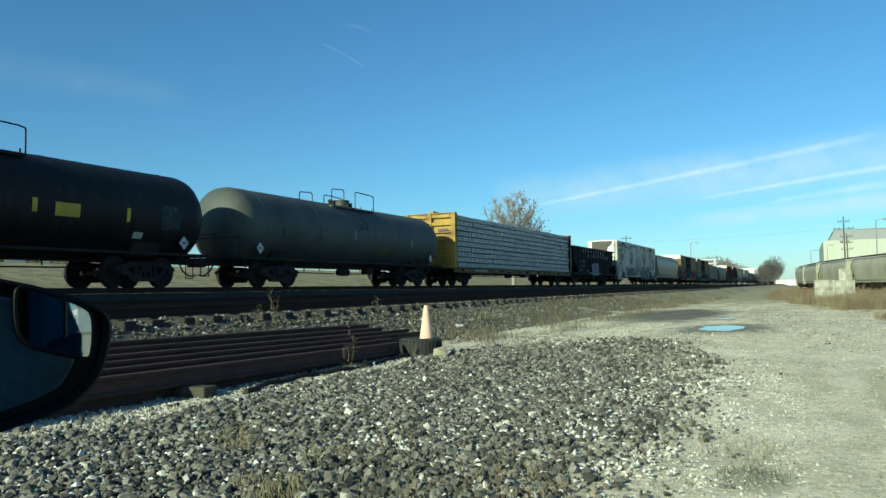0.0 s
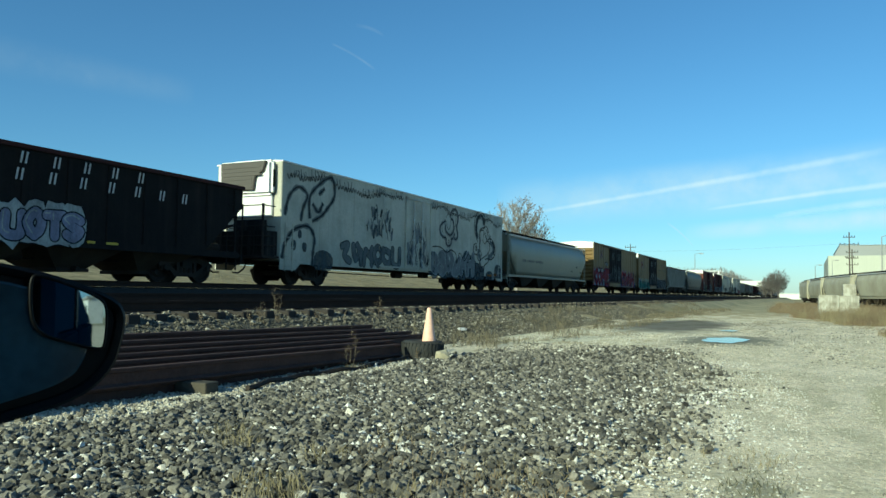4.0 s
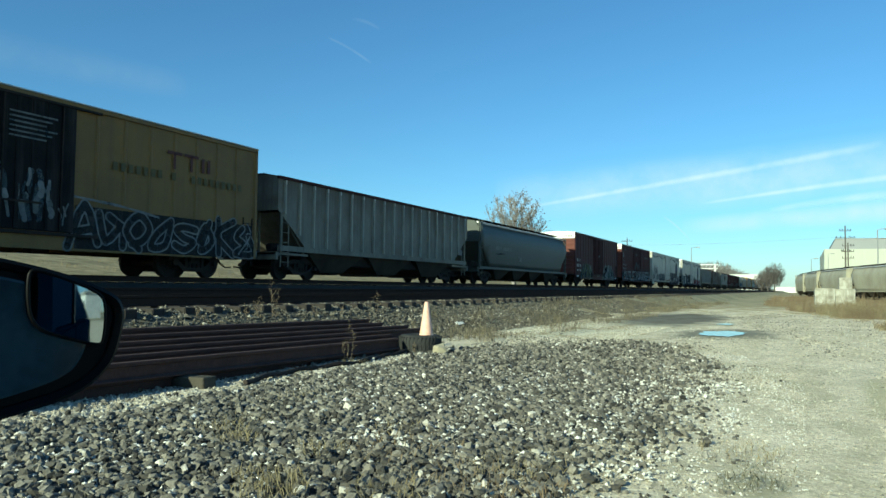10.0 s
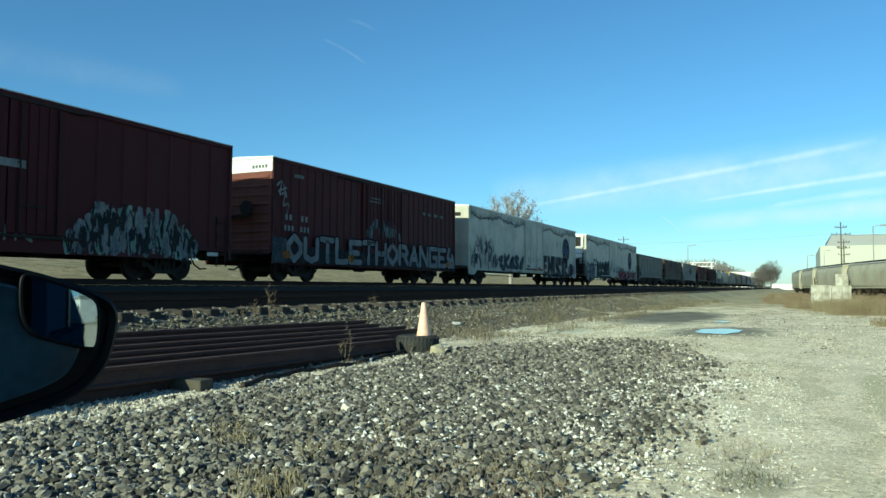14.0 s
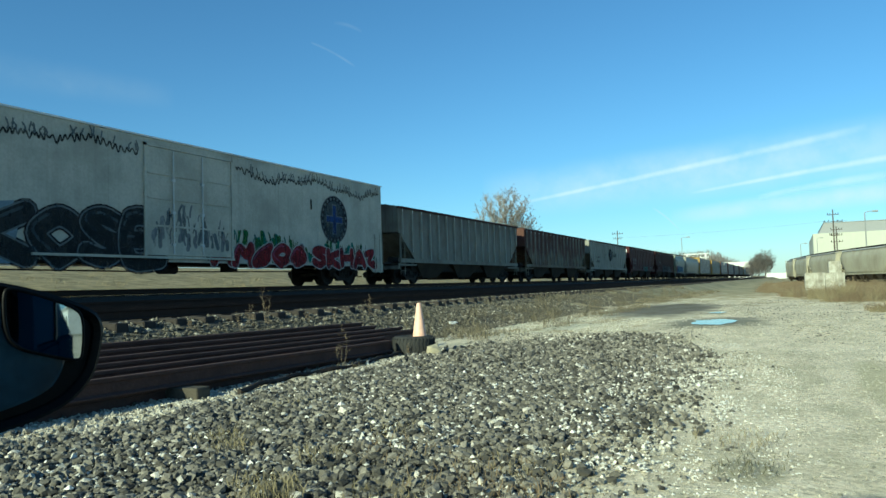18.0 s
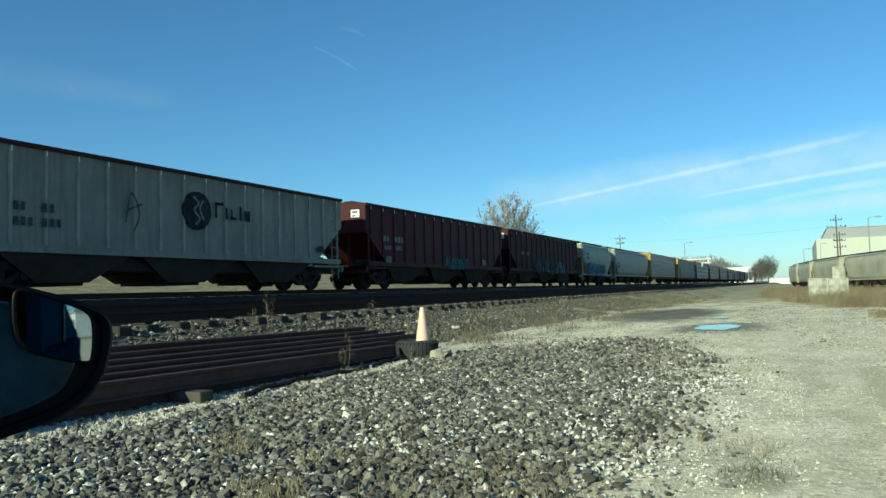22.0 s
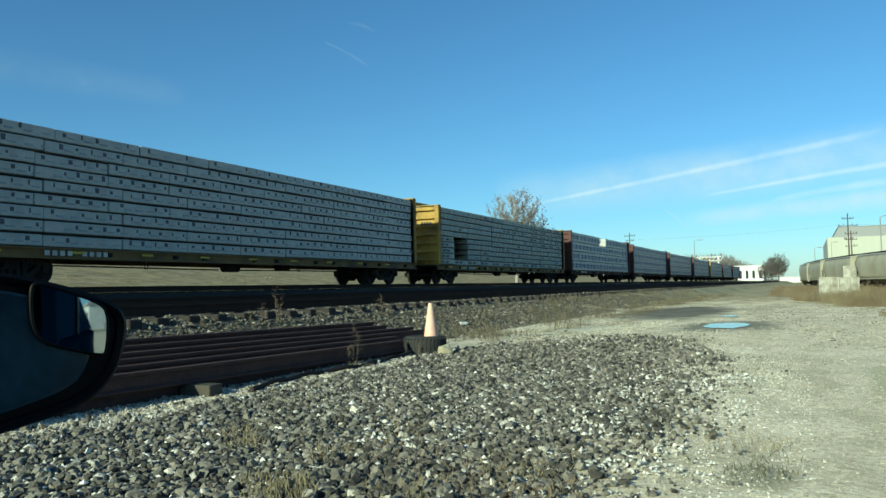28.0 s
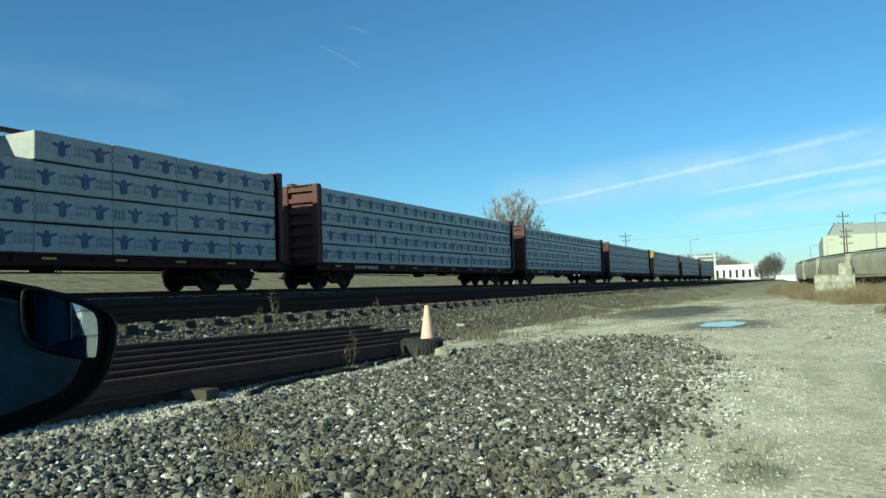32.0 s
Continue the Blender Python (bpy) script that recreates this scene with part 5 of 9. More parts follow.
c = ribbed_hopper(61.2, 76.0, COAL_BLACK, "black open coal hopper with white stencil and a graffiti tag", top=3.35, bays=4, ribs=11, low=1.05, covered=False, plain=True)
for y0, z in ((3.0, 2.84), (4.7, 2.42)):
    bm = bmesh.new()
    for k in range(9):
        for d in (0.0, 0.13):
            slab(bm, [(y0 + 0.9 * k + d + a, z + b) for a, b in ((0, 0), (0.055, 0), (0.1, 0.3), (0.045, 0.3))], 1.605, 1.608)
    part("stencil", tidy(bm), WHITE_PRINT, c, "widely spaced slanting white marks", kind="stuff")
bars(c, 1.605, [(2.3 + 0.2 * k, 1.95, 0.11, 0.2) for k in range(8) if k != 3] + [(2.3 + 0.2 * k, 1.55, 0.11, 0.18) for k in range(7) if k != 3] + [(2.3, 1.2, 0.45, 0.14), (4.3, 1.16, 0.5, 0.14)], SPRAY["smoke"], name="stencil")
bars(c, 1.605, [(5.0, 1.0, 0.5, 0.07), (5.7, 1.0, 0.3, 0.07), (8.6, 0.98, 0.25, 0.07), (9.2, 0.98, 0.4, 0.07)], YELLOW_PRINT, name="reflector")
tag(c, 1.605, 6.25, 8.45, 0.92, 1.78, "UcTS", "lilac", "dim", 31, "white and lilac bubble-letter tag", weight=0.25, rim=0.04, cloud="white", shine="white")

c = reefer_car(78.0, 100.2, "white refrigerator car covered in cartoon graffiti with a cooling unit", (9.5, 12.0), True, louvred=True)
icicles(c, 1.572, 0.3, 9.2, 4.35, 5)
icicles(c, 1.572, 12.2, 22.0, 4.35, 6)
LOOPS = [[(0.2, 2.58), (0.42, 3.3), (0.97, 3.74), (1.55, 3.5), (1.3, 2.95), (1.17, 2.45)], [(1.75, 2.6), (1.7, 3.4), (2.3, 4.0), (3.18, 4.4), (3.4, 3.7), (2.9, 3.1), (2.48, 2.76), (1.9, 2.5)], [(1.9, 3.2), (2.3, 2.9), (2.6, 3.3)], [(2.3, 3.6), (2.7, 3.9)], [(0.08, 0.96), (0.24, 1.51), (0.76, 2.08), (1.61, 2.28), (2.06, 1.89), (2.0, 1.3), (1.96, 0.76)]]
squiggle(c, 1.5725, LOOPS, 0.2, "grey", "graffiti_shade")
squiggle(c, 1.5735, LOOPS, 0.075, "dim", label="dark looping graffiti outlines")
for y, z, r in ((1.13, 1.93, 0.22), (0.76, 1.5, 0.28), (1.44, 1.46, 0.26)):
    bm = bmesh.new()
    flat_shape(bm, 1.574, blob(y, z, r * 1.1, r * 1.5, random.Random(int(z * 90)), 12))
    part("graffiti_spot", bm, SPRAY["slate"], c)
drips(c, 1.573, 5.9, 8.2, 2.1, 3.7, ("smoke", "grey", "slate"), 8, 41, "faint grey spray streaks")
tag(c, 1.574, 3.95, 9.0, 0.86, 1.9, "bdacfU", "grey", "slate", 40, "blurred slate graffiti letters", weight=0.24, rim=0.05)
drips(c, 1.627, 9.6, 11.9, 1.0, 3.3, ("grey", "slate", "smoke"), 16, 42, "faded dark spray strokes on the door")
SMALL_FACE = [[(13.9, 3.63), (13.47, 3.48), (13.21, 3.22), (13.27, 2.93), (13.58, 2.75), (13.94, 2.73)], [(13.85, 3.46), (13.85, 3.17), (14.07, 2.99), (14.46, 2.9), (14.76, 3.07), (14.9, 3.35), (14.79, 3.74), (14.48, 3.79)],
    [(14.4, 3.87), (14.63, 4.23), (15.07, 4.37), (15.39, 4.14), (15.42, 3.81), (15.25, 3.37), (15.39, 3.12), (15.39, 2.87), (15.12, 2.71), (14.91, 2.86), (15.01, 3.07)], [(13.94, 2.73), (13.96, 2.45), (14.22, 2.3), (14.55, 2.42), (14.62, 2.71), (14.87, 2.72)]]
SMALL_INNER = [[(14.62, 3.94), (14.88, 4.15), (15.14, 4.0), (15.1, 3.52), (14.96, 3.23)], [(13.93, 3.82), (14.12, 4.02), (14.44, 3.98), (14.5, 3.68), (14.43, 3.34), (14.18, 3.18), (14.04, 3.36), (13.99, 3.64)], [(14.19, 2.57), (14.31, 2.63), (14.31, 2.47), (14.19, 2.49)], [(13.5, 3.35), (13.42, 3.1), (13.6, 2.95)]]
squiggle(c, 1.573, SMALL_FACE, 0.2, "smoke", "graffiti_shade")
squiggle(c, 1.575, SMALL_FACE, 0.07, "dim", label="black and grey cartoon face with large ears")
squiggle(c, 1.577, SMALL_INNER, 0.045, "slate", label="thin grey lines of a cartoon face")
LONG_EAR = [[(18.21, 2.78), (17.93, 3.14), (17.77, 3.56), (17.76, 3.95), (17.9, 4.29), (18.26, 4.55), (18.72, 4.6), (19.09, 4.5), (19.28, 4.3), (19.26, 3.82), (19.06, 3.62)], [(18.05, 2.69), (17.72, 2.6), (17.59, 2.37), (17.66, 2.13), (17.94, 2.02), (18.23, 2.12)], [(18.05, 2.57), (17.87, 2.43), (17.93, 2.28), (18.09, 2.32), (18.05, 2.57)], [(18.17, 2.05), (18.24, 1.83), (18.47, 1.69), (18.78, 1.79)],
    [(19.7, 2.97), (20.03, 3.11), (20.44, 3.04), (20.77, 2.83), (20.95, 2.5), (20.88, 2.17), (20.55, 1.92), (20.07, 1.83), (19.64, 1.89)]]
LONG_JAW = [[(18.86, 1.86), (18.57, 1.67), (18.44, 1.38), (18.57, 1.15), (18.92, 1.07), (19.17, 1.19), (19.28, 1.45), (19.65, 1.59), (19.87, 1.72), (19.75, 1.87), (19.34, 1.81)], [(19.55, 2.92), (19.86, 2.91), (20.04, 2.71), (20.01, 2.41), (19.67, 2.12), (19.22, 1.96), (18.9, 1.84)], [(18.99, 3.51), (18.67, 3.53), (18.52, 3.31), (18.53, 3.03), (18.64, 2.91), (18.52, 2.67), (18.53, 2.36), (18.71, 2.19), (18.88, 1.97)]]
LONG_INNER = [[(19.11, 3.37), (18.99, 2.92), (19.25, 2.76), (19.48, 2.84), (19.51, 3.04), (19.29, 3.28), (19.1, 3.56), (19.39, 3.8), (19.7, 3.69), (19.9, 3.44), (20.01, 3.19), (20.2, 3.3)], [(19.17, 3.73), (18.81, 3.65), (18.53, 3.52), (18.46, 3.14), (18.47, 2.72), (18.43, 2.34)], [(18.74, 1.31), (19.1, 1.36), (19.14, 1.14), (18.78, 1.1), (18.74, 1.31)], [(19.33, 3.44), (19.48, 3.23), (19.6, 3.05)], [(19.51, 3.63), (19.71, 3.41), (19.83, 3.17)]]
squiggle(c, 1.5725, [[(18.2, 2.95), (18.0, 3.6), (18.2, 4.15), (18.6, 4.32), (19.0, 4.2), (19.13, 3.85)], [(20.05, 2.9), (20.5, 2.75), (20.65, 2.4), (20.3, 2.1), (19.8, 1.95)], [(18.6, 1.6), (18.65, 1.3), (18.9, 1.2)], [(18.35, 2.4), (18.45, 2.0), (18.7, 1.9)]], 0.3, "grey", "graffiti_shade")
squiggle(c, 1.574, [[(18.13, 3.1), (18.02, 3.7), (18.15, 4.15), (18.6, 4.4), (19.02, 4.3), (19.15, 3.9)], [(20.5, 2.95), (20.8, 2.5), (20.6, 2.15)]], 0.17, "dim", "graffiti_shade")
squiggle(c, 1.576, LONG_EAR, 0.085, "black", label="large black and grey cartoon face with a long ear")
squiggle(c, 1.578, LONG_JAW, 0.08, "black", label="black lines of a cartoon jaw")
squiggle(c, 1.580, LONG_INNER, 0.055, "black", label="thin black lines of a cartoon face")
bm = bmesh.new()
for k in range(7):
    flat_shape(bm, 1.5728 + k * 0.00005, blob(12.7 + 0.85 * k, 1.05, 1.5, 1.0, random.Random(140 + k), jitter=0.15))
for k in range(4):
    flat_shape(bm, 1.5733 + k * 0.00005, blob(16.6 + 0.5 * k, 1.45 - 0.12 * k, 1.1, 1.5 - 0.2 * k, random.Random(150 + k), jitter=0.1))
part("graffiti_cloud", bm, SPRAY["slate"], c, "slate shadow behind graffiti letters", kind="stuff")
tag(c, 1.5745, 12.2, 17.6, 0.68, 2.1, "fSdgaH", "smoke", "white", 41, "pale grey wild graffiti letters with white rims", weight=0.4, rim=0.035, shine="grey", loose=0.2)
squiggle(c, 1.582, [[(12.3, 2.15), (13.2, 2.2), (14.0, 1.95), (14.6, 2.1), (15.2, 1.9), (15.3, 1.4), (15.7, 2.0), (16.3, 1.6), (16.9, 2.0), (17.3, 1.7)]], 0.07, "dim")
squiggle(c, 1.578, [[(10.0, 3.2), (10.7, 3.4), (11.4, 3.2), (11.6, 2.6), (11.0, 2.2), (10.2, 2.4), (10.0, 3.2)], [(10.4, 2.9), (10.8, 3.0), (11.2, 2.8)]], 0.06, "slate")
for y, z, w, h in ((2.7, 0.95, 1.3, 0.9), (18.5, 0.95, 1.5, 0.95), (20.05, 0.75, 1.15, 0.75), (21.4, 0.95, 1.2, 1.25)):
    bm = bmesh.new()
    flat_shape(bm, 1.577, [p for p in blob(y, z, w, h, random.Random(int(y)), jitter=0.03) if p[1] > 0.56])
    part("graffiti_wheel", bm, SPRAY["slate"], c, "painted slate dome near the sill")
bars(c, 1.579, [(19.7, 0.8, 0.7, 0.12), (20.7, 0.85, 0.5, 0.14)], SPRAY["orange"], "graffiti_band")
bars(c, 1.58, [(20.45, 0.6, 0.28, 0.36), (21.3, 0.95, 0.22, 0.26)], SPRAY["smoke"], "graffiti_band")

c = smooth_hopper(101.0, 120.3, HOPPER_GREY, "pale grey covered hopper with smooth rounded sides")
bars(c, 1.583, [(2.95 + 0.25 * k, 1.98, 0.13, 0.17) for k in range(18) if k not in (3, 10)], DARK_PRINT, name="stencil")
bars(c, 1.583, [(16.0, 1.95, 0.35, 0.16), (17.2, 1.55, 0.25, 0.14), (14.6, 1.6, 0.3, 0.1)], SPRAY["slate"], name="stencil")

c = box_car(122.7, 141.6, BOX_YELLOW, "faded yellow box car with black double doors and red graffiti", (6.1, 11.2), DOOR_BLACK, 20)
bars(c, 1.583, [(0.1, 0.66, 5.95, 1.5)], SPRAY["haze"], "graffiti_ground", "pale blue ground behind red letters")
tag(c, 1.585, -0.05, 6.1, 0.62, 2.35, "KOME", "red", "purple", 50, "heavy red graffiti letters over pale blue", weight=0.52, rim=0.05, loose=0.06, soft=0)
squiggle(c, 1.5905, [[(3.05, 0.7), (3.3, 1.2), (3.4, 2.0)], [(2.2, 1.0), (2.35, 1.5), (2.2, 2.0)], [(5.5, 0.8), (5.7, 1.3)]], 0.035, "lilac")
tag(c, 1.585, 11.35, 17.3, 0.62, 2.35, "cOgeH", "red", "lilac", 52, "red and pink bubble-letter graffiti with pale rims", weight=0.5, rim=0.04, shine="pink", loose=0.15)
drips(c, 1.5845, 10.9, 18.0, 0.62, 2.0, ("blue", "purple", "blue"), 34, 53, "blue spray round the letters")
bars(c, 1.596, [(1.5, 1.86, 0.85, 0.42), (2.75, 1.86, 0.6, 0.42)], SPRAY["black"], "stencil_ground")
bars(c, 1.6, [(1.62 + 0.36 * k, 1.93, 0.17, 0.28) for k in range(2)] + [(2.85 + 0.26 * k, 1.93, 0.13, 0.28) for k in range(2)], WHITE_PRINT, "stencil")
bars(c, 1.65, [(6.6 + 0.1 * (k % 2), 3.9 - 0.12 * k, 1.6 - 0.2 * (k % 3), 0.045) for k in range(6)] + [(9.0, 3.9 - 0.12 * k, 1.6 - 0.25 * (k % 2), 0.045) for k in range(6)], SPRAY["grey"], "door_notice")
drips(c, 1.646, 6.3, 11.0, 1.2, 2.7, ("slate", "grey", "smoke"), 13, 78, "pale scuffs and chalk marks on the doors")
bm = bmesh.new()
flat_shape(bm, 1.586, [(4.35, 2.72), (4.7, 2.88), (5.2, 2.86), (5.6, 2.66), (5.2, 2.6), (5.0, 2.45), (4.8, 2.62)])
part("graffiti_eye", bm, SPRAY["smoke"], c)
squiggle(c, 1.588, [[(3.5, 2.35), (4.0, 2.68), (4.6, 2.92), (5.2, 2.9), (5.7, 2.65), (5.95, 2.25)], [(4.5, 2.75), (4.9, 2.45), (5.0, 2.85)]], 0.07, "black")
squiggle(c, 1.588, [[(2.2, 3.9), (3.4, 3.3)], [(3.3, 3.95), (2.4, 3.2)]], 0.1, "purple")
bars(c, 1.6, [(2.3, 1.05, 0.1, 0.4), (5.3, 1.0, 0.1, 0.4), (11.9, 1.0, 0.08, 0.35), (15.2, 1.0, 0.08, 0.35), (17.4, 1.0, 0.08, 0.35)], YELLOW_PRINT, "reflector")

c = box_car(142.8, 161.6, BOX_YELLOW, "faded yellow box car with black doors and teal graffiti", (6.5, 11.5), DOOR_BLACK, 20)
for paint_name, y0, y1, count, z, w, h, lift in (("purple", -0.1, 1.6, 3, 1.2, 1.0, 0.9, 0), ("dim", 1.5, 6.9, 6, 1.05, 1.5, 0.85, 0.0004)):
    bm = bmesh.new()
    for k in range(count):
        flat_shape(bm, 1.584 + lift + k * 0.00005, blob(y0 + (y1 - y0) * (k + 0.5) / count, z, w, h, random.Random(160 + k), jitter=0.15))
    part("graffiti_cloud", bm, SPRAY[paint_name], c, "dark spray cloud behind graffiti", kind="stuff")
for y, w, low in ((0.65, 0.85, 1.0), (1.95, 0.55, 0.95), (3.2, 0.45, 1.0), (4.45, 0.75, 1.15), (5.6, 0.6, 1.05)):
    bm = bmesh.new()
    slab(bm, ((y - w * 0.6, low), (y + w * 0.62, low - 0.05), (y + w * 0.45, 1.5), (y + w * 0.5, 1.72), (y - w * 0.42, 1.78), (y - w * 0.5, 1.4)), 1.586, 1.5875)
    part("graffiti_letter", tidy(bm), SPRAY["mint"], c, "pale mint block of a graffiti letter")
bm = bmesh.new()
for k in range(13):
    flat_shape(bm, 1.5885 + k * 0.00005, blob(0.55 + 0.5 * k, 0.92 + 0.12 * math.sin(k * 2.1), 0.85, 0.66 + 0.2 * math.sin(k * 1.3), random.Random(170 + k), jitter=0.25))
part("graffiti_flame", bm, SPRAY["teal"], c, "teal spray along the foot of the letters", kind="stuff")
squiggle(c, 1.5905, [[(2.0, 0.7), (2.4, 1.1), (2.5, 1.35)], [(0.3, 0.75), (0.9, 1.0), (1.5, 0.8)], [(4.0, 0.8), (4.6, 0.75), (5.2, 0.95)], [(5.9, 0.85), (6.6, 1.0)]], 0.04, "mint")
bars(c, 1.584, [(11.55, 0.68, 7.0, 1.15)], SPRAY["dim"], "graffiti_ground", "black ground behind pale outlines")
tag(c, 1.586, 11.3, 18.65, 0.68, 1.98, "AdcgSeKh", "dim", "smoke", 62, "dark wild graffiti letters with pale outlines", weight=0.2, rim=0.05, loose=0.25)
squiggle(c, 1.594, [[(10.9, 2.05), (11.2, 1.6), (11.5, 1.0)], [(11.0, 2.1), (13.0, 1.95), (14.4, 1.75)], [(17.9, 0.8), (18.5, 1.5), (18.3, 1.9)]], 0.07, "smoke")
bars(c, 1.586, [(14.9, 3.3, 0.1, 0.5), (14.65, 3.75, 0.6, 0.1), (15.6, 3.3, 0.1, 0.5), (15.35, 3.75, 0.6, 0.1), (16.1, 3.35, 0.12, 0.45), (16.35, 3.35, 0.12, 0.45)], RED_BROWN, "faded_mark")
bars(c, 1.586, [(12.7 + 0.27 * k, 2.95, 0.15, 0.24) for k in range(20) if k not in (7, 9, 10)], STAIN_OLIVE, "faded_stencil")
squiggle(c, 1.588, [[(1.5, 3.7), (2.9, 3.0)], [(2.8, 3.75), (1.6, 2.95)]], 0.16, "purple")
squiggle(c, 1.5895, [[(1.6, 3.65), (2.2, 3.4), (2.8, 3.1)], [(1.7, 3.1), (2.3, 3.45)]], 0.1, "red")
bars(c, 1.586, [(1.0 + 0.26 * k, 2.5, 0.13, 0.22) for k in range(9) if k not in (3,)] + [(1.0 + 0.26 * k, 2.15, 0.13, 0.2) for k in range(6)], STAIN_OLIVE, "stencil")
bars(c, 1.65, [(7.2, 3.95 - 0.12 * k, 1.3 - 0.2 * (k % 2), 0.045) for k in range(6)] + [(9.6, 3.95 - 0.12 * k, 1.3 - 0.15 * (k % 3), 0.045) for k in range(6)], SPRAY["grey"], "door_notice")
drips(c, 1.646, 6.6, 11.4, 1.2, 2.7, ("slate", "grey", "smoke"), 13, 79, "pale scuffs and chalk marks on the doors")

c = ribbed_hopper(162.8, 180.1, RIB_GREY, "stained grey ribbed covered hopper", ribs=18)
bars(c, 1.603, [(15.9, 1.55, 0.5, 0.3)], SPRAY["smoke"], "stencil_panel")
c = smooth_hopper(181.6, 200.2, HOPPER_BLUE, "blue-grey covered hopper with smooth rounded sides", top=3.98)
bars(c, 1.583, [(6.9, 1.55, 0.65, 0.3)], SPRAY["smoke"], "label_plate")
bars(c, 1.583, [(2.9 + 0.25 * k, 2.15, 0.12, 0.22) for k in range(11) if k != 4], SPRAY["smoke"], "stencil")
bars(c, 1.582, [(2.9 + 0.22 * k, 1.85, 0.1, 0.12) for k in range(7)], SPRAY["slate"], "stencil")

c = box_car(202.5, 218.4, MAROON, "dark maroon box car with white stencil and olive graffiti", (6.3, 9.6), MAROON, 18, end_material=FADED_END)
bars(c, 1.58, [(0.6 + 0.24 * k, 2.1, 0.13, 0.24) for k in range(2)] + [(1.5, 2.1, 0.13, 0.24)] + [(0.5 + 0.23 * k, 1.65, 0.12, 0.24) for k in range(3)] + [(1.42 + 0.23 * k, 1.65, 0.12, 0.24) for k in range(2)] + [(0.6, 1.3, 0.4, 0.1), (1.4, 1.3, 0.4, 0.1)], WHITE_PRINT, "stencil")
bars(c, 1.58, [(0.55, 0.78, 0.6, 0.12), (14.8, 0.78, 0.5, 0.12)], WHITE_PRINT, "stencil")
drips(c, 1.58, 1.75, 5.9, 0.66, 1.95, ("olive", "smoke", "grey", "olive", "dim"), 46, 71, "olive and green faded runny graffiti")
tag(c, 1.586, 7.5, 8.7, 0.85, 1.45, "Sab", "smoke", "grey", 74, "small white tag", weight=0.06, rim=0.01)
drips(c, 1.58, 9.6, 14.3, 0.66, 2.05, ("smoke", "mint", "grey", "smoke", "dim"), 50, 72, "pale faded runny graffiti")
bars(c, 1.65, [(7.7, 2.7, 0.7, 0.2)], SPRAY["smoke"], "door_notice")

c = box_car(220.6, 236.6, MAROON, "dark maroon box car with large pale painted letters", (6.2, 10.0), MAROON, 30, end_material=FADED_END)
bars(c, 1.58, [(0.75 + 0.26 * k, 2.3, 0.14, 0.22) for k in range(2)] + [(1.75 + 0.26 * k, 2.3, 0.14, 0.22) for k in range(2)] + [(0.7 + 0.22 * k, 1.9, 0.12, 0.2) for k in range(3)] + [(1.7 + 0.22 * k, 1.9, 0.12, 0.2) for k in range(3)], SPRAY["smoke"], "stencil")
bars(c, 1.655, [(-0.05, 0.7, 15.9, 0.62)], SPRAY["dim"], "graffiti_ground", "dark ground behind pale letters")
bars(c, 1.6555, [(-0.1, 0.66, 0.85, 0.95)], SPRAY["slate"], "graffiti_ground", "dull slate field")
tag(c, 1.657, 0.75, 15.85, 0.68, 1.82, "OUTLETHORANGEh", "smoke", "black", 75, "tall pale block letters sprayed along the side", weight=0.24, rim=0.07, loose=0.06, rise=0.12, soft=0)
squiggle(c, 1.676, [[(0.1, 3.5), (0.4, 3.7), (0.3, 3.2), (0.6, 3.3), (0.5, 2.8), (0.8, 2.9), (0.7, 2.4)], [(0.2, 3.3), (0.7, 3.5)], [(0.5, 3.6), (0.7, 3.1)]], 0.07, "smoke")
bars(c, 1.65, [(6.7, 3.75, 1.3, 0.06), (6.7, 3.6, 1.2, 0.06), (11.8, 3.45, 0.4, 0.15), (12.5, 3.45, 0.4, 0.15), (13.2, 3.45, 0.4, 0.15), (13.9, 3.45, 0.4, 0.15), (1.2, 3.95, 0.6, 0.14)], SPRAY["grey"], "stencil")
drips(c, 1.65, 6.4, 9.6, 1.95, 2.8, ("slate", "grey"), 14, 76, "faint pale scrawl on the doors")
for y in (0.75, 5.2, 14.9):
    bm = bmesh.new()
    flat_shape(bm, 1.677, blob(y, 1.0, 0.5, 0.3, random.Random(3)))
    part("graffiti_spot", bm, SPRAY["orange"], c)

c = reefer_car(238.6, 261.7, "dirty white refrigerator car with icicle line and black block letters", (9.9, 13.8), False)
icicles(c, 1.572, 0.3, 9.7, 4.3, 15)
icicles(c, 1.572, 14.0, 22.9, 4.3, 16)
block_letters(c, 1.573, (
    ((13.95, 2.16), (14.95, 2.2), (14.93, 1.72), (14.45, 1.68), (14.45, 1.52), (14.85, 1.5), (14.84, 1.2), (14.42, 1.15), (14.43, 0.98), (14.98, 0.98), (14.96, 0.56), (13.9, 0.55)),
    ((15.06, 2.2), (15.5, 2.2), (15.85, 1.6), (15.9, 2.21), (17.03, 2.2), (16.93, 0.56), (16.0, 0.55), (15.6, 1.3), (15.52, 0.55), (15.04, 0.55)),
    ((17.12, 2.18), (18.71, 2.19), (18.69, 1.57), (17.91, 1.49), (18.65, 0.93), (18.63, 0.61), (17.08, 0.56), (17.04, 0.93), (17.58, 0.95), (17.09, 1.43)),
    ((18.8, 2.18), (20.47, 2.24), (20.48, 1.36), (19.93, 1.32), (20.01, 1.1), (20.53, 0.92), (21.05, 0.96), (21.37, 0.65), (18.87, 0.62), (18.78, 0.98)),
    ((20.99, 1.64), (21.7, 1.81), (21.99, 1.57), (22.14, 0.93), (21.82, 0.71), (21.4, 0.66), (20.83, 0.89), (21.1, 1.15))), "black", "smoke", 0.035, "heavy black block letters with thin pale rims")
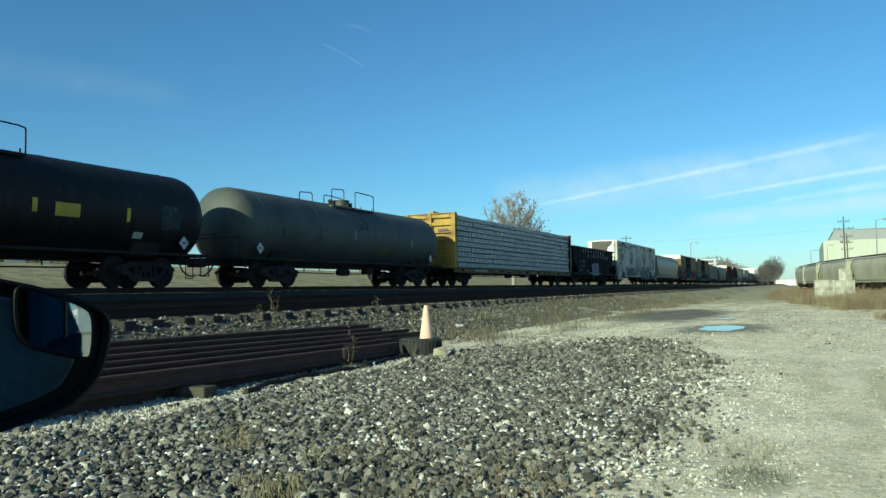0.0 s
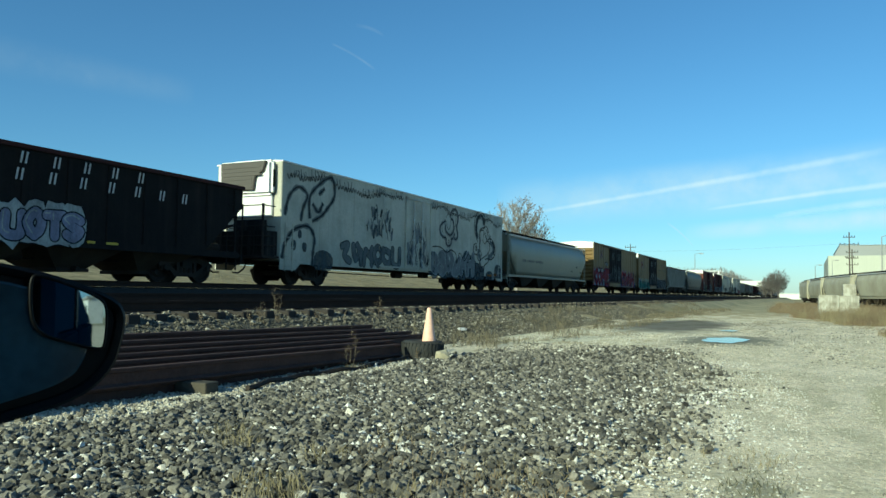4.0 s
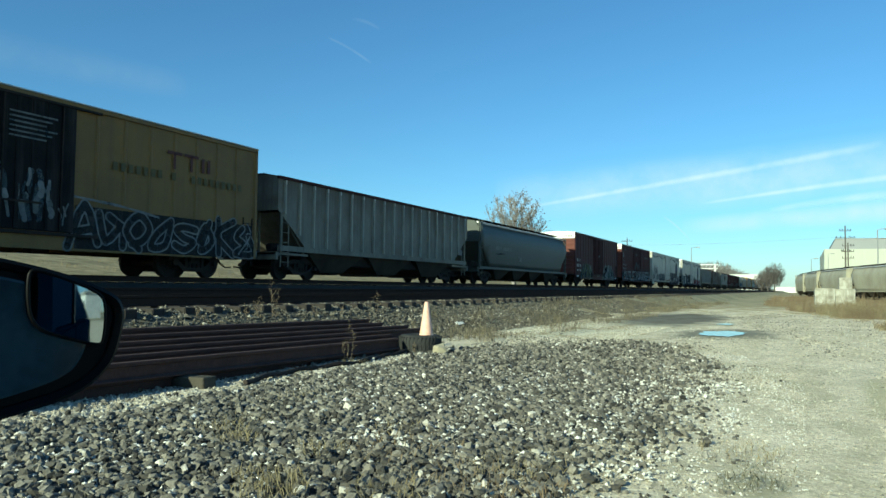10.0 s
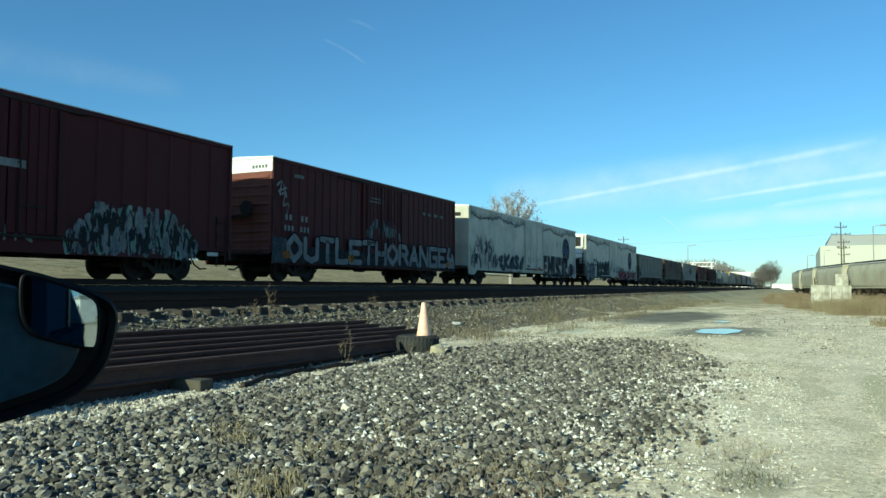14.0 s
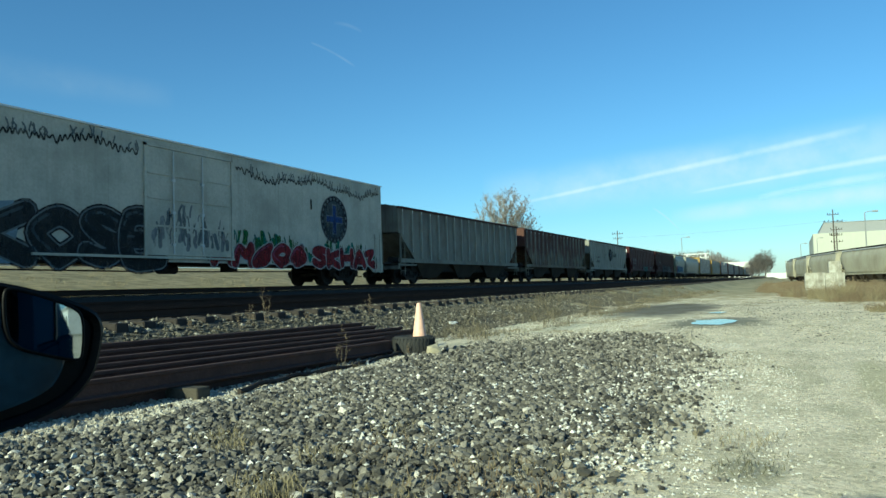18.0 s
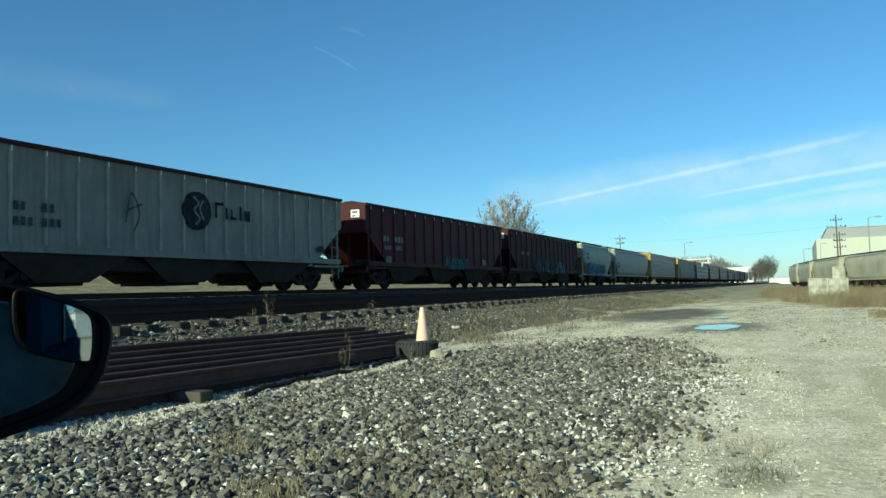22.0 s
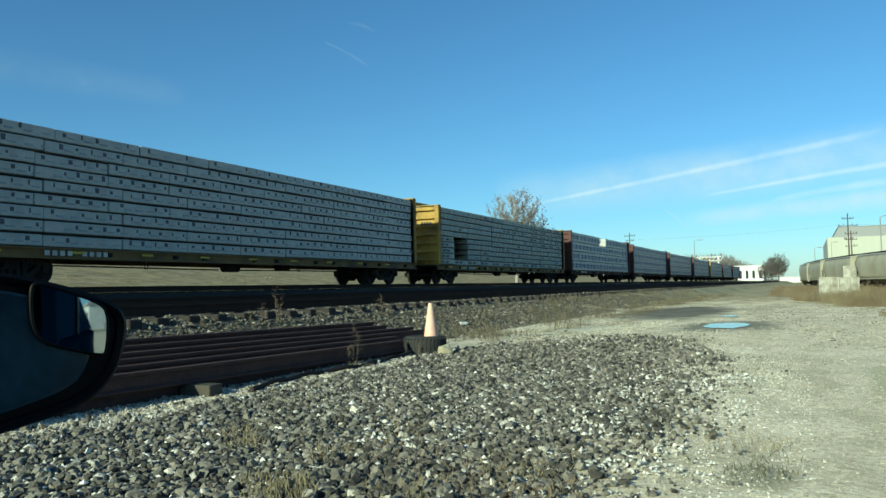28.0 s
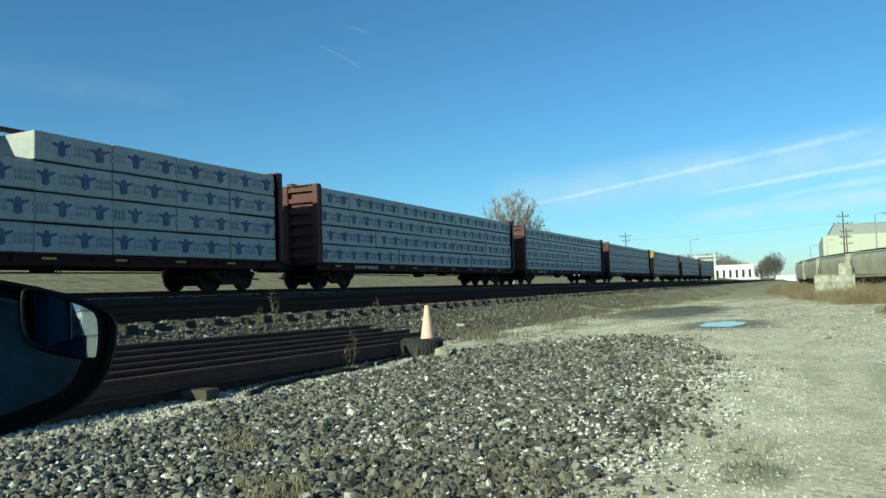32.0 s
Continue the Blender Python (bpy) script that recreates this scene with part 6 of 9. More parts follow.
for gap in (((19.36, 1.69), (19.69, 1.7), (19.64, 1.44), (19.44, 1.23), (19.89, 0.66), (19.65, 0.7), (19.35, 1.15)), ((20.55, 1.2), (20.75, 1.55), (20.98, 1.6), (21.02, 1.2), (20.85, 1.0), (20.6, 0.98))):
    bm = bmesh.new()
    flat_shape(bm, 1.578, gap)
    part("graffiti_gap", bm, SPRAY["smoke"], c, "pale opening inside the black letters")
drips(c, 1.5725, 20.7, 22.8, 0.7, 1.9, ("rust", "pink", "smoke"), 9, 84, "small orange and pink marks")
drips(c, 1.572, 0.3, 4.6, 0.95, 2.95, ("smoke", "grey", "slate"), 26, 81, "faded grey graffiti scrawl")
tag(c, 1.574, 4.8, 9.6, 0.8, 1.95, "bKeSg", "slate", "smoke", 82, "dark angular graffiti letters", weight=0.3, rim=0.05, soft=0)
squiggle(c, 1.632, [[(10.4, 1.6), (10.7, 1.95), (10.9, 1.55), (11.3, 1.9), (11.6, 1.6)], [(12.1, 1.65), (12.4, 1.95), (12.5, 1.6), (12.9, 1.9), (13.3, 1.7)]], 0.05, "dim", label="thin dark tag on the door")
bars(c, 1.63, [(9.95, 1.02, 3.8, 0.1), (10.2, 1.2, 0.5, 0.14), (12.6, 1.15, 0.6, 0.1)], SPRAY["rust"], "rust_stain", "rusty marks along the door's foot")
bars(c, 1.572, [(17.5, 3.05, 0.12, 0.35)], SPRAY["dim"], "plate")
roundel(c, 20.05, 2.8, 1.0, 1.567)

c = reefer_car(265.3, 288.4, "dirty white refrigerator car with a cooling unit and red graffiti", (9.0, 12.7), True)
icicles(c, 1.572, 0.2, 8.8, 4.25, 25)
icicles(c, 1.572, 13.0, 22.8, 4.25, 26)
tag(c, 1.573, 3.95, 9.7, 0.6, 2.42, "KOSE", "dim", "grey", 90, "dark swollen graffiti letters with a pale rim", weight=0.5, rim=0.05, outer="black", shine="slate", loose=0.12)
bm = bmesh.new()
flat_shape(bm, 1.5742, [(4.25, 0.68), (4.75, 0.68), (4.95, 1.5), (4.85, 2.25), (4.4, 2.2), (4.15, 1.6)])
part("graffiti_rim", bm, SPRAY["haze"], c, "pale blue flank of the first letter")
tag(c, 1.574, 0.05, 2.9, 0.62, 1.9, "bcKd", "grey", "slate", 91, "grey outlined graffiti letters", weight=0.3, rim=0.05, cloud="slate", shine="smoke")
tag(c, 1.574, 11.75, 17.1, 0.64, 1.68, "Aagce", "red", "white", 92, "red graffiti letters with white edges", weight=0.36, rim=0.045, shine="pink")
drips(c, 1.5735, 11.4, 17.4, 0.9, 1.95, ("teal", "green"), 34, 95, "faint green spray above the red letters")
tag(c, 1.574, 17.5, 22.5, 0.66, 1.6, "SKHAb", "red", "white", 93, "red graffiti letters with white edges", weight=0.3, rim=0.045)
drips(c, 1.5735, 17.3, 22.6, 0.9, 1.8, ("green", "teal"), 26, 96, "faint green spray above the red letters")
bars(c, 1.572, [(2.5 + 0.36 * k, 2.2, 0.22, 0.28) for k in range(4)] + [(2.5 + 0.25 * k, 1.82, 0.13, 0.2) for k in range(6)], SPRAY["slate"], "stencil")
bars(c, 1.58, [(0.1, 1.1, 0.7, 0.16)], SPRAY["orange"], "graffiti_band")
bars(c, 1.572, [(17.4, 3.05, 0.1, 0.4)], SPRAY["dim"], "plate")
drips(c, 1.605, 9.2, 12.5, 1.2, 2.6, ("smoke", "grey"), 18, 94, "stains and scratches on the door")
roundel(c, 19.1, 2.75, 0.98, 1.567)

ribbed_hopper(290.0, 307.5, RIB_GREY, "stained grey ribbed covered hopper with dark sloped bays", ribs=16)
ribbed_hopper(309.0, 326.4, RIB_RUST, "rust-streaked brown and grey ribbed covered hopper", ribs=17)
c = ribbed_hopper(327.9, 345.1, RIB_PALE, "pale grey ribbed covered hopper with a dark round emblem", ribs=17, plain=True)
bm = bmesh.new()
rod(bm, (1.53, 8.65, 2.6), (1.606, 8.65, 2.6), 0.62, 24)
part("emblem", tidy(bm), SPRAY["dim"], c)
squiggle(c, 1.608, [[(8.45, 3.05), (8.7, 2.85), (8.5, 2.6), (8.75, 2.35), (8.55, 2.15)], [(8.9, 2.95), (8.75, 2.65), (8.95, 2.3)]], 0.07, "smoke")
bars(c, 1.603, [(9.45, 2.42, 0.1, 0.5), (9.45, 2.86, 0.4, 0.1), (9.95, 2.42, 0.1, 0.4), (10.2, 2.42, 0.3, 0.1), (10.2, 2.42, 0.1, 0.36), (10.65, 2.42, 0.1, 0.5), (10.9, 2.42, 0.3, 0.36)], SPRAY["dim"], "stencil")
bars(c, 1.603, [(2.4 + 0.2 * k, 2.1, 0.11, 0.22) for k in range(6) if k not in (2, 3)] + [(2.4 + 0.2 * k, 1.72, 0.11, 0.22) for k in range(7) if k != 3] + [(15.3, 1.5, 0.4, 0.25)], SPRAY["slate"], "stencil")
squiggle(c, 1.604, [[(5.8, 2.0), (6.0, 2.9), (6.3, 2.3), (6.1, 1.8)], [(5.9, 2.4), (6.4, 2.6)]], 0.06, "slate")
c = ribbed_hopper(347.0, 364.3, MAROON, "dark maroon ribbed covered hopper with white stencil panels", ribs=15, top=3.9, plain=True)
bars(c, 1.603, [(1.5 + 0.3 * k, 2.2, 0.2, 0.26) for k in range(2)] + [(2.6 + 0.3 * k, 2.2, 0.2, 0.26) for k in range(3)] + [(1.6 + 0.22 * k, 1.82, 0.13, 0.2) for k in range(3)] + [(2.7 + 0.22 * k, 1.82, 0.13, 0.2) for k in range(3)] + [(1.7, 1.2, 0.5, 0.3), (13.5, 1.3, 0.6, 0.35)], SPRAY["smoke"], "stencil")
tag(c, 1.603, 9.0, 11.4, 0.98, 1.62, "cKSeb", "teal", "grey", 101, "dim teal graffiti tag with pale edges", weight=0.12, rim=0.03)
drips(c, 1.603, 8.0, 9.0, 1.0, 1.7, ("grey", "slate"), 8, 102, "faint runny paint")
c = ribbed_hopper(365.4, 383.0, RIB_DARK, "dark brown ribbed covered hopper with faded graffiti", ribs=15, top=3.9, plain=True)
bars(c, 1.603, [(2.4 + 0.28 * k, 2.2, 0.18, 0.24) for k in range(2)] + [(3.5 + 0.28 * k, 2.2, 0.18, 0.24) for k in range(2)], SPRAY["smoke"], "stencil")
drips(c, 1.604, 5.2, 9.0, 0.95, 1.95, ("slate", "grey", "dim", "slate"), 22, 111, "faded grey runny graffiti")
drips(c, 1.604, 9.2, 13.6, 0.9, 1.95, ("grey", "slate", "smoke", "dim"), 26, 112, "faded grey runny graffiti")
c = smooth_hopper(384.1, 396.2, RIB_GREEN, "pale green covered hopper with bright blue graffiti", top=4.02, bays=2)
_rng = random.Random(121)
for paint_name, y0, y1, count, wide in (("orange", 1.2, 1.8, 2, 0.5), ("purple", 1.6, 3.1, 4, 1.0), ("haze", 3.0, 8.9, 12, 0.9)):
    bm = bmesh.new()
    for k in range(count):
        y = y0 + (y1 - y0) * (k + 0.5) / count
        flat_shape(bm, 1.586 + k * 0.00005 + 0.0008 * (paint_name == "haze"), blob(y, 1.52, wide, 1.05, _rng, jitter=0.3))
    part("graffiti_cloud", bm, SPRAY[paint_name], c, kind="stuff")
tag(c, 1.588, 2.3, 5.9, 1.0, 2.05, "hSgKe", "cyan", "blue", 121, "cyan wild-style graffiti letters", weight=0.2, rim=0.05, shine="lilac", loose=0.35, lean=0.2, soft=0)
tag(c, 1.591, 5.4, 8.9, 0.98, 2.0, "bdASf", "cyan", "blue", 122, "cyan wild-style graffiti letters", weight=0.18, rim=0.05, shine="white", loose=0.35, lean=-0.15, soft=0)
squiggle(c, 1.598, [[(2.0, 1.1), (2.6, 2.1), (3.3, 1.3), (3.9, 2.0)], [(5.0, 1.2), (5.6, 2.0), (6.4, 1.2), (7.1, 1.9)], [(7.4, 1.1), (8.0, 1.8), (8.7, 1.4)]], 0.05, "black")
bars(c, 1.587, [(1.8 + 0.2 * k, 2.8, 0.11, 0.2) for k in range(5)] + [(1.8 + 0.2 * k, 2.42, 0.11, 0.2) for k in range(6)], SPRAY["slate"], "stencil")
squiggle(c, 1.589, [[(0.4, 3.1), (0.7, 2.8), (0.9, 3.2), (1.1, 2.7), (1.4, 3.0)], [(0.5, 2.5), (0.8, 2.2), (1.0, 2.5), (1.3, 2.1)]], 0.06, "green")
c = smooth_hopper(397.5, 417.6, RIB_STONE, "stone grey covered hopper with smooth rounded sides", top=4.02)
bars(c, 1.587, [(1.5 + 0.2 * k, 2.2, 0.11, 0.2) for k in range(5)] + [(1.5 + 0.2 * k, 1.85, 0.11, 0.2) for k in range(6)], SPRAY["slate"], "stencil")

beam_car(419.3, 442.1, YELLOW, "yellow centre-beam flat car stacked with white-wrapped lumber", 9, WRAP, "small", 22, top=4.18)
beam_car(444.6, 467.2, YELLOW, "yellow centre-beam flat car with weathered torn lumber packs", 10, OLD_WRAP, "old", 23, top=4.12, gap={(1, 1), (1, 2), (1, 3), (1, 4)})
beam_car(469.2, 491.4, RED_BROWN, "red-brown centre-beam flat car with large white lumber packs", 4, WRAP, "large", 24, top=4.25, gap={(4, 3)})
beam_car(493.6, 516.0, RED_BROWN, "red-brown centre-beam flat car with large white lumber packs", 4, WRAP, "large", 25, top=4.15)
beam_car(518.2, 540.8, RED_BROWN, "red-brown centre-beam flat car with large white lumber packs", 4, WRAP, "large", 26)
beam_car(543.2, 565.6, RED_BROWN, "red-brown centre-beam flat car with large white lumber packs", 4, WRAP, "large", 27, top=3.98)
beam_car(568.0, 590.4, YELLOW, "yellow centre-beam flat car with large white lumber packs", 4, WRAP, "large", 28, top=3.98)
beam_car(592.8, 615.2, RED_BROWN, "red-brown centre-beam flat car with large white lumber packs", 4, WRAP, "large", 29, top=3.98)
beam_car(617.6, 640.0, RED_BROWN, "last red-brown centre-beam car of the train, with lumber", 4, WRAP, "large", 30, top=3.98)

# ---- yard: rails in store, cone, tyre and blocks ----
OLD_RAIL = surface("stored_rusty_rail", (0.085, 0.044, 0.034), 0.85, worn=(0.028, 0.016, 0.014), scale=2.5, grain=30, bump=0.3)
RUBBER = surface("old_tyre_rubber", (0.03, 0.031, 0.03), 0.85, worn=(0.06, 0.058, 0.05), scale=8, grain=60, bump=0.4)
CONE_ORANGE = surface("sun_bleached_orange_plastic", (0.84, 0.50, 0.36), 0.5, worn=(0.82, 0.62, 0.5), amount=0.7, scale=5)
TIMBER = surface("weathered_timber_block", (0.085, 0.075, 0.055), 0.9, worn=(0.04, 0.036, 0.028), scale=4, bump=0.5)
STONE = surface("pale_yellow_stone", (0.45, 0.405, 0.28), 0.9, worn=(0.22, 0.2, 0.14), scale=6)
WEED = surface("dry_weed_stem", (0.2, 0.155, 0.1), 0.9)
GRASS = surface("dry_tan_grass", (0.25, 0.215, 0.125), 0.9, worn=(0.17, 0.14, 0.08), scale=0.8)
GRASS_RED = surface("dry_brown_grass", (0.175, 0.13, 0.078), 0.9, worn=(0.30, 0.255, 0.16), scale=0.3)
FIELD_GRASS = surface("dry_field_grass", (0.29, 0.245, 0.145), 0.9, worn=(0.2, 0.17, 0.1), scale=0.4)
WEED_GREY = surface("thin_grey_weed", (0.15, 0.13, 0.085), 0.9)
WEED_DARK = surface("dark_olive_weed", (0.1, 0.095, 0.055), 0.9)
BARK = surface("grey_bark", (0.3, 0.28, 0.255), 0.9)
LEAF = surface("dry_brown_leaf", (0.14, 0.085, 0.04), 0.85)


def rail_piece(x, z, y0, y1, tilt, roll):
    ob = tagged(new("stored_rail"), "rusty second-hand steel rail in a low stack", "rail", "stacked rails")
    ob.matrix_basis = pose(x, 0, z, tilt, roll, 0)
    for name, half in (("foot", ((0.07, 0.0), (0.07, 0.012), (0.012, 0.03))), ("web", ((0.012, 0.03), (0.01, 0.125))), ("head", ((0.01, 0.125), (0.035, 0.135), (0.037, 0.162), (0.031, 0.17)))):
        bm = bmesh.new()
        prism(bm, list(half) + [(-a, b) for a, b in reversed(half)], y0, y1)
        part(name, tidy(bm), OLD_RAIL, ob)
    return ob


_rng = random.Random(8)
for i, (x, top, far_end) in enumerate(((-5.68, 0.335, 10.05), (-5.90, 0.38, 10.25), (-6.11, 0.425, 11.75), (-6.32, 0.47, 11.6), (-6.56, 0.52, 11.1), (-6.83, 0.575, 11.1))):
    for layer in range(2 if top < 0.4 else 3):
        z = top - 0.17 * (layer + 1) + 0.045
        rail_piece(x + (-0.03 if layer else 0.02) + _rng.uniform(-0.01, 0.01), z, 1.2 + _rng.uniform(0, 0.8), far_end + _rng.uniform(-0.15, 0.1) * min(layer, 1), -0.75, 0 if layer else _rng.uniform(-3, 3))


def yard_block(name, x0, x1, y0, y1, z0, z1, material, label, category, turn=0.0):
    bm = bmesh.new()
    box(bm, -(x1 - x0) / 2, (x1 - x0) / 2, -(y1 - y0) / 2, (y1 - y0) / 2, 0, z1 - z0)
    bmesh.ops.subdivide_edges(bm, edges=bm.edges[:], cuts=2, use_grid_fill=True)
    for v in bm.verts:
        v.co += Vector((noise.noise(v.co * 3 + Vector((x0, y0, 0))), noise.noise(v.co * 3 + Vector((9, y0, 2))), 0)) * min(0.02, (z1 - z0) * 0.06)
    ob = part(name, bevelled(bm, min(0.015, (z1 - z0) * 0.06)), material)
    ob.matrix_basis = pose((x0 + x1) / 2, (y0 + y1) / 2, z0, 0, 0, turn)
    return tagged(ob, label, category)


yard_block("timber_block", -6.4, -5.32, 5.56, 5.76, -0.02, 0.125, TIMBER, "weathered timber block under the stacked rails", "block", 3)
yard_block("timber_block", -6.9, -5.6, 8.9, 9.1, -0.02, 0.05, TIMBER, "weathered timber block under the stacked rails", "block", -4)
yard_block("timber_block", -6.5, -5.5, 2.6, 2.85, -0.02, 0.14, TIMBER, "weathered timber block under the stacked rails", "block", 2)


# Dark strand added in place of the shadow line below the stacked rails.
bm = bmesh.new()
line = [Vector((a, b, 0.06 + 0.012 * math.sin(9 * b))) for a, b in eased([(-5.1, 5.95), (-5.27, 6.65), (-5.3, 7.5), (-5.22, 8.2), (-5.36, 9.2), (-5.47, 10.05)], 6)]
loft(bm, [[p + Vector((0.028 * math.cos(k * 1.047), 0, 0.028 * math.sin(k * 1.047))) for k in range(6)] for p in line])
tagged(part("cable", tidy(bm), STEEL_DARK), "dark strand added as the shadow line along the stacked rails", "cable")


def make_tyre(x, y):
    tyre = tagged(new("tyre"), "worn black truck tyre lying flat on gravel", "tyre")
    tyre.matrix_basis = pose(x, y, 0.0, 0, 0, 20)
    prof = ((0.17, 0.03), (0.24, 0.0), (0.3, 0.01), (0.335, 0.05), (0.335, 0.23), (0.3, 0.28), (0.24, 0.29), (0.17, 0.26), (0.19, 0.14))
    bm = bmesh.new()
    n = 40
    loft(bm, [[(r * math.cos(2 * math.pi * i / n), r * math.sin(2 * math.pi * i / n), z) for r, z in prof] for i in range(n)] + [[(r, 0, z) for r, z in prof]], caps=False)
    bmesh.ops.remove_doubles(bm, verts=bm.verts, dist=1e-5)
    part("carcass", tidy(bm), RUBBER, tyre, smooth=True)
    bm = bmesh.new()
    slab(bm, ((-0.024, 0.03), (0.002, 0.1), (-0.008, 0.18), (0.012, 0.262), (0.04, 0.262), (0.022, 0.18), (0.034, 0.1), (0.008, 0.03)), 0.325, 0.341)
    me = bpy.data.meshes.new("tread_block")
    tidy(bm).to_mesh(me)
    bm.free()
    me.materials.append(RUBBER)
    for i in range(34):
        shared("tread_block", me, tyre, pose(0, 0, 0, 0, 0, i * 360 / 34))


make_tyre(-5.48, 10.5)


def make_cone(x, y):
    cone = tagged(new("traffic_cone"), "sun-bleached orange traffic cone standing in an old tyre", "traffic cone")
    cone.matrix_basis = pose(x, y, 0.02)
    bm = bmesh.new()
    n = 28
    prof = ((0.145, 0.03), (0.14, 0.05), (0.033, 0.775), (0.022, 0.785), (0.012, 0.785))
    loft(bm, [[(r * math.cos(2 * math.pi * i / n), r * math.sin(2 * math.pi * i / n), z) for i in range(n)] for r, z in prof])
    part("body", tidy(bm), CONE_ORANGE, cone, smooth=True)
    bm = bmesh.new()
    box(bm, -0.155, 0.155, -0.155, 0.155, 0, 0.03)
    part("foot", bevelled(bm, 0.012), RUBBER, cone)


make_cone(-5.4, 10.55)


def rock(name, x, y, z, size, material, label, category, seed, squash=0.7):
    rng = random.Random(seed)
    bm = bmesh.new()
    bmesh.ops.create_icosphere(bm, subdivisions=2, radius=size)
    for v in bm.verts:
        v.co = Vector([math.copysign(abs(c / size) ** 0.5, c) * size * 0.8 for c in v.co])
        v.co *= 1 + 0.45 * noise.noise(v.co / size * 1.3 + Vector((seed, 0, 0)))
        v.co.z *= squash
    ob = part(name, bm, material)
    ob.matrix_basis = pose(x, y, z + size * squash * 0.6, rng.uniform(-15, 15), rng.uniform(-15, 15), rng.uniform(0, 360))
    return tagged(ob, label, category)


rock("rock", -4.98, 10.2, 0, 0.125, STONE, "pale yellowish rock beside the tyre", "rock", 4, 0.95)
rock("litter", -7.25, 15.8, ground_height(-7.25), 0.13, CLEAN_WHITE, "crumpled white litter on the verge", "litter", 9, 0.35)


def make_puddle(cx, cy, rx, ry):
    bm = bmesh.new()
    n = 90
    ring = []
    for i in range(n):
        a = 2 * math.pi * i / n
        k = 1 + 0.3 * noise.noise((math.cos(a) * 1.6, math.sin(a) * 1.6, 3.3)) + 0.16 * noise.noise((math.cos(a) * 5, math.sin(a) * 5, cx))
        ring.append(bm.verts.new((cx + rx * k * math.cos(a), cy + ry * k * math.sin(a), 0.0)))
    bm.faces.new(ring)
    m, t, p = nodes_of("still_water")
    p.inputs["Base Color"].default_value = (0.16, 0.155, 0.125, 1)
    p.inputs["Roughness"].default_value = 0.05
    p.inputs["Specular IOR Level"].default_value = 0.28
    ob = part("puddle", bm, m)
    ob.location.z = max(bumps(cx + 1.3 * rx * a, cy + 1.3 * ry * b) for a in (-1, 0, 1) for b in (-1, 0, 1)) + 0.006
    tagged(ob, "shallow rain puddle that mirrors the sky", "puddle", kind="structure")


make_puddle(-1.78, 18.95, 0.52, 1.15)
make_puddle(-2.15, 24.2, 0.26, 0.5)


# ---- plants ----
def blade_mesh(name, rows, material):
    """Many thin tapered blades: foot, lean and width of each."""
    rows = np.array(rows)
    n = len(rows)
    foot, tip, wide = rows[:, :3], rows[:, 3:6], rows[:, 6:7]
    d = tip - foot
    across = np.stack([-d[:, 1], d[:, 0], np.zeros(n)], 1)
    turn = np.random.RandomState(3).rand(n) * 6.28
    across = np.stack([np.cos(turn), np.sin(turn), np.zeros(n)], 1) * wide
    midp = foot + d * np.array([0.42, 0.42, 0.55])
    v = np.concatenate([foot - across, foot + across, midp + across * 0.8, midp - across * 0.8, tip], 1).reshape(-1, 3)
    base = np.arange(n)[:, None] * 5
    quads, tris = base + np.array([0, 1, 2, 3]), base + np.array([3, 2, 4])
    me = bpy.data.meshes.new(name)
    me.vertices.add(n * 5)
    me.vertices.foreach_set("co", v.ravel())
    loops = np.concatenate([quads, tris], 1).ravel()
    me.loops.add(len(loops))
    me.loops.foreach_set("vertex_index", loops)
    me.polygons.add(n * 2)
    starts = (np.arange(n)[:, None] * 7 + np.array([0, 4])).ravel()
    me.polygons.foreach_set("loop_start", starts)
    me.update(calc_edges=True)
    me.materials.append(material)
    return me


def tuft_rows(rng, x, y, z, r, count, height, wide, lean=0.35):
    out = []
    for _ in range(count):
        a, q = rng.uniform(0, 6.28), r * math.sqrt(rng.random())
        h, l, b = height * rng.uniform(0.5, 1.1), lean * rng.random(), rng.uniform(0, 6.28)
        fx, fy = x + q * math.cos(a), y + q * math.sin(a)
        out.append((fx, fy, z, fx + h * l * math.cos(b), fy + h * l * math.sin(b), z + h, wide * rng.uniform(0.6, 1.3)))
    return out


def make_weed(x, y, z, height, seed, label="tall dry brown weed on the ballast"):
    rng = random.Random(seed)
    weed = tagged(new("dry_weed"), label, "weed", "dry weeds")
    weed.matrix_basis = pose(x, y, z - 0.02)
    for s in range(rng.randrange(2, 4)):
        bm = bmesh.new()
        p = Vector((rng.uniform(-0.04, 0.04), rng.uniform(-0.04, 0.04), 0))
        lean = Vector((rng.uniform(-0.2, 0.2), rng.uniform(-0.2, 0.2), 1))
        for k in range(7):
            q = p + lean * height / 7 * rng.uniform(0.8, 1.1) * (1 if s == 0 else 0.75) + Vector((rng.uniform(-0.02, 0.02), rng.uniform(-0.02, 0.02), 0))
            rod(bm, p, q, 0.0038 * (1 - k / 9), 4)
            if k > 1:
                for _ in range(2):
                    side = Vector((rng.uniform(-1, 1), rng.uniform(-1, 1), rng.uniform(0.4, 1.2))) * height * 0.12
                    rod(bm, q, q + side * 1.25, 0.0016, 3)
                    for _ in range(2):
                        e = q + side * rng.uniform(0.5, 1.0)
                        rod(bm, e, e + Vector((rng.uniform(-1, 1), rng.uniform(-1, 1), rng.uniform(-0.3, 1))) * 0.028, 0.0016, 3, 0.0008)
            p = q
        part("stem", bm, WEED, weed, kind="stuff")
    part("foot_leaves", bmesh.new(), WEED, weed).data = blade_mesh("foot_leaves", tuft_rows(rng, 0, 0, 0, 0.08, 12, height * 0.25, 0.003, 0.9), WEED)


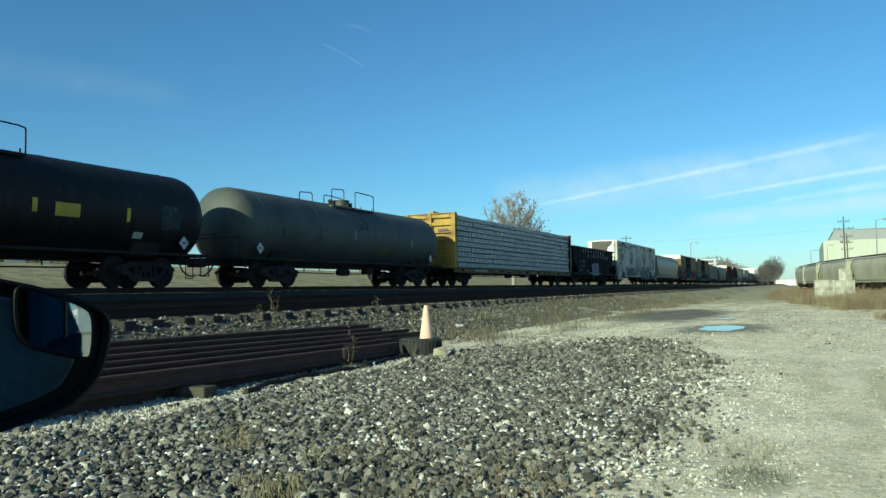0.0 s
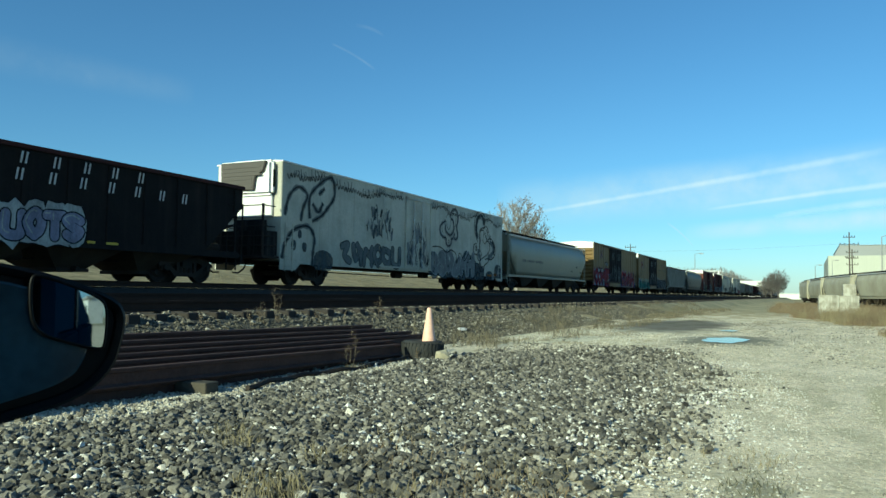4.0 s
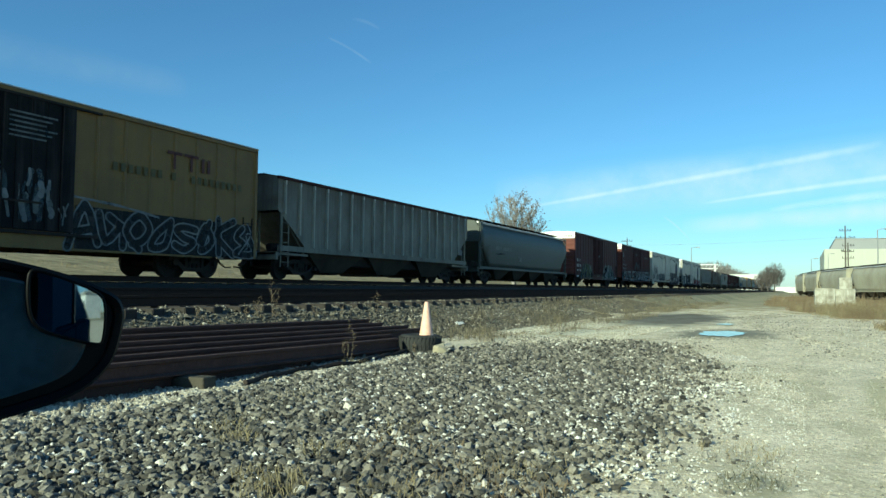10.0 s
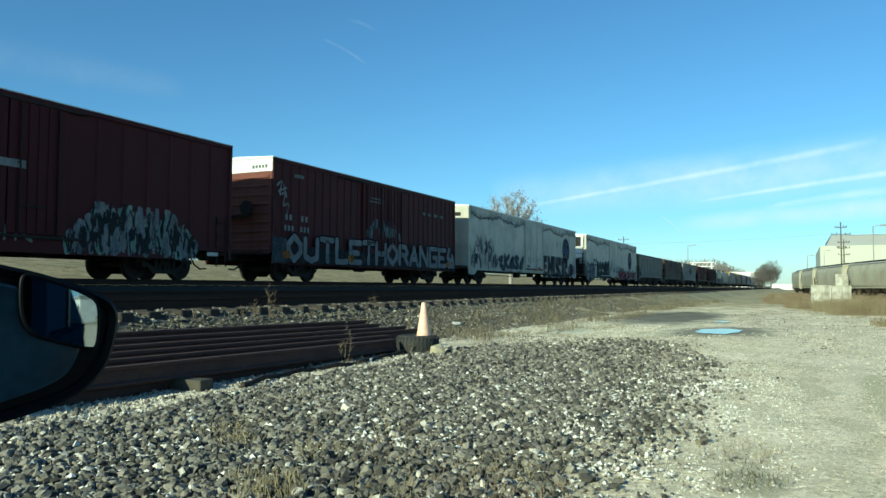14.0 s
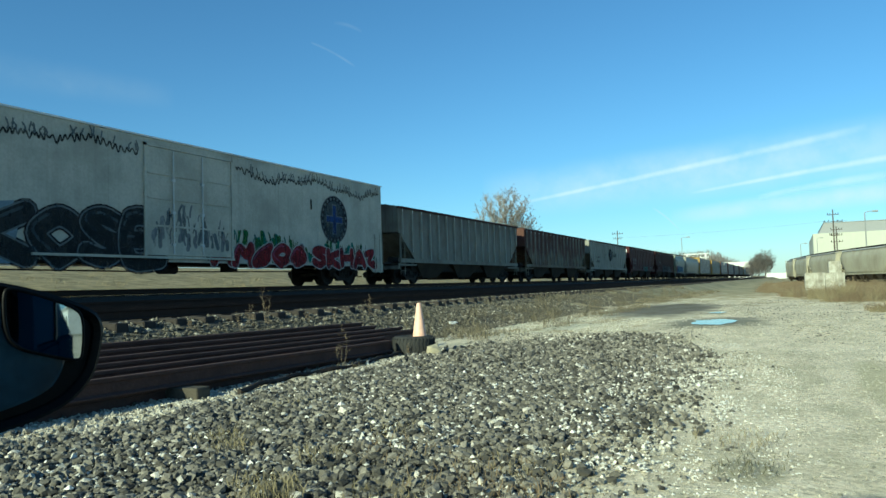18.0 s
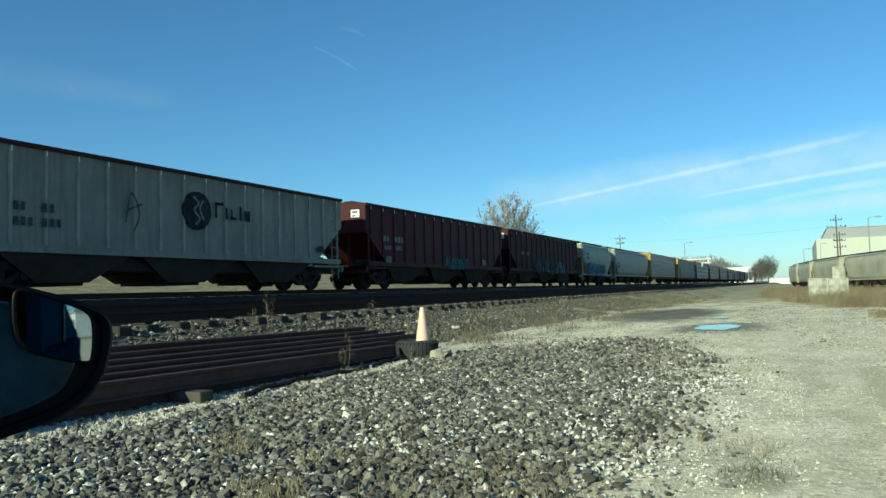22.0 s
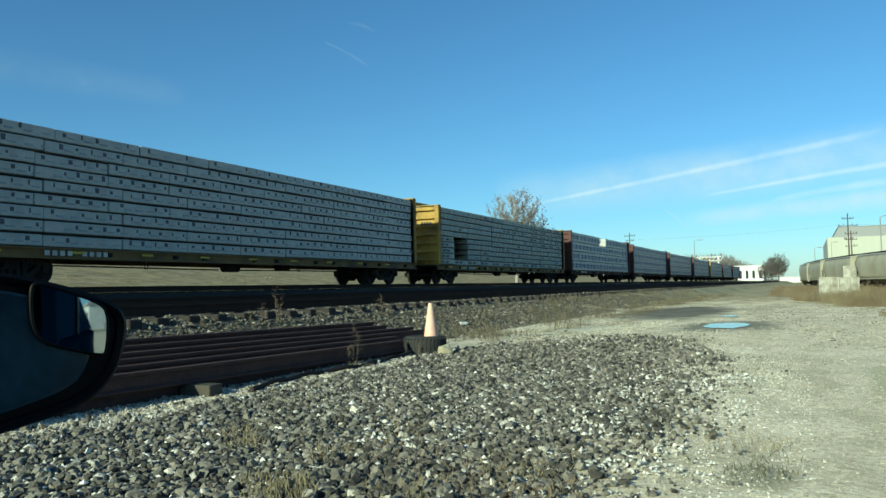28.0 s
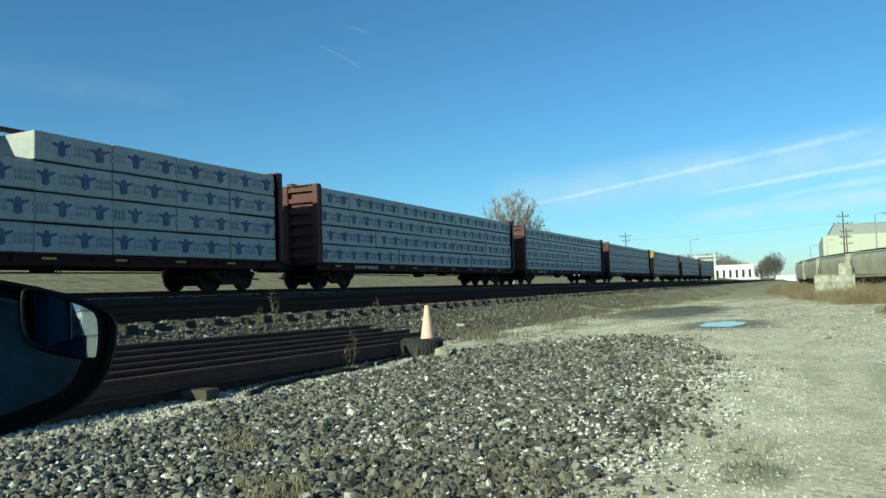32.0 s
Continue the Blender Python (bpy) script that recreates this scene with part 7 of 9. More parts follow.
for i, (x, y, h) in enumerate(((-8.25, 10.35, 0.62), (-8.25, 9.95, 0.36), (-8.2, 9.6, 0.25), (-8.25, 13.8, 0.45), (-8.3, 8.6, 0.2), (-8.15, 11.4, 0.25), (-8.2, 12.3, 0.2), (-7.4, 12.2, 0.3), (-5.5, 8.45, 0.42), (-6.1, 9.45, 0.5), (-5.35, 10.1, 0.2))):
    make_weed(x, y, ground_height(x), h, 60 + i)

_rng = random.Random(12)
rows = []
for x, y, r, n, h in ((-3.46, 3.95, 0.16, 110, 0.05), (-2.75, 3.95, 0.18, 90, 0.06), (-2.45, 3.05, 0.2, 110, 0.07), (-1.5, 4.1, 0.3, 90, 0.05), (-0.35, 5.2, 0.3, 130, 0.045), (-4.2, 5.6, 0.25, 70, 0.06), (-3.9, 4.6, 0.2, 50, 0.05), (-1.9, 3.3, 0.25, 80, 0.05), (-5.3, 8.3, 0.2, 50, 0.09), (-2.6, 4.73, 0.2, 80, 0.06), (-3.77, 4.2, 0.22, 120, 0.06), (-2.6, 3.22, 0.2, 120, 0.07)):
    rows += tuft_rows(_rng, x, y, 0.01, r, n, h * 1.2, 0.0028, 1.3)
tagged(new("gravel_weeds", blade_mesh("gravel_weeds", tuft_rows(_rng, -1.55, 3.75, 0.015, 0.45, 170, 0.055, 0.003, 1.5) + tuft_rows(_rng, -1.1, 3.5, 0.015, 0.3, 90, 0.05, 0.003, 1.5) + tuft_rows(_rng, -2.3, 4.2, 0.02, 0.4, 90, 0.06, 0.003, 1.5), GRASS_RED)), "low brown weeds between the stones", "weeds", kind="stuff")
tagged(new("road_weeds", blade_mesh("road_weeds", tuft_rows(_rng, -0.27, 4.4, 0.005, 0.2, 90, 0.05, 0.003, 1.6) + tuft_rows(_rng, -0.2, 4.75, 0.005, 0.16, 30, 0.045, 0.003, 1.6), WEED_DARK)), "thin dark olive weeds in the road's edge", "weeds", kind="stuff")
tagged(new("grass_tufts", blade_mesh("grass_tufts", rows, GRASS)), "low dry grass tufts growing through gravel", "grass", kind="stuff")
rows = []
for _ in range(2600):
    x, y = _rng.uniform(-8.4, -5.0), _rng.uniform(13.0, 60)
    if noise.noise((x * 1.3, y * 0.6, 5)) > (0.2 if x < -7.2 and y < 22 else 0.05):
        rows += tuft_rows(_rng, x, y, ground_height(x), 0.22, 9, _rng.uniform(0.08, 0.34), 0.005, 0.6)
tagged(new("verge_weeds", blade_mesh("verge_weeds", rows, WEED_GREY)), "thin brown weeds along the foot of the ballast", "weeds", kind="stuff")
red, tan = [], []
for _ in range(22000):
    y = 21 + 110 * _rng.random() ** 1.5
    left = 2.7 if y < 29 else 2.7 - (y - 29) * 0.2 if y < 50 else -1.5 - (y - 50) * 0.02
    x = left - 0.6 + _rng.random() ** 1.4 * (5 + y * 0.14)
    k = noise.noise((x * 0.7, y * 0.22, 17)) + 0.6 * noise.noise((x * 2.1, y * 0.8, 18))
    bare = 0.0 if y > 44 else 0.1 - 0.02 * (y - 29)
    if k < bare or (x < left + 0.5 and k < 0.3):
        continue
    h = 0.08 + (1.2 if y > 34 else 0.55) * max(0.0, k - bare * 0.7) * (0.75 + 0.8 * noise.noise((x * 5, y * 2, 3))) * _rng.uniform(0.4, 1.2)
    if 36 < y < 46 and 0.3 < x < 2.5:
        h = min(h, 0.75)
    (red if noise.noise((x * 0.8, y * 0.3, 27)) + 0.02 * (y - 34) > 0.05 else tan).extend(tuft_rows(_rng, x, y, -0.02, 0.3, 6, h, 0.003 + y * 0.0001, 1.1))
for _ in range(1500):
    y = _rng.uniform(21.0, 40.0)
    x = _rng.uniform(-0.5, 8.0)
    if x > 2.4 - 0.13 * (y - 21) and noise.noise((x * 0.9, y * 0.35, 75)) > -0.02:
        (tan if _rng.random() < 0.7 else red).extend(tuft_rows(_rng, x, y, -0.01, 0.25, 6, _rng.uniform(0.05, 0.17), 0.005, 1.3))
for _ in range(2600):
    y = _rng.uniform(34.0, 41.9)
    x = _rng.uniform(-0.6, 7.5)
    k = noise.noise((x * 1.1, y * 0.6, 71))
    if k > -0.15 and x > 0.3 * (40 - y):
        (red if noise.noise((x * 0.9, y * 0.5, 72)) > -0.05 else tan).extend(tuft_rows(_rng, x, y, -0.02, 0.25, 7, _rng.uniform(0.2, 0.75) + 0.35 * k, 0.006, 0.9))
for _ in range(5200):
    y = 24.0 + 18 * _rng.random() ** 0.8
    x = _rng.uniform(0.5, 11.0)
    k = noise.noise((x * 0.8, y * 0.3, 91)) + 0.5 * noise.noise((x * 2.6, y * 1.1, 92))
    left = 3.4 - 0.17 * (y - 24)
    if x < left or k < 0.24 - 0.022 * (y - 24) - 0.03 * (x - left):
        continue
    h = (0.1 + 0.03 * (y - 24)) * _rng.uniform(0.5, 1.3)
    (red if noise.noise((x * 1.1, y * 0.5, 93)) + 0.03 * (y - 34) > 0.0 else tan).extend(tuft_rows(_rng, x, y, -0.02, 0.22, 7, min(h, 0.62), 0.005, 1.1))
tagged(new("tall_grass", blade_mesh("tall_grass", red, GRASS_RED)), "tall dry reddish-brown grass beside the yard road", "grass", kind="stuff")
tagged(new("tall_grass", blade_mesh("tall_grass", tan, GRASS)), "tall dry straw-coloured grass beside the yard road", "grass", kind="stuff")
rows = []
for _ in range(7200):
    x, y = -21.6 - _rng.random() ** 2 * 30, 8 + 142 * _rng.random() ** 1.6
    k = noise.noise((x * 0.4, y * 0.25, 57))
    if k > -0.25:
        rows += tuft_rows(_rng, x, y, ground_height(x) - 0.02, 0.35, 10, _rng.uniform(0.06, 0.2) + 0.25 * max(0.0, k), 0.006, 1.0)
tagged(new("field_grass", blade_mesh("field_grass", rows, FIELD_GRASS)), "dry tan grass behind the tracks", "grass", kind="stuff")


def dome_tree(x, y, z, height, across, seed, label, leaves=0):
    """Trunk, limbs fanning out to a rounded crown, twigs on the limbs."""
    rng = random.Random(seed)
    tree = tagged(new("tree"), label, "tree", "bare trees")
    tree.matrix_basis = pose(x, y, z - 0.05)
    rod_end = Vector((0.1, 0, height * 0.34))
    part("trunk", rod(bmesh.new(), (0, 0, 0), rod_end, height * 0.024, 9, height * 0.014), BARK, tree)
    rows, dry = [], []
    middle = Vector((0, 0, height * 0.56))
    for k in range(44):
        u = 1 - 1.45 * (k + 0.5) / 44
        a = k * 2.39996
        w = math.sqrt(1 - u * u)
        tip = middle + Vector((across * w * math.cos(a), across * w * math.sin(a), height * 0.44 * u)) * rng.uniform(0.85, 1.08)
        p = Vector((0, 0, height * rng.uniform(0.16, 0.34)))
        r = height * 0.0055
        bm = bmesh.new()
        knots = []
        for i in range(1, 8):
            f = i / 7
            q = Vector((0, 0, height * 0.25)).lerp(tip, f) + Vector((0, 0, height * 0.06 * math.sin(f * 3.14)))
            q += Vector((rng.uniform(-1, 1), rng.uniform(-1, 1), rng.uniform(-1, 1))) * 0.16
            rod(bm, p, q, r, 5, r * 0.78)
            knots.append((q, (q - p).normalized()))
            p, r = q, r * 0.78
        part("limb", bm, BARK, tree)
        for q, way in knots[1:]:
            for _ in range(10):
                d = (way + Vector((rng.uniform(-1, 1), rng.uniform(-1, 1), rng.uniform(-0.6, 1)))).normalized() * rng.uniform(0.5, 1.1)
                e = q + d
                rows.append((*q, *e, 0.024))
                for _ in range(4):
                    b = q + d * rng.uniform(0.3, 1)
                    c = b + (d.normalized() + Vector((rng.uniform(-1, 1), rng.uniform(-1, 1), rng.uniform(-0.4, 1)))) * 0.32
                    rows.append((*b, *c, 0.018))
                    if leaves and rng.random() < leaves * (2.2 if c.x > 0.5 else 0.25):
                        dry += tuft_rows(rng, c.x, c.y, c.z - 0.05, 0.05, 2, 0.13, 0.04, 2.0)
    part("crown", bmesh.new(), BARK, tree, "fine bare grey twigs", kind="stuff").data = blade_mesh("crown", rows, BARK)
    if dry:
        part("leaves", bmesh.new(), LEAF, tree, kind="stuff").data = blade_mesh("leaves", dry, LEAF)


dome_tree(-27.0, 72.5, 0.9, 9.3, 3.1, 5, "bare autumn tree with a few brown leaves behind the train", 0.1)

# ---- far things ----
CREAM = surface("cream_sheet_wall", (0.47, 0.485, 0.41), 0.7, worn=(0.4, 0.415, 0.35), scale=0.05, streak=0.15)
ROOF_GREY = surface("grey_sheet_roof", (0.36, 0.365, 0.345), 0.6, worn=(0.3, 0.3, 0.28), scale=0.05)
POLE_WOOD = surface("tarred_pole", (0.10, 0.085, 0.07), 0.9)
POLE_STEEL = surface("galvanised_pole", (0.3, 0.31, 0.31), 0.5, metal=0.3)
FAR_WHITE = surface("far_white_wall", (0.78, 0.78, 0.75), 0.7)
BRICK_RED = surface("far_brick_wall", (0.25, 0.12, 0.09), 0.9)
OLD_CONCRETE = surface("stained_old_concrete", (0.46, 0.45, 0.38), 0.9, worn=(0.22, 0.2, 0.145), amount=1.0, scale=4.0, streak=0.9, streak_colour=(0.1, 0.085, 0.06))
GLASS_DARK = surface("dark_window", (0.03, 0.035, 0.04), 0.2)


def utility_pole(x, y, height, arms, label, second=False):
    pole = tagged(new("utility_pole"), label, "utility pole", "poles round the yard")
    pole.matrix_basis = pose(x, y, -0.1)
    bm = bmesh.new()
    rod(bm, (0, 0, 0), (0, 0, height), 0.2, 8, 0.12)
    part("post", bm, POLE_WOOD, pole)
    for z, w in arms:
        bm = bmesh.new()
        box(bm, -w, w, -0.15, -0.02, z - 0.07, z + 0.07)
        arm = part("crossarm", tidy(bm), POLE_WOOD, pole)
        for k in (-0.9, -0.45, 0.45, 0.9):
            bm = bmesh.new()
            rod(bm, (k * w, -0.08, z + 0.1), (k * w, -0.08, z + 0.42), 0.08, 6)
            part("insulator", bm, GLASS_DARK, arm)
    return pole


def lamp_pole(x, y, height, reach, label):
    pole = tagged(new("street_lamp"), label, "street lamp", "poles round the yard")
    pole.matrix_basis = pose(x, y, -0.1)
    bm = bmesh.new()
    rod(bm, (0, 0, 0), (0, 0, height), 0.14, 8, 0.08)
    part("post", bm, POLE_STEEL, pole)
    bm = bmesh.new()
    pipe(bm, ((0, 0, height - 0.1), (reach * 0.5, 0, height + 0.15), (reach, 0, height + 0.15)), 0.06)
    part("arm", bm, POLE_STEEL, pole)
    bm = bmesh.new()
    box(bm, reach - 0.1, reach + 0.9, -0.25, 0.25, height, height + 0.28)
    part("lamp_head", bevelled(bm, 0.06), POLE_STEEL, pole)


utility_pole(8.75, 190, 16.0, ((13.2, 2.0), (14.8, 1.2), (10.2, 0.9)), "wooden utility pole with three crossarms")
utility_pole(10.0, 205, 13.0, ((9.2, 1.3), (10.8, 1.3), (12.2, 1.3)), "shorter wooden utility pole with crossarms")
utility_pole(-46.0, 218, 16.0, ((13.6, 1.2), (15.0, 1.6)), "wooden utility pole behind the train")
lamp_pole(11.9, 150, 12.0, 1.2, "steel street lamp beside the big store building")
lamp_pole(2.4, 250, 10.8, 1.0, "thin steel street lamp beside the parked cars")
lamp_pole(6.8, 245, 12.0, 0.8, "thin steel street lamp beside the parked cars")
lamp_pole(-29.6, 230, 13.5, 1.5, "tall steel lamp with a long arm behind the train")


def sky_wire(a, b, sag):
    bm = bmesh.new()
    pts = [Vector(a).lerp(Vector(b), i / 12) - Vector((0, 0, sag * 4 * (i / 12) * (1 - i / 12))) for i in range(13)]
    loft(bm, [[p + Vector((0, 0.014 * math.cos(a), 0.014 * math.sin(a))) for a in (0, 2.1, 4.2)] for p in pts])
    tagged(part("overhead_wire", bm, POLE_WOOD), "thin overhead wire between two poles", "wire")


sky_wire((-46.0, 218, 13.8), (8.75, 190, 13.4), 0.5)
sky_wire((8.75, 190, 13.4), (70, 170, 13.4), 1.6)


def make_store():
    """The big cream store with a raised grey roof."""
    store = tagged(new("store_building"), "huge cream sheet-metal store with a raised grey roof", "warehouse")
    store.matrix_basis = pose(0, 0, 0)
    bm = bmesh.new()
    box(bm, 6.2, 95, 262, 330, -0.2, 14.2)
    part("wall", tidy(bm), CREAM, store)
    bm = bmesh.new()
    loft(bm, [[(7.9, 263, 14.2), (95, 263, 14.2), (95, 330, 14.2), (7.9, 330, 14.2)], [(9.6, 268, 17.7), (95, 268, 17.7), (95, 325, 17.7), (9.6, 325, 17.7)]])
    part("roof", tidy(bm), ROOF_GREY, store)
    bm = bmesh.new()
    box(bm, 9.4, 95.2, 267.7, 325, 17.7, 17.85)
    part("roof_edge", tidy(bm), POLE_STEEL, store)
    for i in range(14):
        bm = bmesh.new()
        box(bm, 7 + i * 6.2, 7.2 + i * 6.2, 261.9, 262, 0, 14.1)
        part("wall_seam", tidy(bm), CREAM, store)


make_store()


def parked_hoppers():
    """A line of grey covered hoppers parked on a curved siding."""
    ends = ((11.2, 95.5, 7.2, 112.2), (6.9, 113.4, 3.8, 130.4), (3.6, 131.7, 1.8, 149.0), (1.65, 150.3, 0.2, 167.3))
    siding = bmesh.new()
    for x0, y0, x1, y1 in ends:
        car = smooth_hopper(0, 17.2, HOPPER_PARK, "parked grey covered hopper behind dry grass", top=4.25, moving=False)
        car["group"] = "parked covered hoppers"
        car.matrix_basis = pose(x0, y0, 0.12, 0, 0, math.degrees(math.atan2(y1 - y0, x1 - x0)) - 90)
        way = Vector((x1 - x0, y1 - y0, 0)).normalized()
        across = Vector((-way.y, way.x, 0))
        for s in (-0.755, 0.755):
            a, b = Vector((x0, y0, 0.03)) + across * s - way * 0.9, Vector((x1, y1, 0.03)) + across * s + way * 0.9
            rod(siding, a + Vector((0, 0, 0)), b, 0.09, 4)
    tagged(part("siding_rail", siding, RAIL_STEEL), "rails of a grass-grown siding", "rail", kind="structure")


HOPPER_PARK = surface("parked_hopper_paint", (0.4, 0.38, 0.285), 0.6, worn=(0.22, 0.19, 0.13), amount=0.7, scale=0.4, streak=0.25, streak_colour=(0.16, 0.14, 0.11))
parked_hoppers()

yard_block("concrete_dock", 0.53, 1.43, 42.0, 43.8, -0.05, 1.19, OLD_CONCRETE, "weathered concrete base standing in dry grass", "concrete block", 1)
yard_block("concrete_dock", 1.47, 2.36, 42.05, 43.8, -0.05, 1.16, OLD_CONCRETE, "weathered concrete base standing in dry grass", "concrete block", -1)
yard_block("concrete_block", 1.6, 2.1, 40.6, 41.3, -0.05, 0.4, OLD_CONCRETE, "small weathered concrete block in dry grass", "concrete block", 5)
yard_block("crate", 1.63, 2.2, 42.3, 43.0, 1.16, 1.74, OLD_CONCRETE, "pale crate standing on a concrete base", "crate", 3)


def long_building(x0, x1, y0, y1, z0, z1, material, label, windows=0, roof=None):
    b = tagged(new("low_building"), label, "building", "far buildings")
    bm = bmesh.new()
    box(bm, x0, x1, y0, y1, z0, z1)
    part("wall", tidy(bm), material, b)
    bm = bmesh.new()
    box(bm, x0 - 0.3, x1 + 0.3, y0 - 0.3, y1 + 0.3, z1, z1 + 0.35)
    part("roof", tidy(bm), roof or ROOF_GREY, b)
    for i in range(windows):
        y = y0 + (y1 - y0) * (i + 0.3) / windows
        x = x0 + (x1 - x0) * (i + 0.3) / windows
        bm = bmesh.new()
        if (y1 - y0) > (x1 - x0):
            box(bm, x1, x1 + 0.05, y, y + (y1 - y0) * 0.4 / windows, z0 + (z1 - z0) * 0.35, z0 + (z1 - z0) * 0.75)
        else:
            box(bm, x, x + (x1 - x0) * 0.4 / windows, y0 - 0.05, y0, z0 + (z1 - z0) * 0.3, z0 + (z1 - z0) * 0.75)
        part("window", tidy(bm), GLASS_DARK, b)


long_building(-40.5, -19.2, 400, 420, -0.2, 8.6, FAR_WHITE, "long white building at the end of the yard", 7, FAR_WHITE)
long_building(-13.5, -2.8, 425, 432, -0.2, 2.6, FAR_WHITE, "low white wall beyond the yard road", 0, FAR_WHITE)
long_building(-130, -120, 75, 88, 5.0, 9.2, FAR_WHITE, "low white building across the field", 2)
long_building(-130, -120, 90, 107, 5.0, 8.2, BRICK_RED, "low red-brick building across the field", 5, FAR_WHITE)


long_building(50, 56, 8.9, 11.2, -0.2, 4.0, FAR_WHITE, "small white shed across the yard road", 2)


def signal_gantry():
    g = tagged(new("signal_gantry"), "white steel signal gantry over the tracks", "gantry")
    for x in (-36.8, -30.0):
        bm = bmesh.new()
        box(bm, x - 0.25, x + 0.25, 299.7, 300.3, 0, 10.6)
        part("leg", tidy(bm), FAR_WHITE, g)
    for z in (9.0, 10.5):
        bm = bmesh.new()
        box(bm, -38.0, -29.0, 299.7, 300.3, z, z + 0.3)
        part("beam", tidy(bm), FAR_WHITE, g)
    for k in range(7):
        bm = bmesh.new()
        rod(bm, (-37.8 + k * 1.4, 300, 9.2), (-36.8 + k * 1.4, 300, 10.6), 0.08, 5)
        part("lattice", bm, FAR_WHITE, g)


signal_gantry()


FAR_TWIG = surface("far_grey_twigs", (0.22, 0.21, 0.195), 0.95, worn=(0.16, 0.15, 0.14), scale=0.05)
DARK_TWIG = surface("far_dark_twigs", (0.14, 0.128, 0.118), 0.95, worn=(0.1, 0.09, 0.08), scale=0.1)


def twig_crown(rng, x, y, z, across, high, count, wide):
    """Short twigs all through a rounded crown, thinner to its rim."""
    out = []
    for _ in range(count):
        d = Vector((rng.gauss(0, 1), rng.gauss(0, 1), rng.gauss(0, 1))).normalized() * rng.random() ** 0.45
        d *= 1 + 0.25 * noise.noise((d.x * 2 + x, d.y * 2 + y, d.z * 2))
        p = Vector((x + d.x * across, y + d.y * across, z + d.z * high))
        q = p + Vector((d.x * across * 0.3, d.y * across * 0.3, high * rng.uniform(0.1, 0.35)))
        out.append((*p, *q, wide * rng.uniform(0.6, 1.3)))
    return out


def far_woods():
    """Bare woods on the horizon: twigs in many crowns under an uneven outline."""
    rng = random.Random(33)
    rows = []
    for k in range(70):
        az = radians(-9.6 + 6.5 * k / 69)
        d = rng.uniform(440, 500)
        h = (17.0 if k < 46 else 17.0 - (k - 46) * 0.32) * rng.uniform(0.82, 1.08) * d / 460
        x, y = d * math.sin(az), d * math.cos(az)
        rows += twig_crown(rng, x, y, h * 0.55, 4.2, h * 0.4, 420, 0.13)
        rows.append((x, y, 0, x, y, h * 0.8, 0.35))
    tagged(new("far_woods", blade_mesh("far_woods", rows, FAR_TWIG)), "far line of bare grey autumn woods", "woods", kind="stuff")


def round_tree(x, y, height, across, seed):
    rng = random.Random(seed)
    tree = tagged(new("tree"), "dark rounded bare tree at the end of the yard", "tree", "trees at the end of the yard")
    tree.matrix_basis = pose(x, y, -0.05)
    bm = bmesh.new()
    rod(bm, (0, 0, 0), (0.2, 0, height * 0.6), height * 0.03, 7, height * 0.012)
    part("trunk", bm, DARK_TWIG, tree)
    for k in range(5):
        a = k * 1.26 + rng.uniform(0, 0.6)
        bm = bmesh.new()
        rod(bm, (0.1, 0, height * 0.3), (across * 0.6 * math.cos(a), across * 0.6 * math.sin(a), height * 0.75), height * 0.012, 5, 0.03)
        part("limb", bm, DARK_TWIG, tree)
    part("crown", bmesh.new(), DARK_TWIG, tree, "dense dark twigs").data = blade_mesh("crown", twig_crown(rng, 0, 0, height * 0.58, across, height * 0.4, int(190 * height), 0.055), DARK_TWIG)


far_woods()
round_tree(-9.4, 300, 10.8, 3.6, 14)
round_tree(-14.0, 306, 7.6, 2.6, 15)
round_tree(-11.8, 303, 9.4, 3.0, 17)


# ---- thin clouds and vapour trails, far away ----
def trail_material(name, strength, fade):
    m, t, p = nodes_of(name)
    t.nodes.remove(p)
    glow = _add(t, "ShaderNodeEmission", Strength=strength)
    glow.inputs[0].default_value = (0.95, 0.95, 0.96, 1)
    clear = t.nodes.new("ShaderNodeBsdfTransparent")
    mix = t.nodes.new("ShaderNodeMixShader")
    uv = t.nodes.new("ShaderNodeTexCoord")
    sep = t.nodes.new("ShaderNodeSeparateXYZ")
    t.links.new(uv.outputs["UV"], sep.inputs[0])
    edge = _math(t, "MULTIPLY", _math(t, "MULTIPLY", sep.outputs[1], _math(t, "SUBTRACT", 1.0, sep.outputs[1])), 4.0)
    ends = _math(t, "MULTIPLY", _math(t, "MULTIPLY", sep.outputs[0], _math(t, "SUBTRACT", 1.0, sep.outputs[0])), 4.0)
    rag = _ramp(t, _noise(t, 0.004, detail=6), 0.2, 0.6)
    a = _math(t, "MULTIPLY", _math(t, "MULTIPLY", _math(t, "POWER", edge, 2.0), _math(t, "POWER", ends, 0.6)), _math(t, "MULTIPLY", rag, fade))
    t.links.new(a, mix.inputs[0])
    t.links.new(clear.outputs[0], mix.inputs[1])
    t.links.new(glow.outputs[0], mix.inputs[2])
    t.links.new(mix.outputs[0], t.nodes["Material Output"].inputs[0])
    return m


def sky_point(az, el, d=4000.0):
    a, e = radians(az), radians(el)
    return Vector((d * math.cos(e) * math.sin(a), d * math.cos(e) * math.cos(a), d * math.sin(e)))


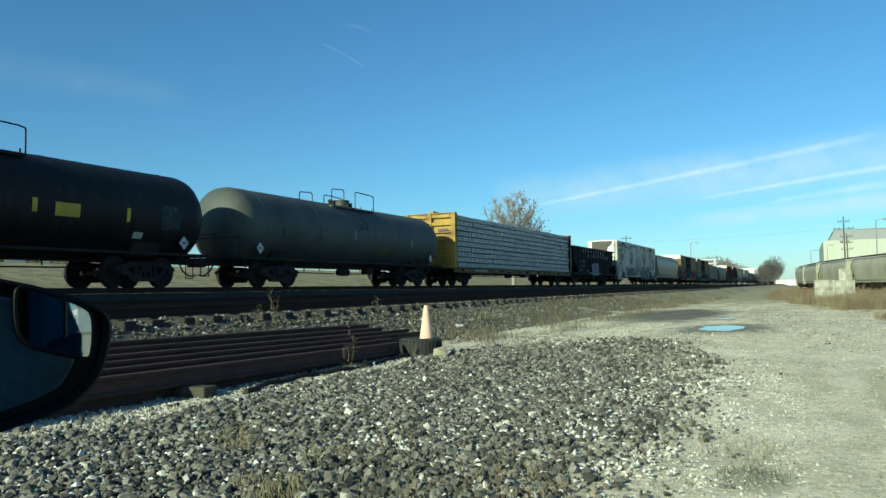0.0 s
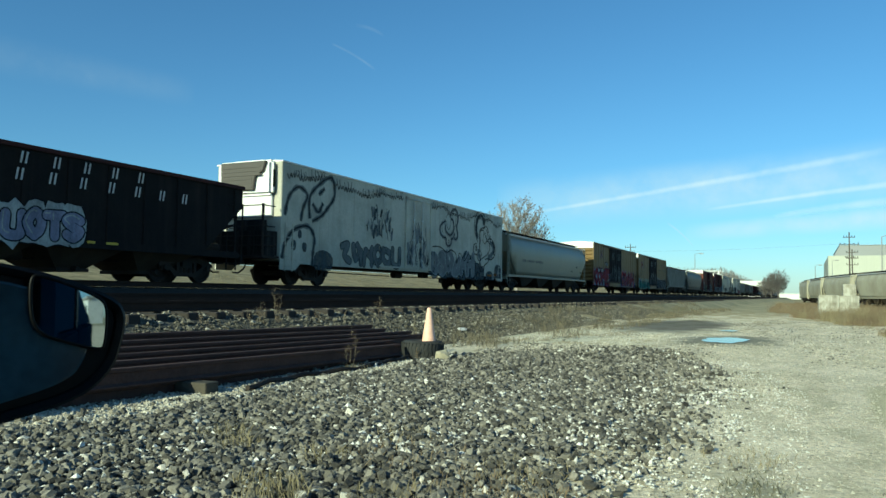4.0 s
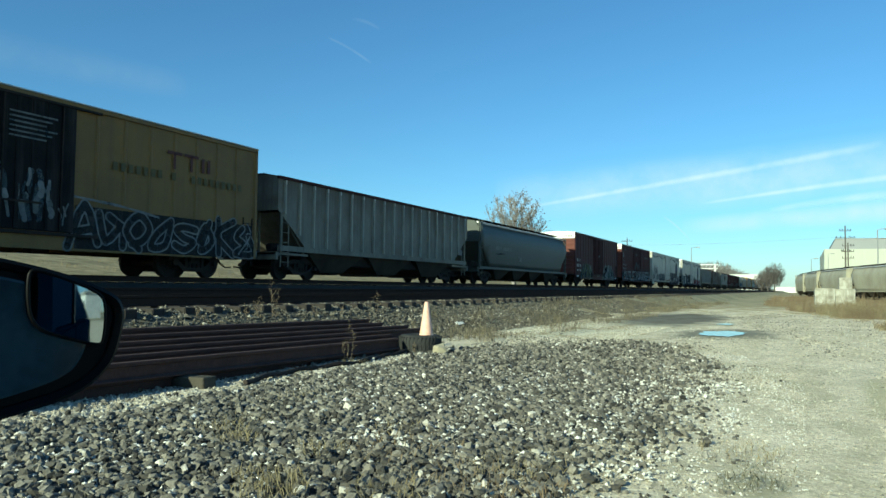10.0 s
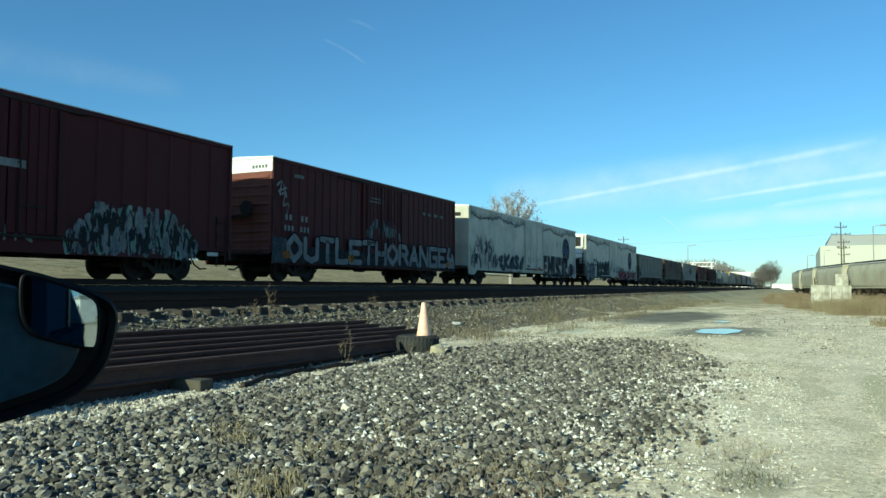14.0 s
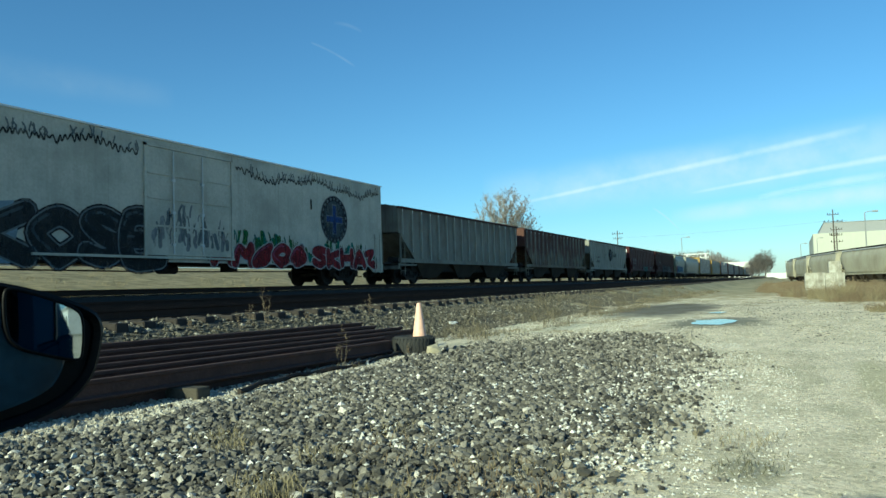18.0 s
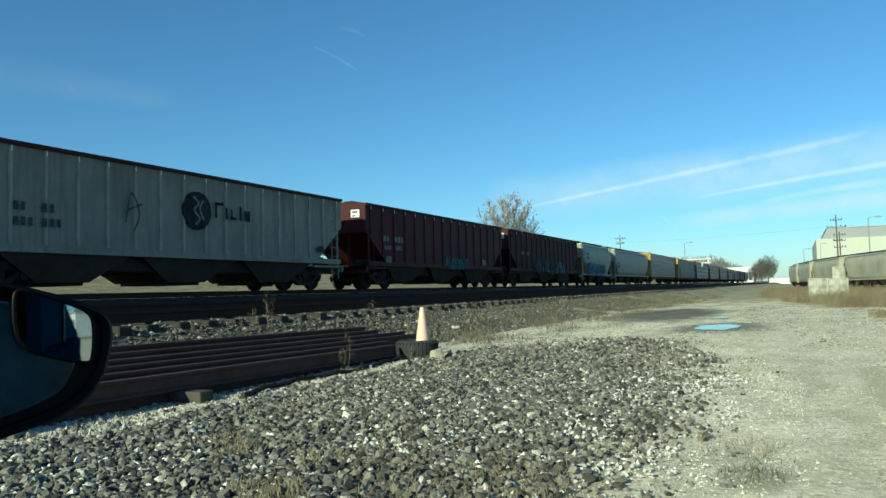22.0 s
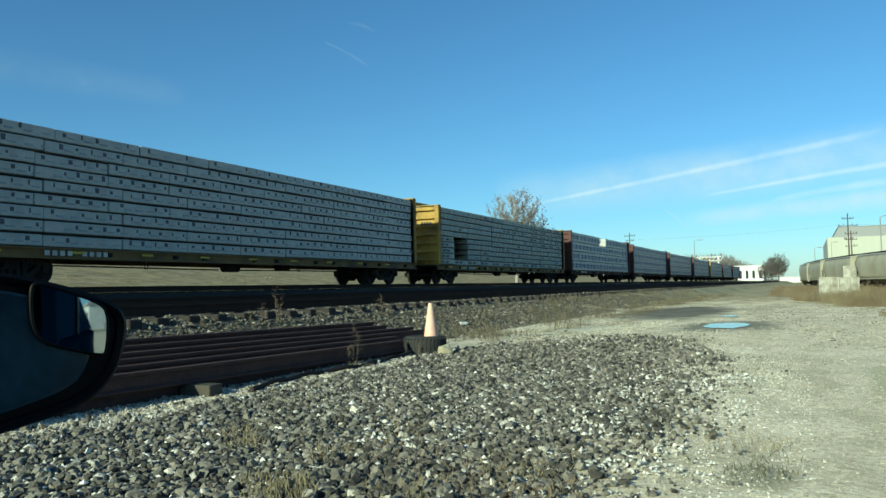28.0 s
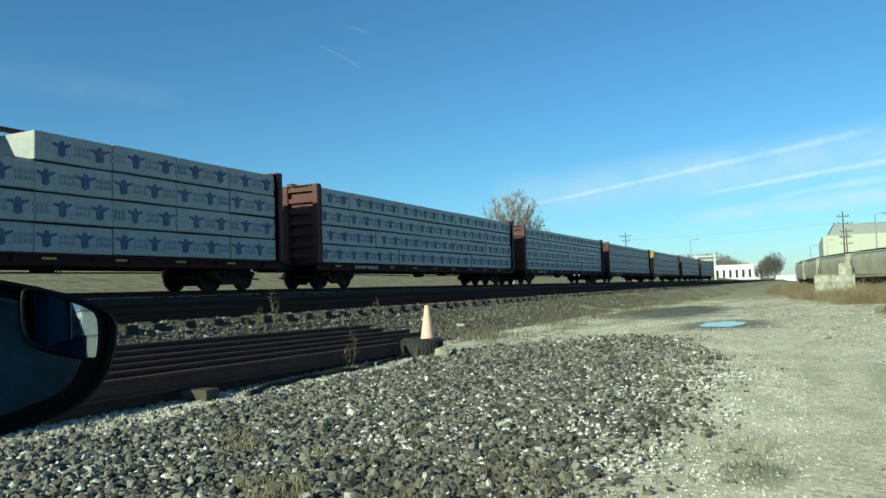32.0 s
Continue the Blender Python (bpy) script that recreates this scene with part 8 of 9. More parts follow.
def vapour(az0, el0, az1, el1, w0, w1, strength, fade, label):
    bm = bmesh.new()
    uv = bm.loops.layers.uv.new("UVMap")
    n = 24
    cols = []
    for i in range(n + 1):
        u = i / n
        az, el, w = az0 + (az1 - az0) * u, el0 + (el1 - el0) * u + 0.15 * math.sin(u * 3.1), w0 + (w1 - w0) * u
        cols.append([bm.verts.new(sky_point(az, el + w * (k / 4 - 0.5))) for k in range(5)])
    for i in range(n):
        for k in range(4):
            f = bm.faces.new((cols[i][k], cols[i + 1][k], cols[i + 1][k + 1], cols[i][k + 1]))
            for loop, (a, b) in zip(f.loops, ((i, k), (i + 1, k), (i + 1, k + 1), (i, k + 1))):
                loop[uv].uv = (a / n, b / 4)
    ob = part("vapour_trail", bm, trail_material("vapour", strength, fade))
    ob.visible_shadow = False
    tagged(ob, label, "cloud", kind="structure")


vapour(-20.5, 6.0, 5.0, 9.8, 0.35, 0.75, 0.72, 0.55, "long white vapour trail low in the sky")
vapour(-6.5, 6.3, 9.5, 7.9, 0.3, 0.7, 0.72, 0.55, "white vapour trail low in the sky")
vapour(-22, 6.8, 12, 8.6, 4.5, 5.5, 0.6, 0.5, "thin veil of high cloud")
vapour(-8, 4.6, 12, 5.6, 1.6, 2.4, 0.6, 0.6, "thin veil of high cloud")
vapour(-35.0, 18.5, -31.6, 16.8, 0.25, 0.35, 0.5, 0.16, "short white vapour trail")
vapour(-33.2, 19.9, -31.0, 19.3, 0.4, 0.4, 0.5, 0.08, "small wisp of cloud")
vapour(-9.3, 5.4, -7.4, 3.6, 0.25, 0.25, 0.55, 0.4, "thin vapour trail")
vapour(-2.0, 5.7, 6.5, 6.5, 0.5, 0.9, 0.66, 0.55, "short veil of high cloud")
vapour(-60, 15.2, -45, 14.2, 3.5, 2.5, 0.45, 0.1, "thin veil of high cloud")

# ---- the parked car from which the yard is seen: its door mirror and flank ----
GLOSS_BLACK = surface("black_mirror_plastic", (0.004, 0.0045, 0.0055), 0.5, grain=80, bump=0.03, specular=0.15)
# The plate's blue and its dark mottling paint in reflections.
FACE_REFLECTION = surface("painted_face_reflection", (0.045, 0.085, 0.115), 0.12, worn=(0.008, 0.017, 0.026), amount=1.0, scale=6, grain=80, bump=0.0, specular=0.45)
CAR_BLUE = surface("dark_blue_car_paint", (0.012, 0.028, 0.052), 0.3, worn=(0.009, 0.02, 0.04), amount=0.3, bump=0.0, specular=0.0)


def make_mirror():
    """A rounded housing with a bezel and a real mirror, facing back along the car."""
    n, u = Vector((0.967, -0.2546, 0)), Vector((0.2546, 0.967, 0))
    frame_ = Matrix(((u.x, 0, n.x, -0.9196), (u.y, 0, n.y, 0.7553), (0, 1, 0, 1.005), (0, 0, 0, 1)))
    mirror = tagged(new("door_mirror"), "dark car door mirror in a glossy black housing", "car mirror")
    mirror.matrix_basis = frame_

    def outline(corners, grow, rounds=2):
        """A field with its corners cut several times."""
        pts = [Vector(p) for p in corners]
        for _ in range(rounds):
            pts = [q for a, b in zip(pts, pts[1:] + pts[:1]) for q in (a * 0.75 + b * 0.25, a * 0.25 + b * 0.75)]
        out = []
        for a, p, b in zip(pts[-1:] + pts[:-1], pts, pts[1:] + pts[:1]):
            d = (b - a).normalized()
            out.append((p.x - d.y * grow, p.y + d.x * grow))
        return out

    shell = ((-0.3, 0.1), (-0.09, 0.068), (0.012, 0.032), (0.031, 0.008), (0.027, -0.03), (0.014, -0.075), (-0.03, -0.112), (-0.12, -0.133), (-0.3, -0.165))
    field = ((-0.105, 0.057), (-0.096, 0.061), (-0.06, 0.05), (-0.012, 0.031), (-0.001, 0.015), (-0.003, -0.039), (-0.011, -0.043), (-0.06, -0.029), (-0.09, -0.018), (-0.103, 0.004))

    def solid(name, corners, layers, material, label="", smooth=True):
        bm = bmesh.new()
        loft(bm, [[(x, y, z) for x, y in outline(corners, g)] for g, z in layers])
        return part(name, tidy(bm), material, mirror, label, smooth)

    solid("housing", shell, ((-0.014, -0.004), (-0.012, 0.0), (-0.004, 0.006), (0.001, 0.002), (0.002, -0.03), (-0.01, -0.07), (-0.045, -0.095)), GLOSS_BLACK, smooth=False)
    plate = ((-0.3, 0.1), (-0.09, 0.068), (-0.012, 0.035), (0.004, 0.01), (0.002, -0.03), (-0.008, -0.07), (-0.035, -0.105), (-0.12, -0.13), (-0.3, -0.165))
    solid("face_plate", plate, ((-0.023, -0.002), (-0.0225, 0.0025), (-0.026, 0.0035)), FACE_REFLECTION, "glossy inner face with blue reflections put into its colour", False)
    bm = bmesh.new()
    loft(bm, [[(x, y, z) for x, y in outline(field, g)] for g, z in ((0.0035, 0.002), (0.003, 0.008), (0.0, 0.009), (-0.0015, 0.0072))], caps=False)
    part("glass_seal", tidy(bm), GLOSS_BLACK, mirror, smooth=True)
    m, t, p = nodes_of("tinted_mirror_glass")
    p.inputs["Base Color"].default_value = (0.42, 0.48, 0.52, 1)
    p.inputs["Metallic"].default_value = 1.0
    p.inputs["Roughness"].default_value = 0.03
    bm = bmesh.new()
    rim = outline(field, -0.001)
    cx, cy = sum(x for x, _ in rim) / len(rim), sum(y for _, y in rim) / len(rim)
    bulge = lambda x, y: 0.0085 - ((x + 0.03) ** 2 + (y + 0.025) ** 2) / 2.8   # slightly domed, tipped up a little
    loft(bm, [[(cx + (x - cx) * k, cy + (y - cy) * k, bulge(cx + (x - cx) * k, cy + (y - cy) * k)) for x, y in rim] for k in (1.0, 0.8, 0.6, 0.4, 0.2, 0.05)], caps=False)
    bm.verts.ensure_lookup_table()
    bm.faces.new(bm.verts[-len(rim):])
    part("mirror_glass", tidy(bm), m, mirror, "blue-tinted mirror glass", smooth=True)
    bm = bmesh.new()
    loft(bm, [[(-0.17, -0.1, -0.03), (-0.17, 0.02, -0.03), (-0.17, 0.02, -0.08), (-0.17, -0.1, -0.08)], [(-0.3, -0.14, -0.03), (-0.3, -0.02, -0.03), (-0.3, -0.02, -0.08), (-0.3, -0.14, -0.08)]])
    part("arm", tidy(bm), GLOSS_BLACK, mirror)


def make_car():
    """The parked car round the eye; its nearer front window is open."""
    car = tagged(new("car"), "dark blue parked car whose side shows in its mirror", "car")
    car.matrix_basis = pose(0, 0, 0, 0, 0, 103.0)   # local y: the way the car faces, local x: its right side
    m, t, p = nodes_of("tinted_side_window")
    p.inputs["Base Color"].default_value = (0.02, 0.042, 0.075, 1)
    p.inputs["Roughness"].default_value = 0.3
    p.inputs["Specular IOR Level"].default_value = 0.0
    for x0, x1 in ((0.62, 0.71), (-1.03, -0.94)):
        near = x0 > 0
        for name, y0, y1, sill in (("front_fender", 1.31, 2.6, 0.86), ("front_door", -0.34, 1.3, 0.72), ("rear_door", -1.3, -0.35, 0.92), ("rear_quarter", -3.3, -1.31, 0.93)):
            bm = bmesh.new()
            slab(bm, ((y0, 0.32), (y0, sill), (y1, sill - (0.12 if name == "front_fender" else 0)), (y1, 0.32)), x0, x1)
            part(name, bevelled(bm, 0.02, 2), CAR_BLUE, car)
            if name in ("rear_door", "rear_quarter"):
                bm = bmesh.new()
                slab(bm, ((y0 + 0.06, sill + 0.01), (y0 + 0.06, 1.28 if name == "rear_door" else 0.95), (y1 - 0.06, 1.38 if name == "rear_door" else 1.27), (y1 - 0.06, sill + 0.01)), x0 + 0.02, x1 - 0.03)
                part("window", tidy(bm), m, car, "dark tinted side window")
                bm = bmesh.new()
                box(bm, x0 + 0.01, x1 - 0.015, y1 - 0.07, y1 + 0.03, sill, 1.42 if name == "rear_door" else 1.31)
                part("pillar", tidy(bm), m if name == "rear_door" else GLOSS_BLACK, car, "dark blue glossy door pillar" if name == "rear_door" else "")
        rails = [(x0 + 0.045 - (0.06 if near else -0.06), 0.64, 1.42), (x0 + 0.045, 1.36, 0.86)]
        part("windscreen_pillar", tidy(rod(bmesh.new(), rails[0], rails[1], 0.035, 8)), GLOSS_BLACK, car)
        for y in (-2.55, 1.85):
            rings = [[(x, y + r * math.cos(i * math.pi / 12), 0.32 + r * math.sin(i * math.pi / 12)) for i in range(24)] for x, r in ((x0 - 0.1, 0.29), (x0 - 0.08, 0.32), (x1 - 0.01, 0.32), (x1 + 0.01, 0.29))]
            wheel = part("wheel", tidy(loft(bmesh.new(), rings)), RUBBER, car)
            hub = x1 + 0.005 if near else x0 - 0.105
            part("rim", tidy(rod(bmesh.new(), (hub, y, 0.32), (hub + 0.012, y, 0.32), 0.2, 18)), POLE_STEEL, wheel)
    bm = bmesh.new()
    slab(bm, ((-2.3, 1.24), (-1.3, 1.32), (-0.35, 1.41), (0.64, 1.42), (0.62, 1.445), (-0.4, 1.45), (-1.3, 1.36), (-2.2, 1.28)), -0.95, 0.62)
    part("roof", bevelled(bm, 0.02, 2), CAR_BLUE, car)
    bm = bmesh.new()
    slab(bm, ((1.32, 0.83), (2.62, 0.7), (2.62, 0.74), (1.32, 0.88)), -0.93, 0.61)
    part("bonnet", bevelled(bm, 0.015, 2), CAR_BLUE, car)
    bm = bmesh.new()
    slab(bm, ((-3.35, 0.93), (-2.75, 0.95), (-2.75, 0.99), (-3.35, 0.97)), -0.93, 0.61)
    part("boot_lid", bevelled(bm, 0.015, 2), CAR_BLUE, car)
    bm = bmesh.new()
    slab(bm, ((-2.76, 1.0), (-2.26, 1.25), (-2.23, 1.25), (-2.73, 1.0)), -0.9, 0.59)
    part("rear_window", tidy(bm), m, car, "dark tinted rear window")
    for name, y0, y1 in (("front_bumper", 2.61, 2.73), ("rear_bumper", -3.45, -3.31)):
        part(name, bevelled(box(bmesh.new(), -1.0, 0.68, y0, y1, 0.3, 0.7), 0.04, 2), CAR_BLUE, car)
    part("floor_pan", tidy(box(bmesh.new(), -0.94, 0.61, -3.3, 2.6, 0.2, 0.3)), RUBBER, car)
    part("dashboard", bevelled(box(bmesh.new(), -0.93, 0.5, 1.05, 1.3, 0.5, 0.84), 0.05, 2), RUBBER, car)
    for x in (0.05, -0.85):
        bm = bmesh.new()
        slab(bm, ((-0.62, 0.4), (-0.72, 1.22), (-0.55, 1.24), (-0.4, 0.5)), x, x + 0.54)
        part("seat", bevelled(bm, 0.04, 2), RUBBER, car, "dark cloth front seat")


make_mirror()
make_car()

# ---- gravel: loose stones by the thousand ----
def gravel_material(name, dark, light, white, share):
    m, t, p = nodes_of(name)
    geo = t.nodes.new("ShaderNodeNewGeometry")
    info = t.nodes.new("ShaderNodeObjectInfo")
    rnd = _math(t, "FRACT", _math(t, "ADD", geo.outputs["Random Per Island"], info.outputs["Random"]))
    col = _mix(t, rnd, dark, light)
    pale = _ramp(t, _math(t, "FRACT", _math(t, "MULTIPLY", rnd, 17.3)), 1 - share, 1 - share + 0.02)
    col = _mix(t, pale, col, white)
    col = _mix(t, _math(t, "MULTIPLY", _ramp(t, _noise(t, 60, detail=4), 0.35, 0.7), 0.45), col, tuple(c * 0.55 for c in dark))
    t.links.new(col, p.inputs["Base Color"])
    p.inputs["Roughness"].default_value = 0.85
    p.inputs["Specular IOR Level"].default_value = 0.35
    b = _add(t, "ShaderNodeBump", Strength=0.5, Distance=0.006)
    t.links.new(_noise(t, 90, detail=4), b.inputs["Height"])
    t.links.new(b.outputs[0], p.inputs["Normal"])
    return m


def stone_shapes(count, rs, plain=False):
    """Angular pebbles from a jittered icosahedron, or from eight faces where they are small."""
    bm = bmesh.new()
    if plain:
        bmesh.ops.create_uvsphere(bm, u_segments=4, v_segments=2, radius=1)
        bmesh.ops.triangulate(bm, faces=bm.faces)
    else:
        bmesh.ops.create_icosphere(bm, subdivisions=1, radius=1)
    v = np.array([q.co for q in bm.verts])
    f = np.array([[q.index for q in p.verts] for p in bm.faces])
    bm.free()
    out = []
    for _ in range(count):
        w = v * (1 + rs.uniform(-0.42, 0.26, (len(v), 1))) * rs.uniform(0.5, 1.3, 3) * np.array([1, 1, 0.68])
        if not plain:
            blocky = np.sign(v) * np.abs(v) ** 0.4 * (0.85 + rs.uniform(-0.38, 0.24, v.shape)) * rs.uniform(0.5, 1.25, 3)
            q = np.linalg.qr(rs.normal(size=(3, 3)))[0]
            w = blocky @ (q * np.sign(np.linalg.det(q))) * np.array([1, 1, 0.92])
        out.append(w)
    return out, f


def stones(name, points, sizes, material, seed, plain=False):
    rs = np.random.RandomState(seed)
    shapes, faces = stone_shapes(24, rs, plain)
    n, k = len(points), len(shapes[0])
    base = np.array(shapes)[rs.randint(0, 24, n)]
    a = rs.uniform(0, 6.283, n)
    c, s = np.cos(a)[:, None], np.sin(a)[:, None]
    v = np.stack([base[:, :, 0] * c - base[:, :, 1] * s, base[:, :, 0] * s + base[:, :, 1] * c, base[:, :, 2]], 2) * sizes[:, None, None] + points[:, None, :]
    tri = (faces[None] + (np.arange(n) * k)[:, None, None]).reshape(-1, 3)
    me = bpy.data.meshes.new(name)
    me.vertices.add(n * k)
    me.vertices.foreach_set("co", v.ravel())
    me.loops.add(tri.size)
    me.loops.foreach_set("vertex_index", tri.ravel())
    me.polygons.add(len(tri))
    me.polygons.foreach_set("loop_start", np.arange(0, tri.size, 3))
    me.update(calc_edges=True)
    me.shade_flat()
    me.materials.append(material)
    return me


GRAVEL = gravel_material("grey_gravel", (0.027, 0.026, 0.023), (0.285, 0.265, 0.218), (0.62, 0.59, 0.51), 0.04)
BALLAST = gravel_material("brown_ballast", (0.06, 0.055, 0.043), (0.17, 0.155, 0.118), (0.4, 0.37, 0.3), 0.04)
PALE = gravel_material("limestone_chips", (0.3, 0.275, 0.215), (0.64, 0.6, 0.5), (0.76, 0.73, 0.64), 0.06)

WHITE_STONE = gravel_material("white_limestone", (0.45, 0.44, 0.39), (0.84, 0.82, 0.75), (0.87, 0.85, 0.78), 0.2)


def gravel_edge(y):
    return -1.0 - max(0.0, y - 9.0) * 0.22


def scatter(count, x0, x1, y0, y1, size, rule, seed, lift=0.25):
    rs = np.random.RandomState(seed)
    pts, sizes = [], []
    dry = lambda x, y: ((x + 1.78) / 0.75) ** 2 + ((y - 18.95) / 1.5) ** 2 > 1 and ((x + 4.2) / 1.9) ** 2 + ((y - 27.5) / 6) ** 2 > 1
    for x, y, q in zip(rs.uniform(x0, x1, count), rs.uniform(y0, y1, count), np.exp(rs.normal(-0.05, 0.38, count)).clip(0.4, 1.9)):
        if rule(x, y) and dry(x, y):
            d = size * q
            pts.append((x, y, ground_height(x) + bumps(x, y) + d * lift))
            sizes.append(d)
    return np.array(pts), np.array(sizes)


def seen(x, y):
    """Inside the wedge of ground that lies before the car."""
    return y > 1.6 and -1.62 * y - 0.6 < x


def chance(x, y):
    """A fixed random number for each place."""
    return (math.sin(x * 127.1 + y * 311.7) * 43758.5453) % 1.0


def in_gravel(x, y):
    if not seen(x, y) or (chance(y, x) < 0.94 and -5.9 < x < -4.95 + 0.2 * noise.noise((x, y, 3)) and y < 9.9):
        return False
    e = gravel_edge(y) + 0.7 * noise.noise((x * 0.9, y * 0.6, 4)) + 0.35 * noise.noise((x * 3, y * 3, 7))
    k = min((e - x) / 1.1 + 0.25, (15.2 - 3.0 * min(1.0, max(0.0, -4.2 - x)) + 1.6 * noise.noise((x, y * 0.4, 2)) - y) / 4.4, 1.0)
    return k > 0 and chance(x, y) < k ** 1.3


pts, sizes = scatter(49000, -7.0, -0.2, 1.6, 8.5, 0.0203, in_gravel, 1, 0.45)
order = np.argsort(np.hypot(pts[:, 0] + 2.2, pts[:, 1] - 3.4))
near, rest = order[:300], order[300:]
tagged(new("gravel", stones("gravel", pts[rest], sizes[rest], GRAVEL, 2)), "dark grey crushed gravel with scattered white stones", "gravel", kind="stuff")
pts2, sizes2 = scatter(34000, -7.0, -0.8, 8.5, 16.0, 0.0225, in_gravel, 3, 0.6)
tagged(new("gravel", stones("gravel", pts2, sizes2, GRAVEL, 4)), "dark grey crushed gravel with scattered white stones", "gravel", kind="stuff")
pts3, sizes3 = scatter(52000, -8.65, -6.5, 5.0, 75.0, 0.0325, lambda x, y: seen(x, y) and (x > -8.62 and (x > -8.28 or abs((y - 0.2) % 0.6 - 0.3) < 0.17)) and (y < 17 or noise.noise((x, y * 0.3, 8)) > (y - 38) * 0.03), 5)
tagged(new("ballast", stones("ballast", pts3, sizes3, BALLAST, 6, True)), "brown-grey track ballast on the bank's slope", "ballast", kind="stuff")
pts4, sizes4 = scatter(24000, -3.4, 4.2, 3.2, 19.0, 0.0085, lambda x, y: seen(x, y) and x < 0.36 * y and x > gravel_edge(y) - 0.9 and chance(x, y) < max(0.1, 1.0 - 0.75 * (x - gravel_edge(y))) * min(1.0, 1.9 - y * 0.1) * (0.6 + 0.9 * noise.noise((x * 1.6, y * 0.8, 41))), 7)
tagged(new("road_chips", stones("road_chips", pts4, sizes4, PALE, 8, True)), "pale limestone chips on the yard road", "gravel", kind="stuff")
pts5, sizes5 = scatter(9000, -3.0, 1.0, 3.2, 14.5, 0.0135, lambda x, y: seen(x, y) and gravel_edge(y) - 0.3 < x < gravel_edge(y) + 1.5 * abs(noise.noise((x * 2, y * 1.5, 19))) + 0.2 and chance(y, x) < 1.0 - 0.55 * (x - gravel_edge(y)), 9)
tagged(new("stray_gravel", stones("stray_gravel", pts5, sizes5, GRAVEL, 10)), "stray dark stones on the pale road", "gravel", kind="stuff")
pts6, sizes6 = scatter(11000, -6.1, -4.8, 3.4, 10.0, 0.014, lambda x, y: seen(x, y) and -5.95 < x < -4.95 + 0.2 * noise.noise((x, y, 3)), 11)
tagged(new("road_chips", stones("road_chips", pts6, sizes6, PALE, 12, True)), "pale limestone chips along the stacked rails", "gravel", kind="stuff")

_rs = np.random.RandomState(14)
_shapes, _faces = stone_shapes(12, _rs)
_meshes = []
for w in _shapes:
    me = bpy.data.meshes.new("stone")
    me.from_pydata([tuple(q) for q in w], [], [tuple(int(i) for i in f) for f in _faces])
    me.materials.append(GRAVEL)
    _meshes.append(me)
for i, k in enumerate(near):
    ob = shared("stone", _meshes[i % 12], ground, Matrix.Translation(pts[k]) @ pose(0, 0, 0, 0, 0, i * 47 % 360) @ Matrix.Scale(float(sizes[k]), 4))

pts7, sizes7 = scatter(14000, -6.6, 4.5, 14.0, 42.0, 0.015, lambda x, y: seen(x, y) and noise.noise((x * 0.5, y * 0.25, 12)) > -0.15, 15)
tagged(new("road_chips", stones("road_chips", pts7, sizes7, PALE, 16, True)), "pale limestone chips on the yard road", "gravel", kind="stuff")

pts8, sizes8 = scatter(24000, -6.5, -0.4, 2.4, 14.5, 0.0115, lambda x, y: in_gravel(x, y) and noise.noise((x * 0.9, y * 0.7, 21)) + 0.6 * noise.noise((x * 3, y * 3, 22)) > 0.13 - 0.42 * min(1.0, max(0.0, (x - gravel_edge(y) + 2.2) / 2.2)), 17, 0.9)
tagged(new("white_stones", stones("white_stones", pts8, sizes8, WHITE_STONE, 18, True)), "small white stones strewn over the dark gravel", "gravel", kind="stuff")
pts9, sizes9 = scatter(1300, -6.5, -0.6, 2.4, 14.5, 0.0185, in_gravel, 19, 0.8)
tagged(new("white_stones", stones("white_stones", pts9, sizes9, WHITE_STONE, 20, True)), "small white stones strewn over the dark gravel", "gravel", kind="stuff")
pts10, sizes10 = scatter(16000, -8.0, -3.4, 13.5, 34.0, 0.016, lambda x, y: seen(x, y) and noise.noise((x * 0.7, y * 0.3, 31)) > -0.2, 25)
tagged(new("road_chips", stones("road_chips", pts10, sizes10, PALE, 26, True)), "pale limestone chips along the foot of the ballast", "gravel", kind="stuff")
debris = lambda x, y: seen(x, y) and noise.noise((x * 1.3, y * 0.8, 71)) + 0.5 * noise.noise((x * 4, y * 3, 72)) > -0.12
pts16, sizes16 = scatter(7000, -6.4, -2.2, 10.4, 15.5, 0.0165, debris, 51, 0.4)
tagged(new("stray_gravel", stones("stray_gravel", pts16, sizes16, GRAVEL, 52, True)), "mixed dark stones behind the gravel heap", "gravel", kind="stuff")
pts17, sizes17 = scatter(7000, -6.4, -2.2, 10.4, 15.5, 0.015, debris, 53, 0.4)
tagged(new("road_chips", stones("road_chips", pts17, sizes17, PALE, 54, True)), "pale limestone chips behind the gravel heap", "gravel", kind="stuff")
pts11, sizes11 = scatter(12000, -7.2, 4.5, 13.0, 36.0, 0.016, lambda x, y: seen(x, y) and x < 0.2 * y and noise.noise((x * 0.6, y * 0.3, 33)) > -0.1, 27)
tagged(new("stray_gravel", stones("stray_gravel", pts11, sizes11, GRAVEL, 28, True)), "stray dark stones on the pale road", "gravel", kind="stuff")
pts13, sizes13 = scatter(5200, -2.8, -0.5, 4.2, 9.5, 0.013, lambda x, y: seen(x, y) and noise.noise((x * 1.6, y * 1.0, 51)) + 0.5 * noise.noise((x * 5, y * 5, 52)) > 0.12, 35, 1.1)
tagged(new("white_stones", stones("white_stones", pts13, sizes13, WHITE_STONE, 36, True)), "white stones scattered where gravel meets the road", "gravel", kind="stuff")
pts14, sizes14 = scatter(16000, -2.4, 0.4, 3.2, 13.0, 0.0075, lambda x, y: seen(x, y) and gravel_edge(y) - 0.5 < x < gravel_edge(y) + 1.0 and chance(x, y) < 0.55 + 0.9 * noise.noise((x * 1.5, y, 54)), 37)
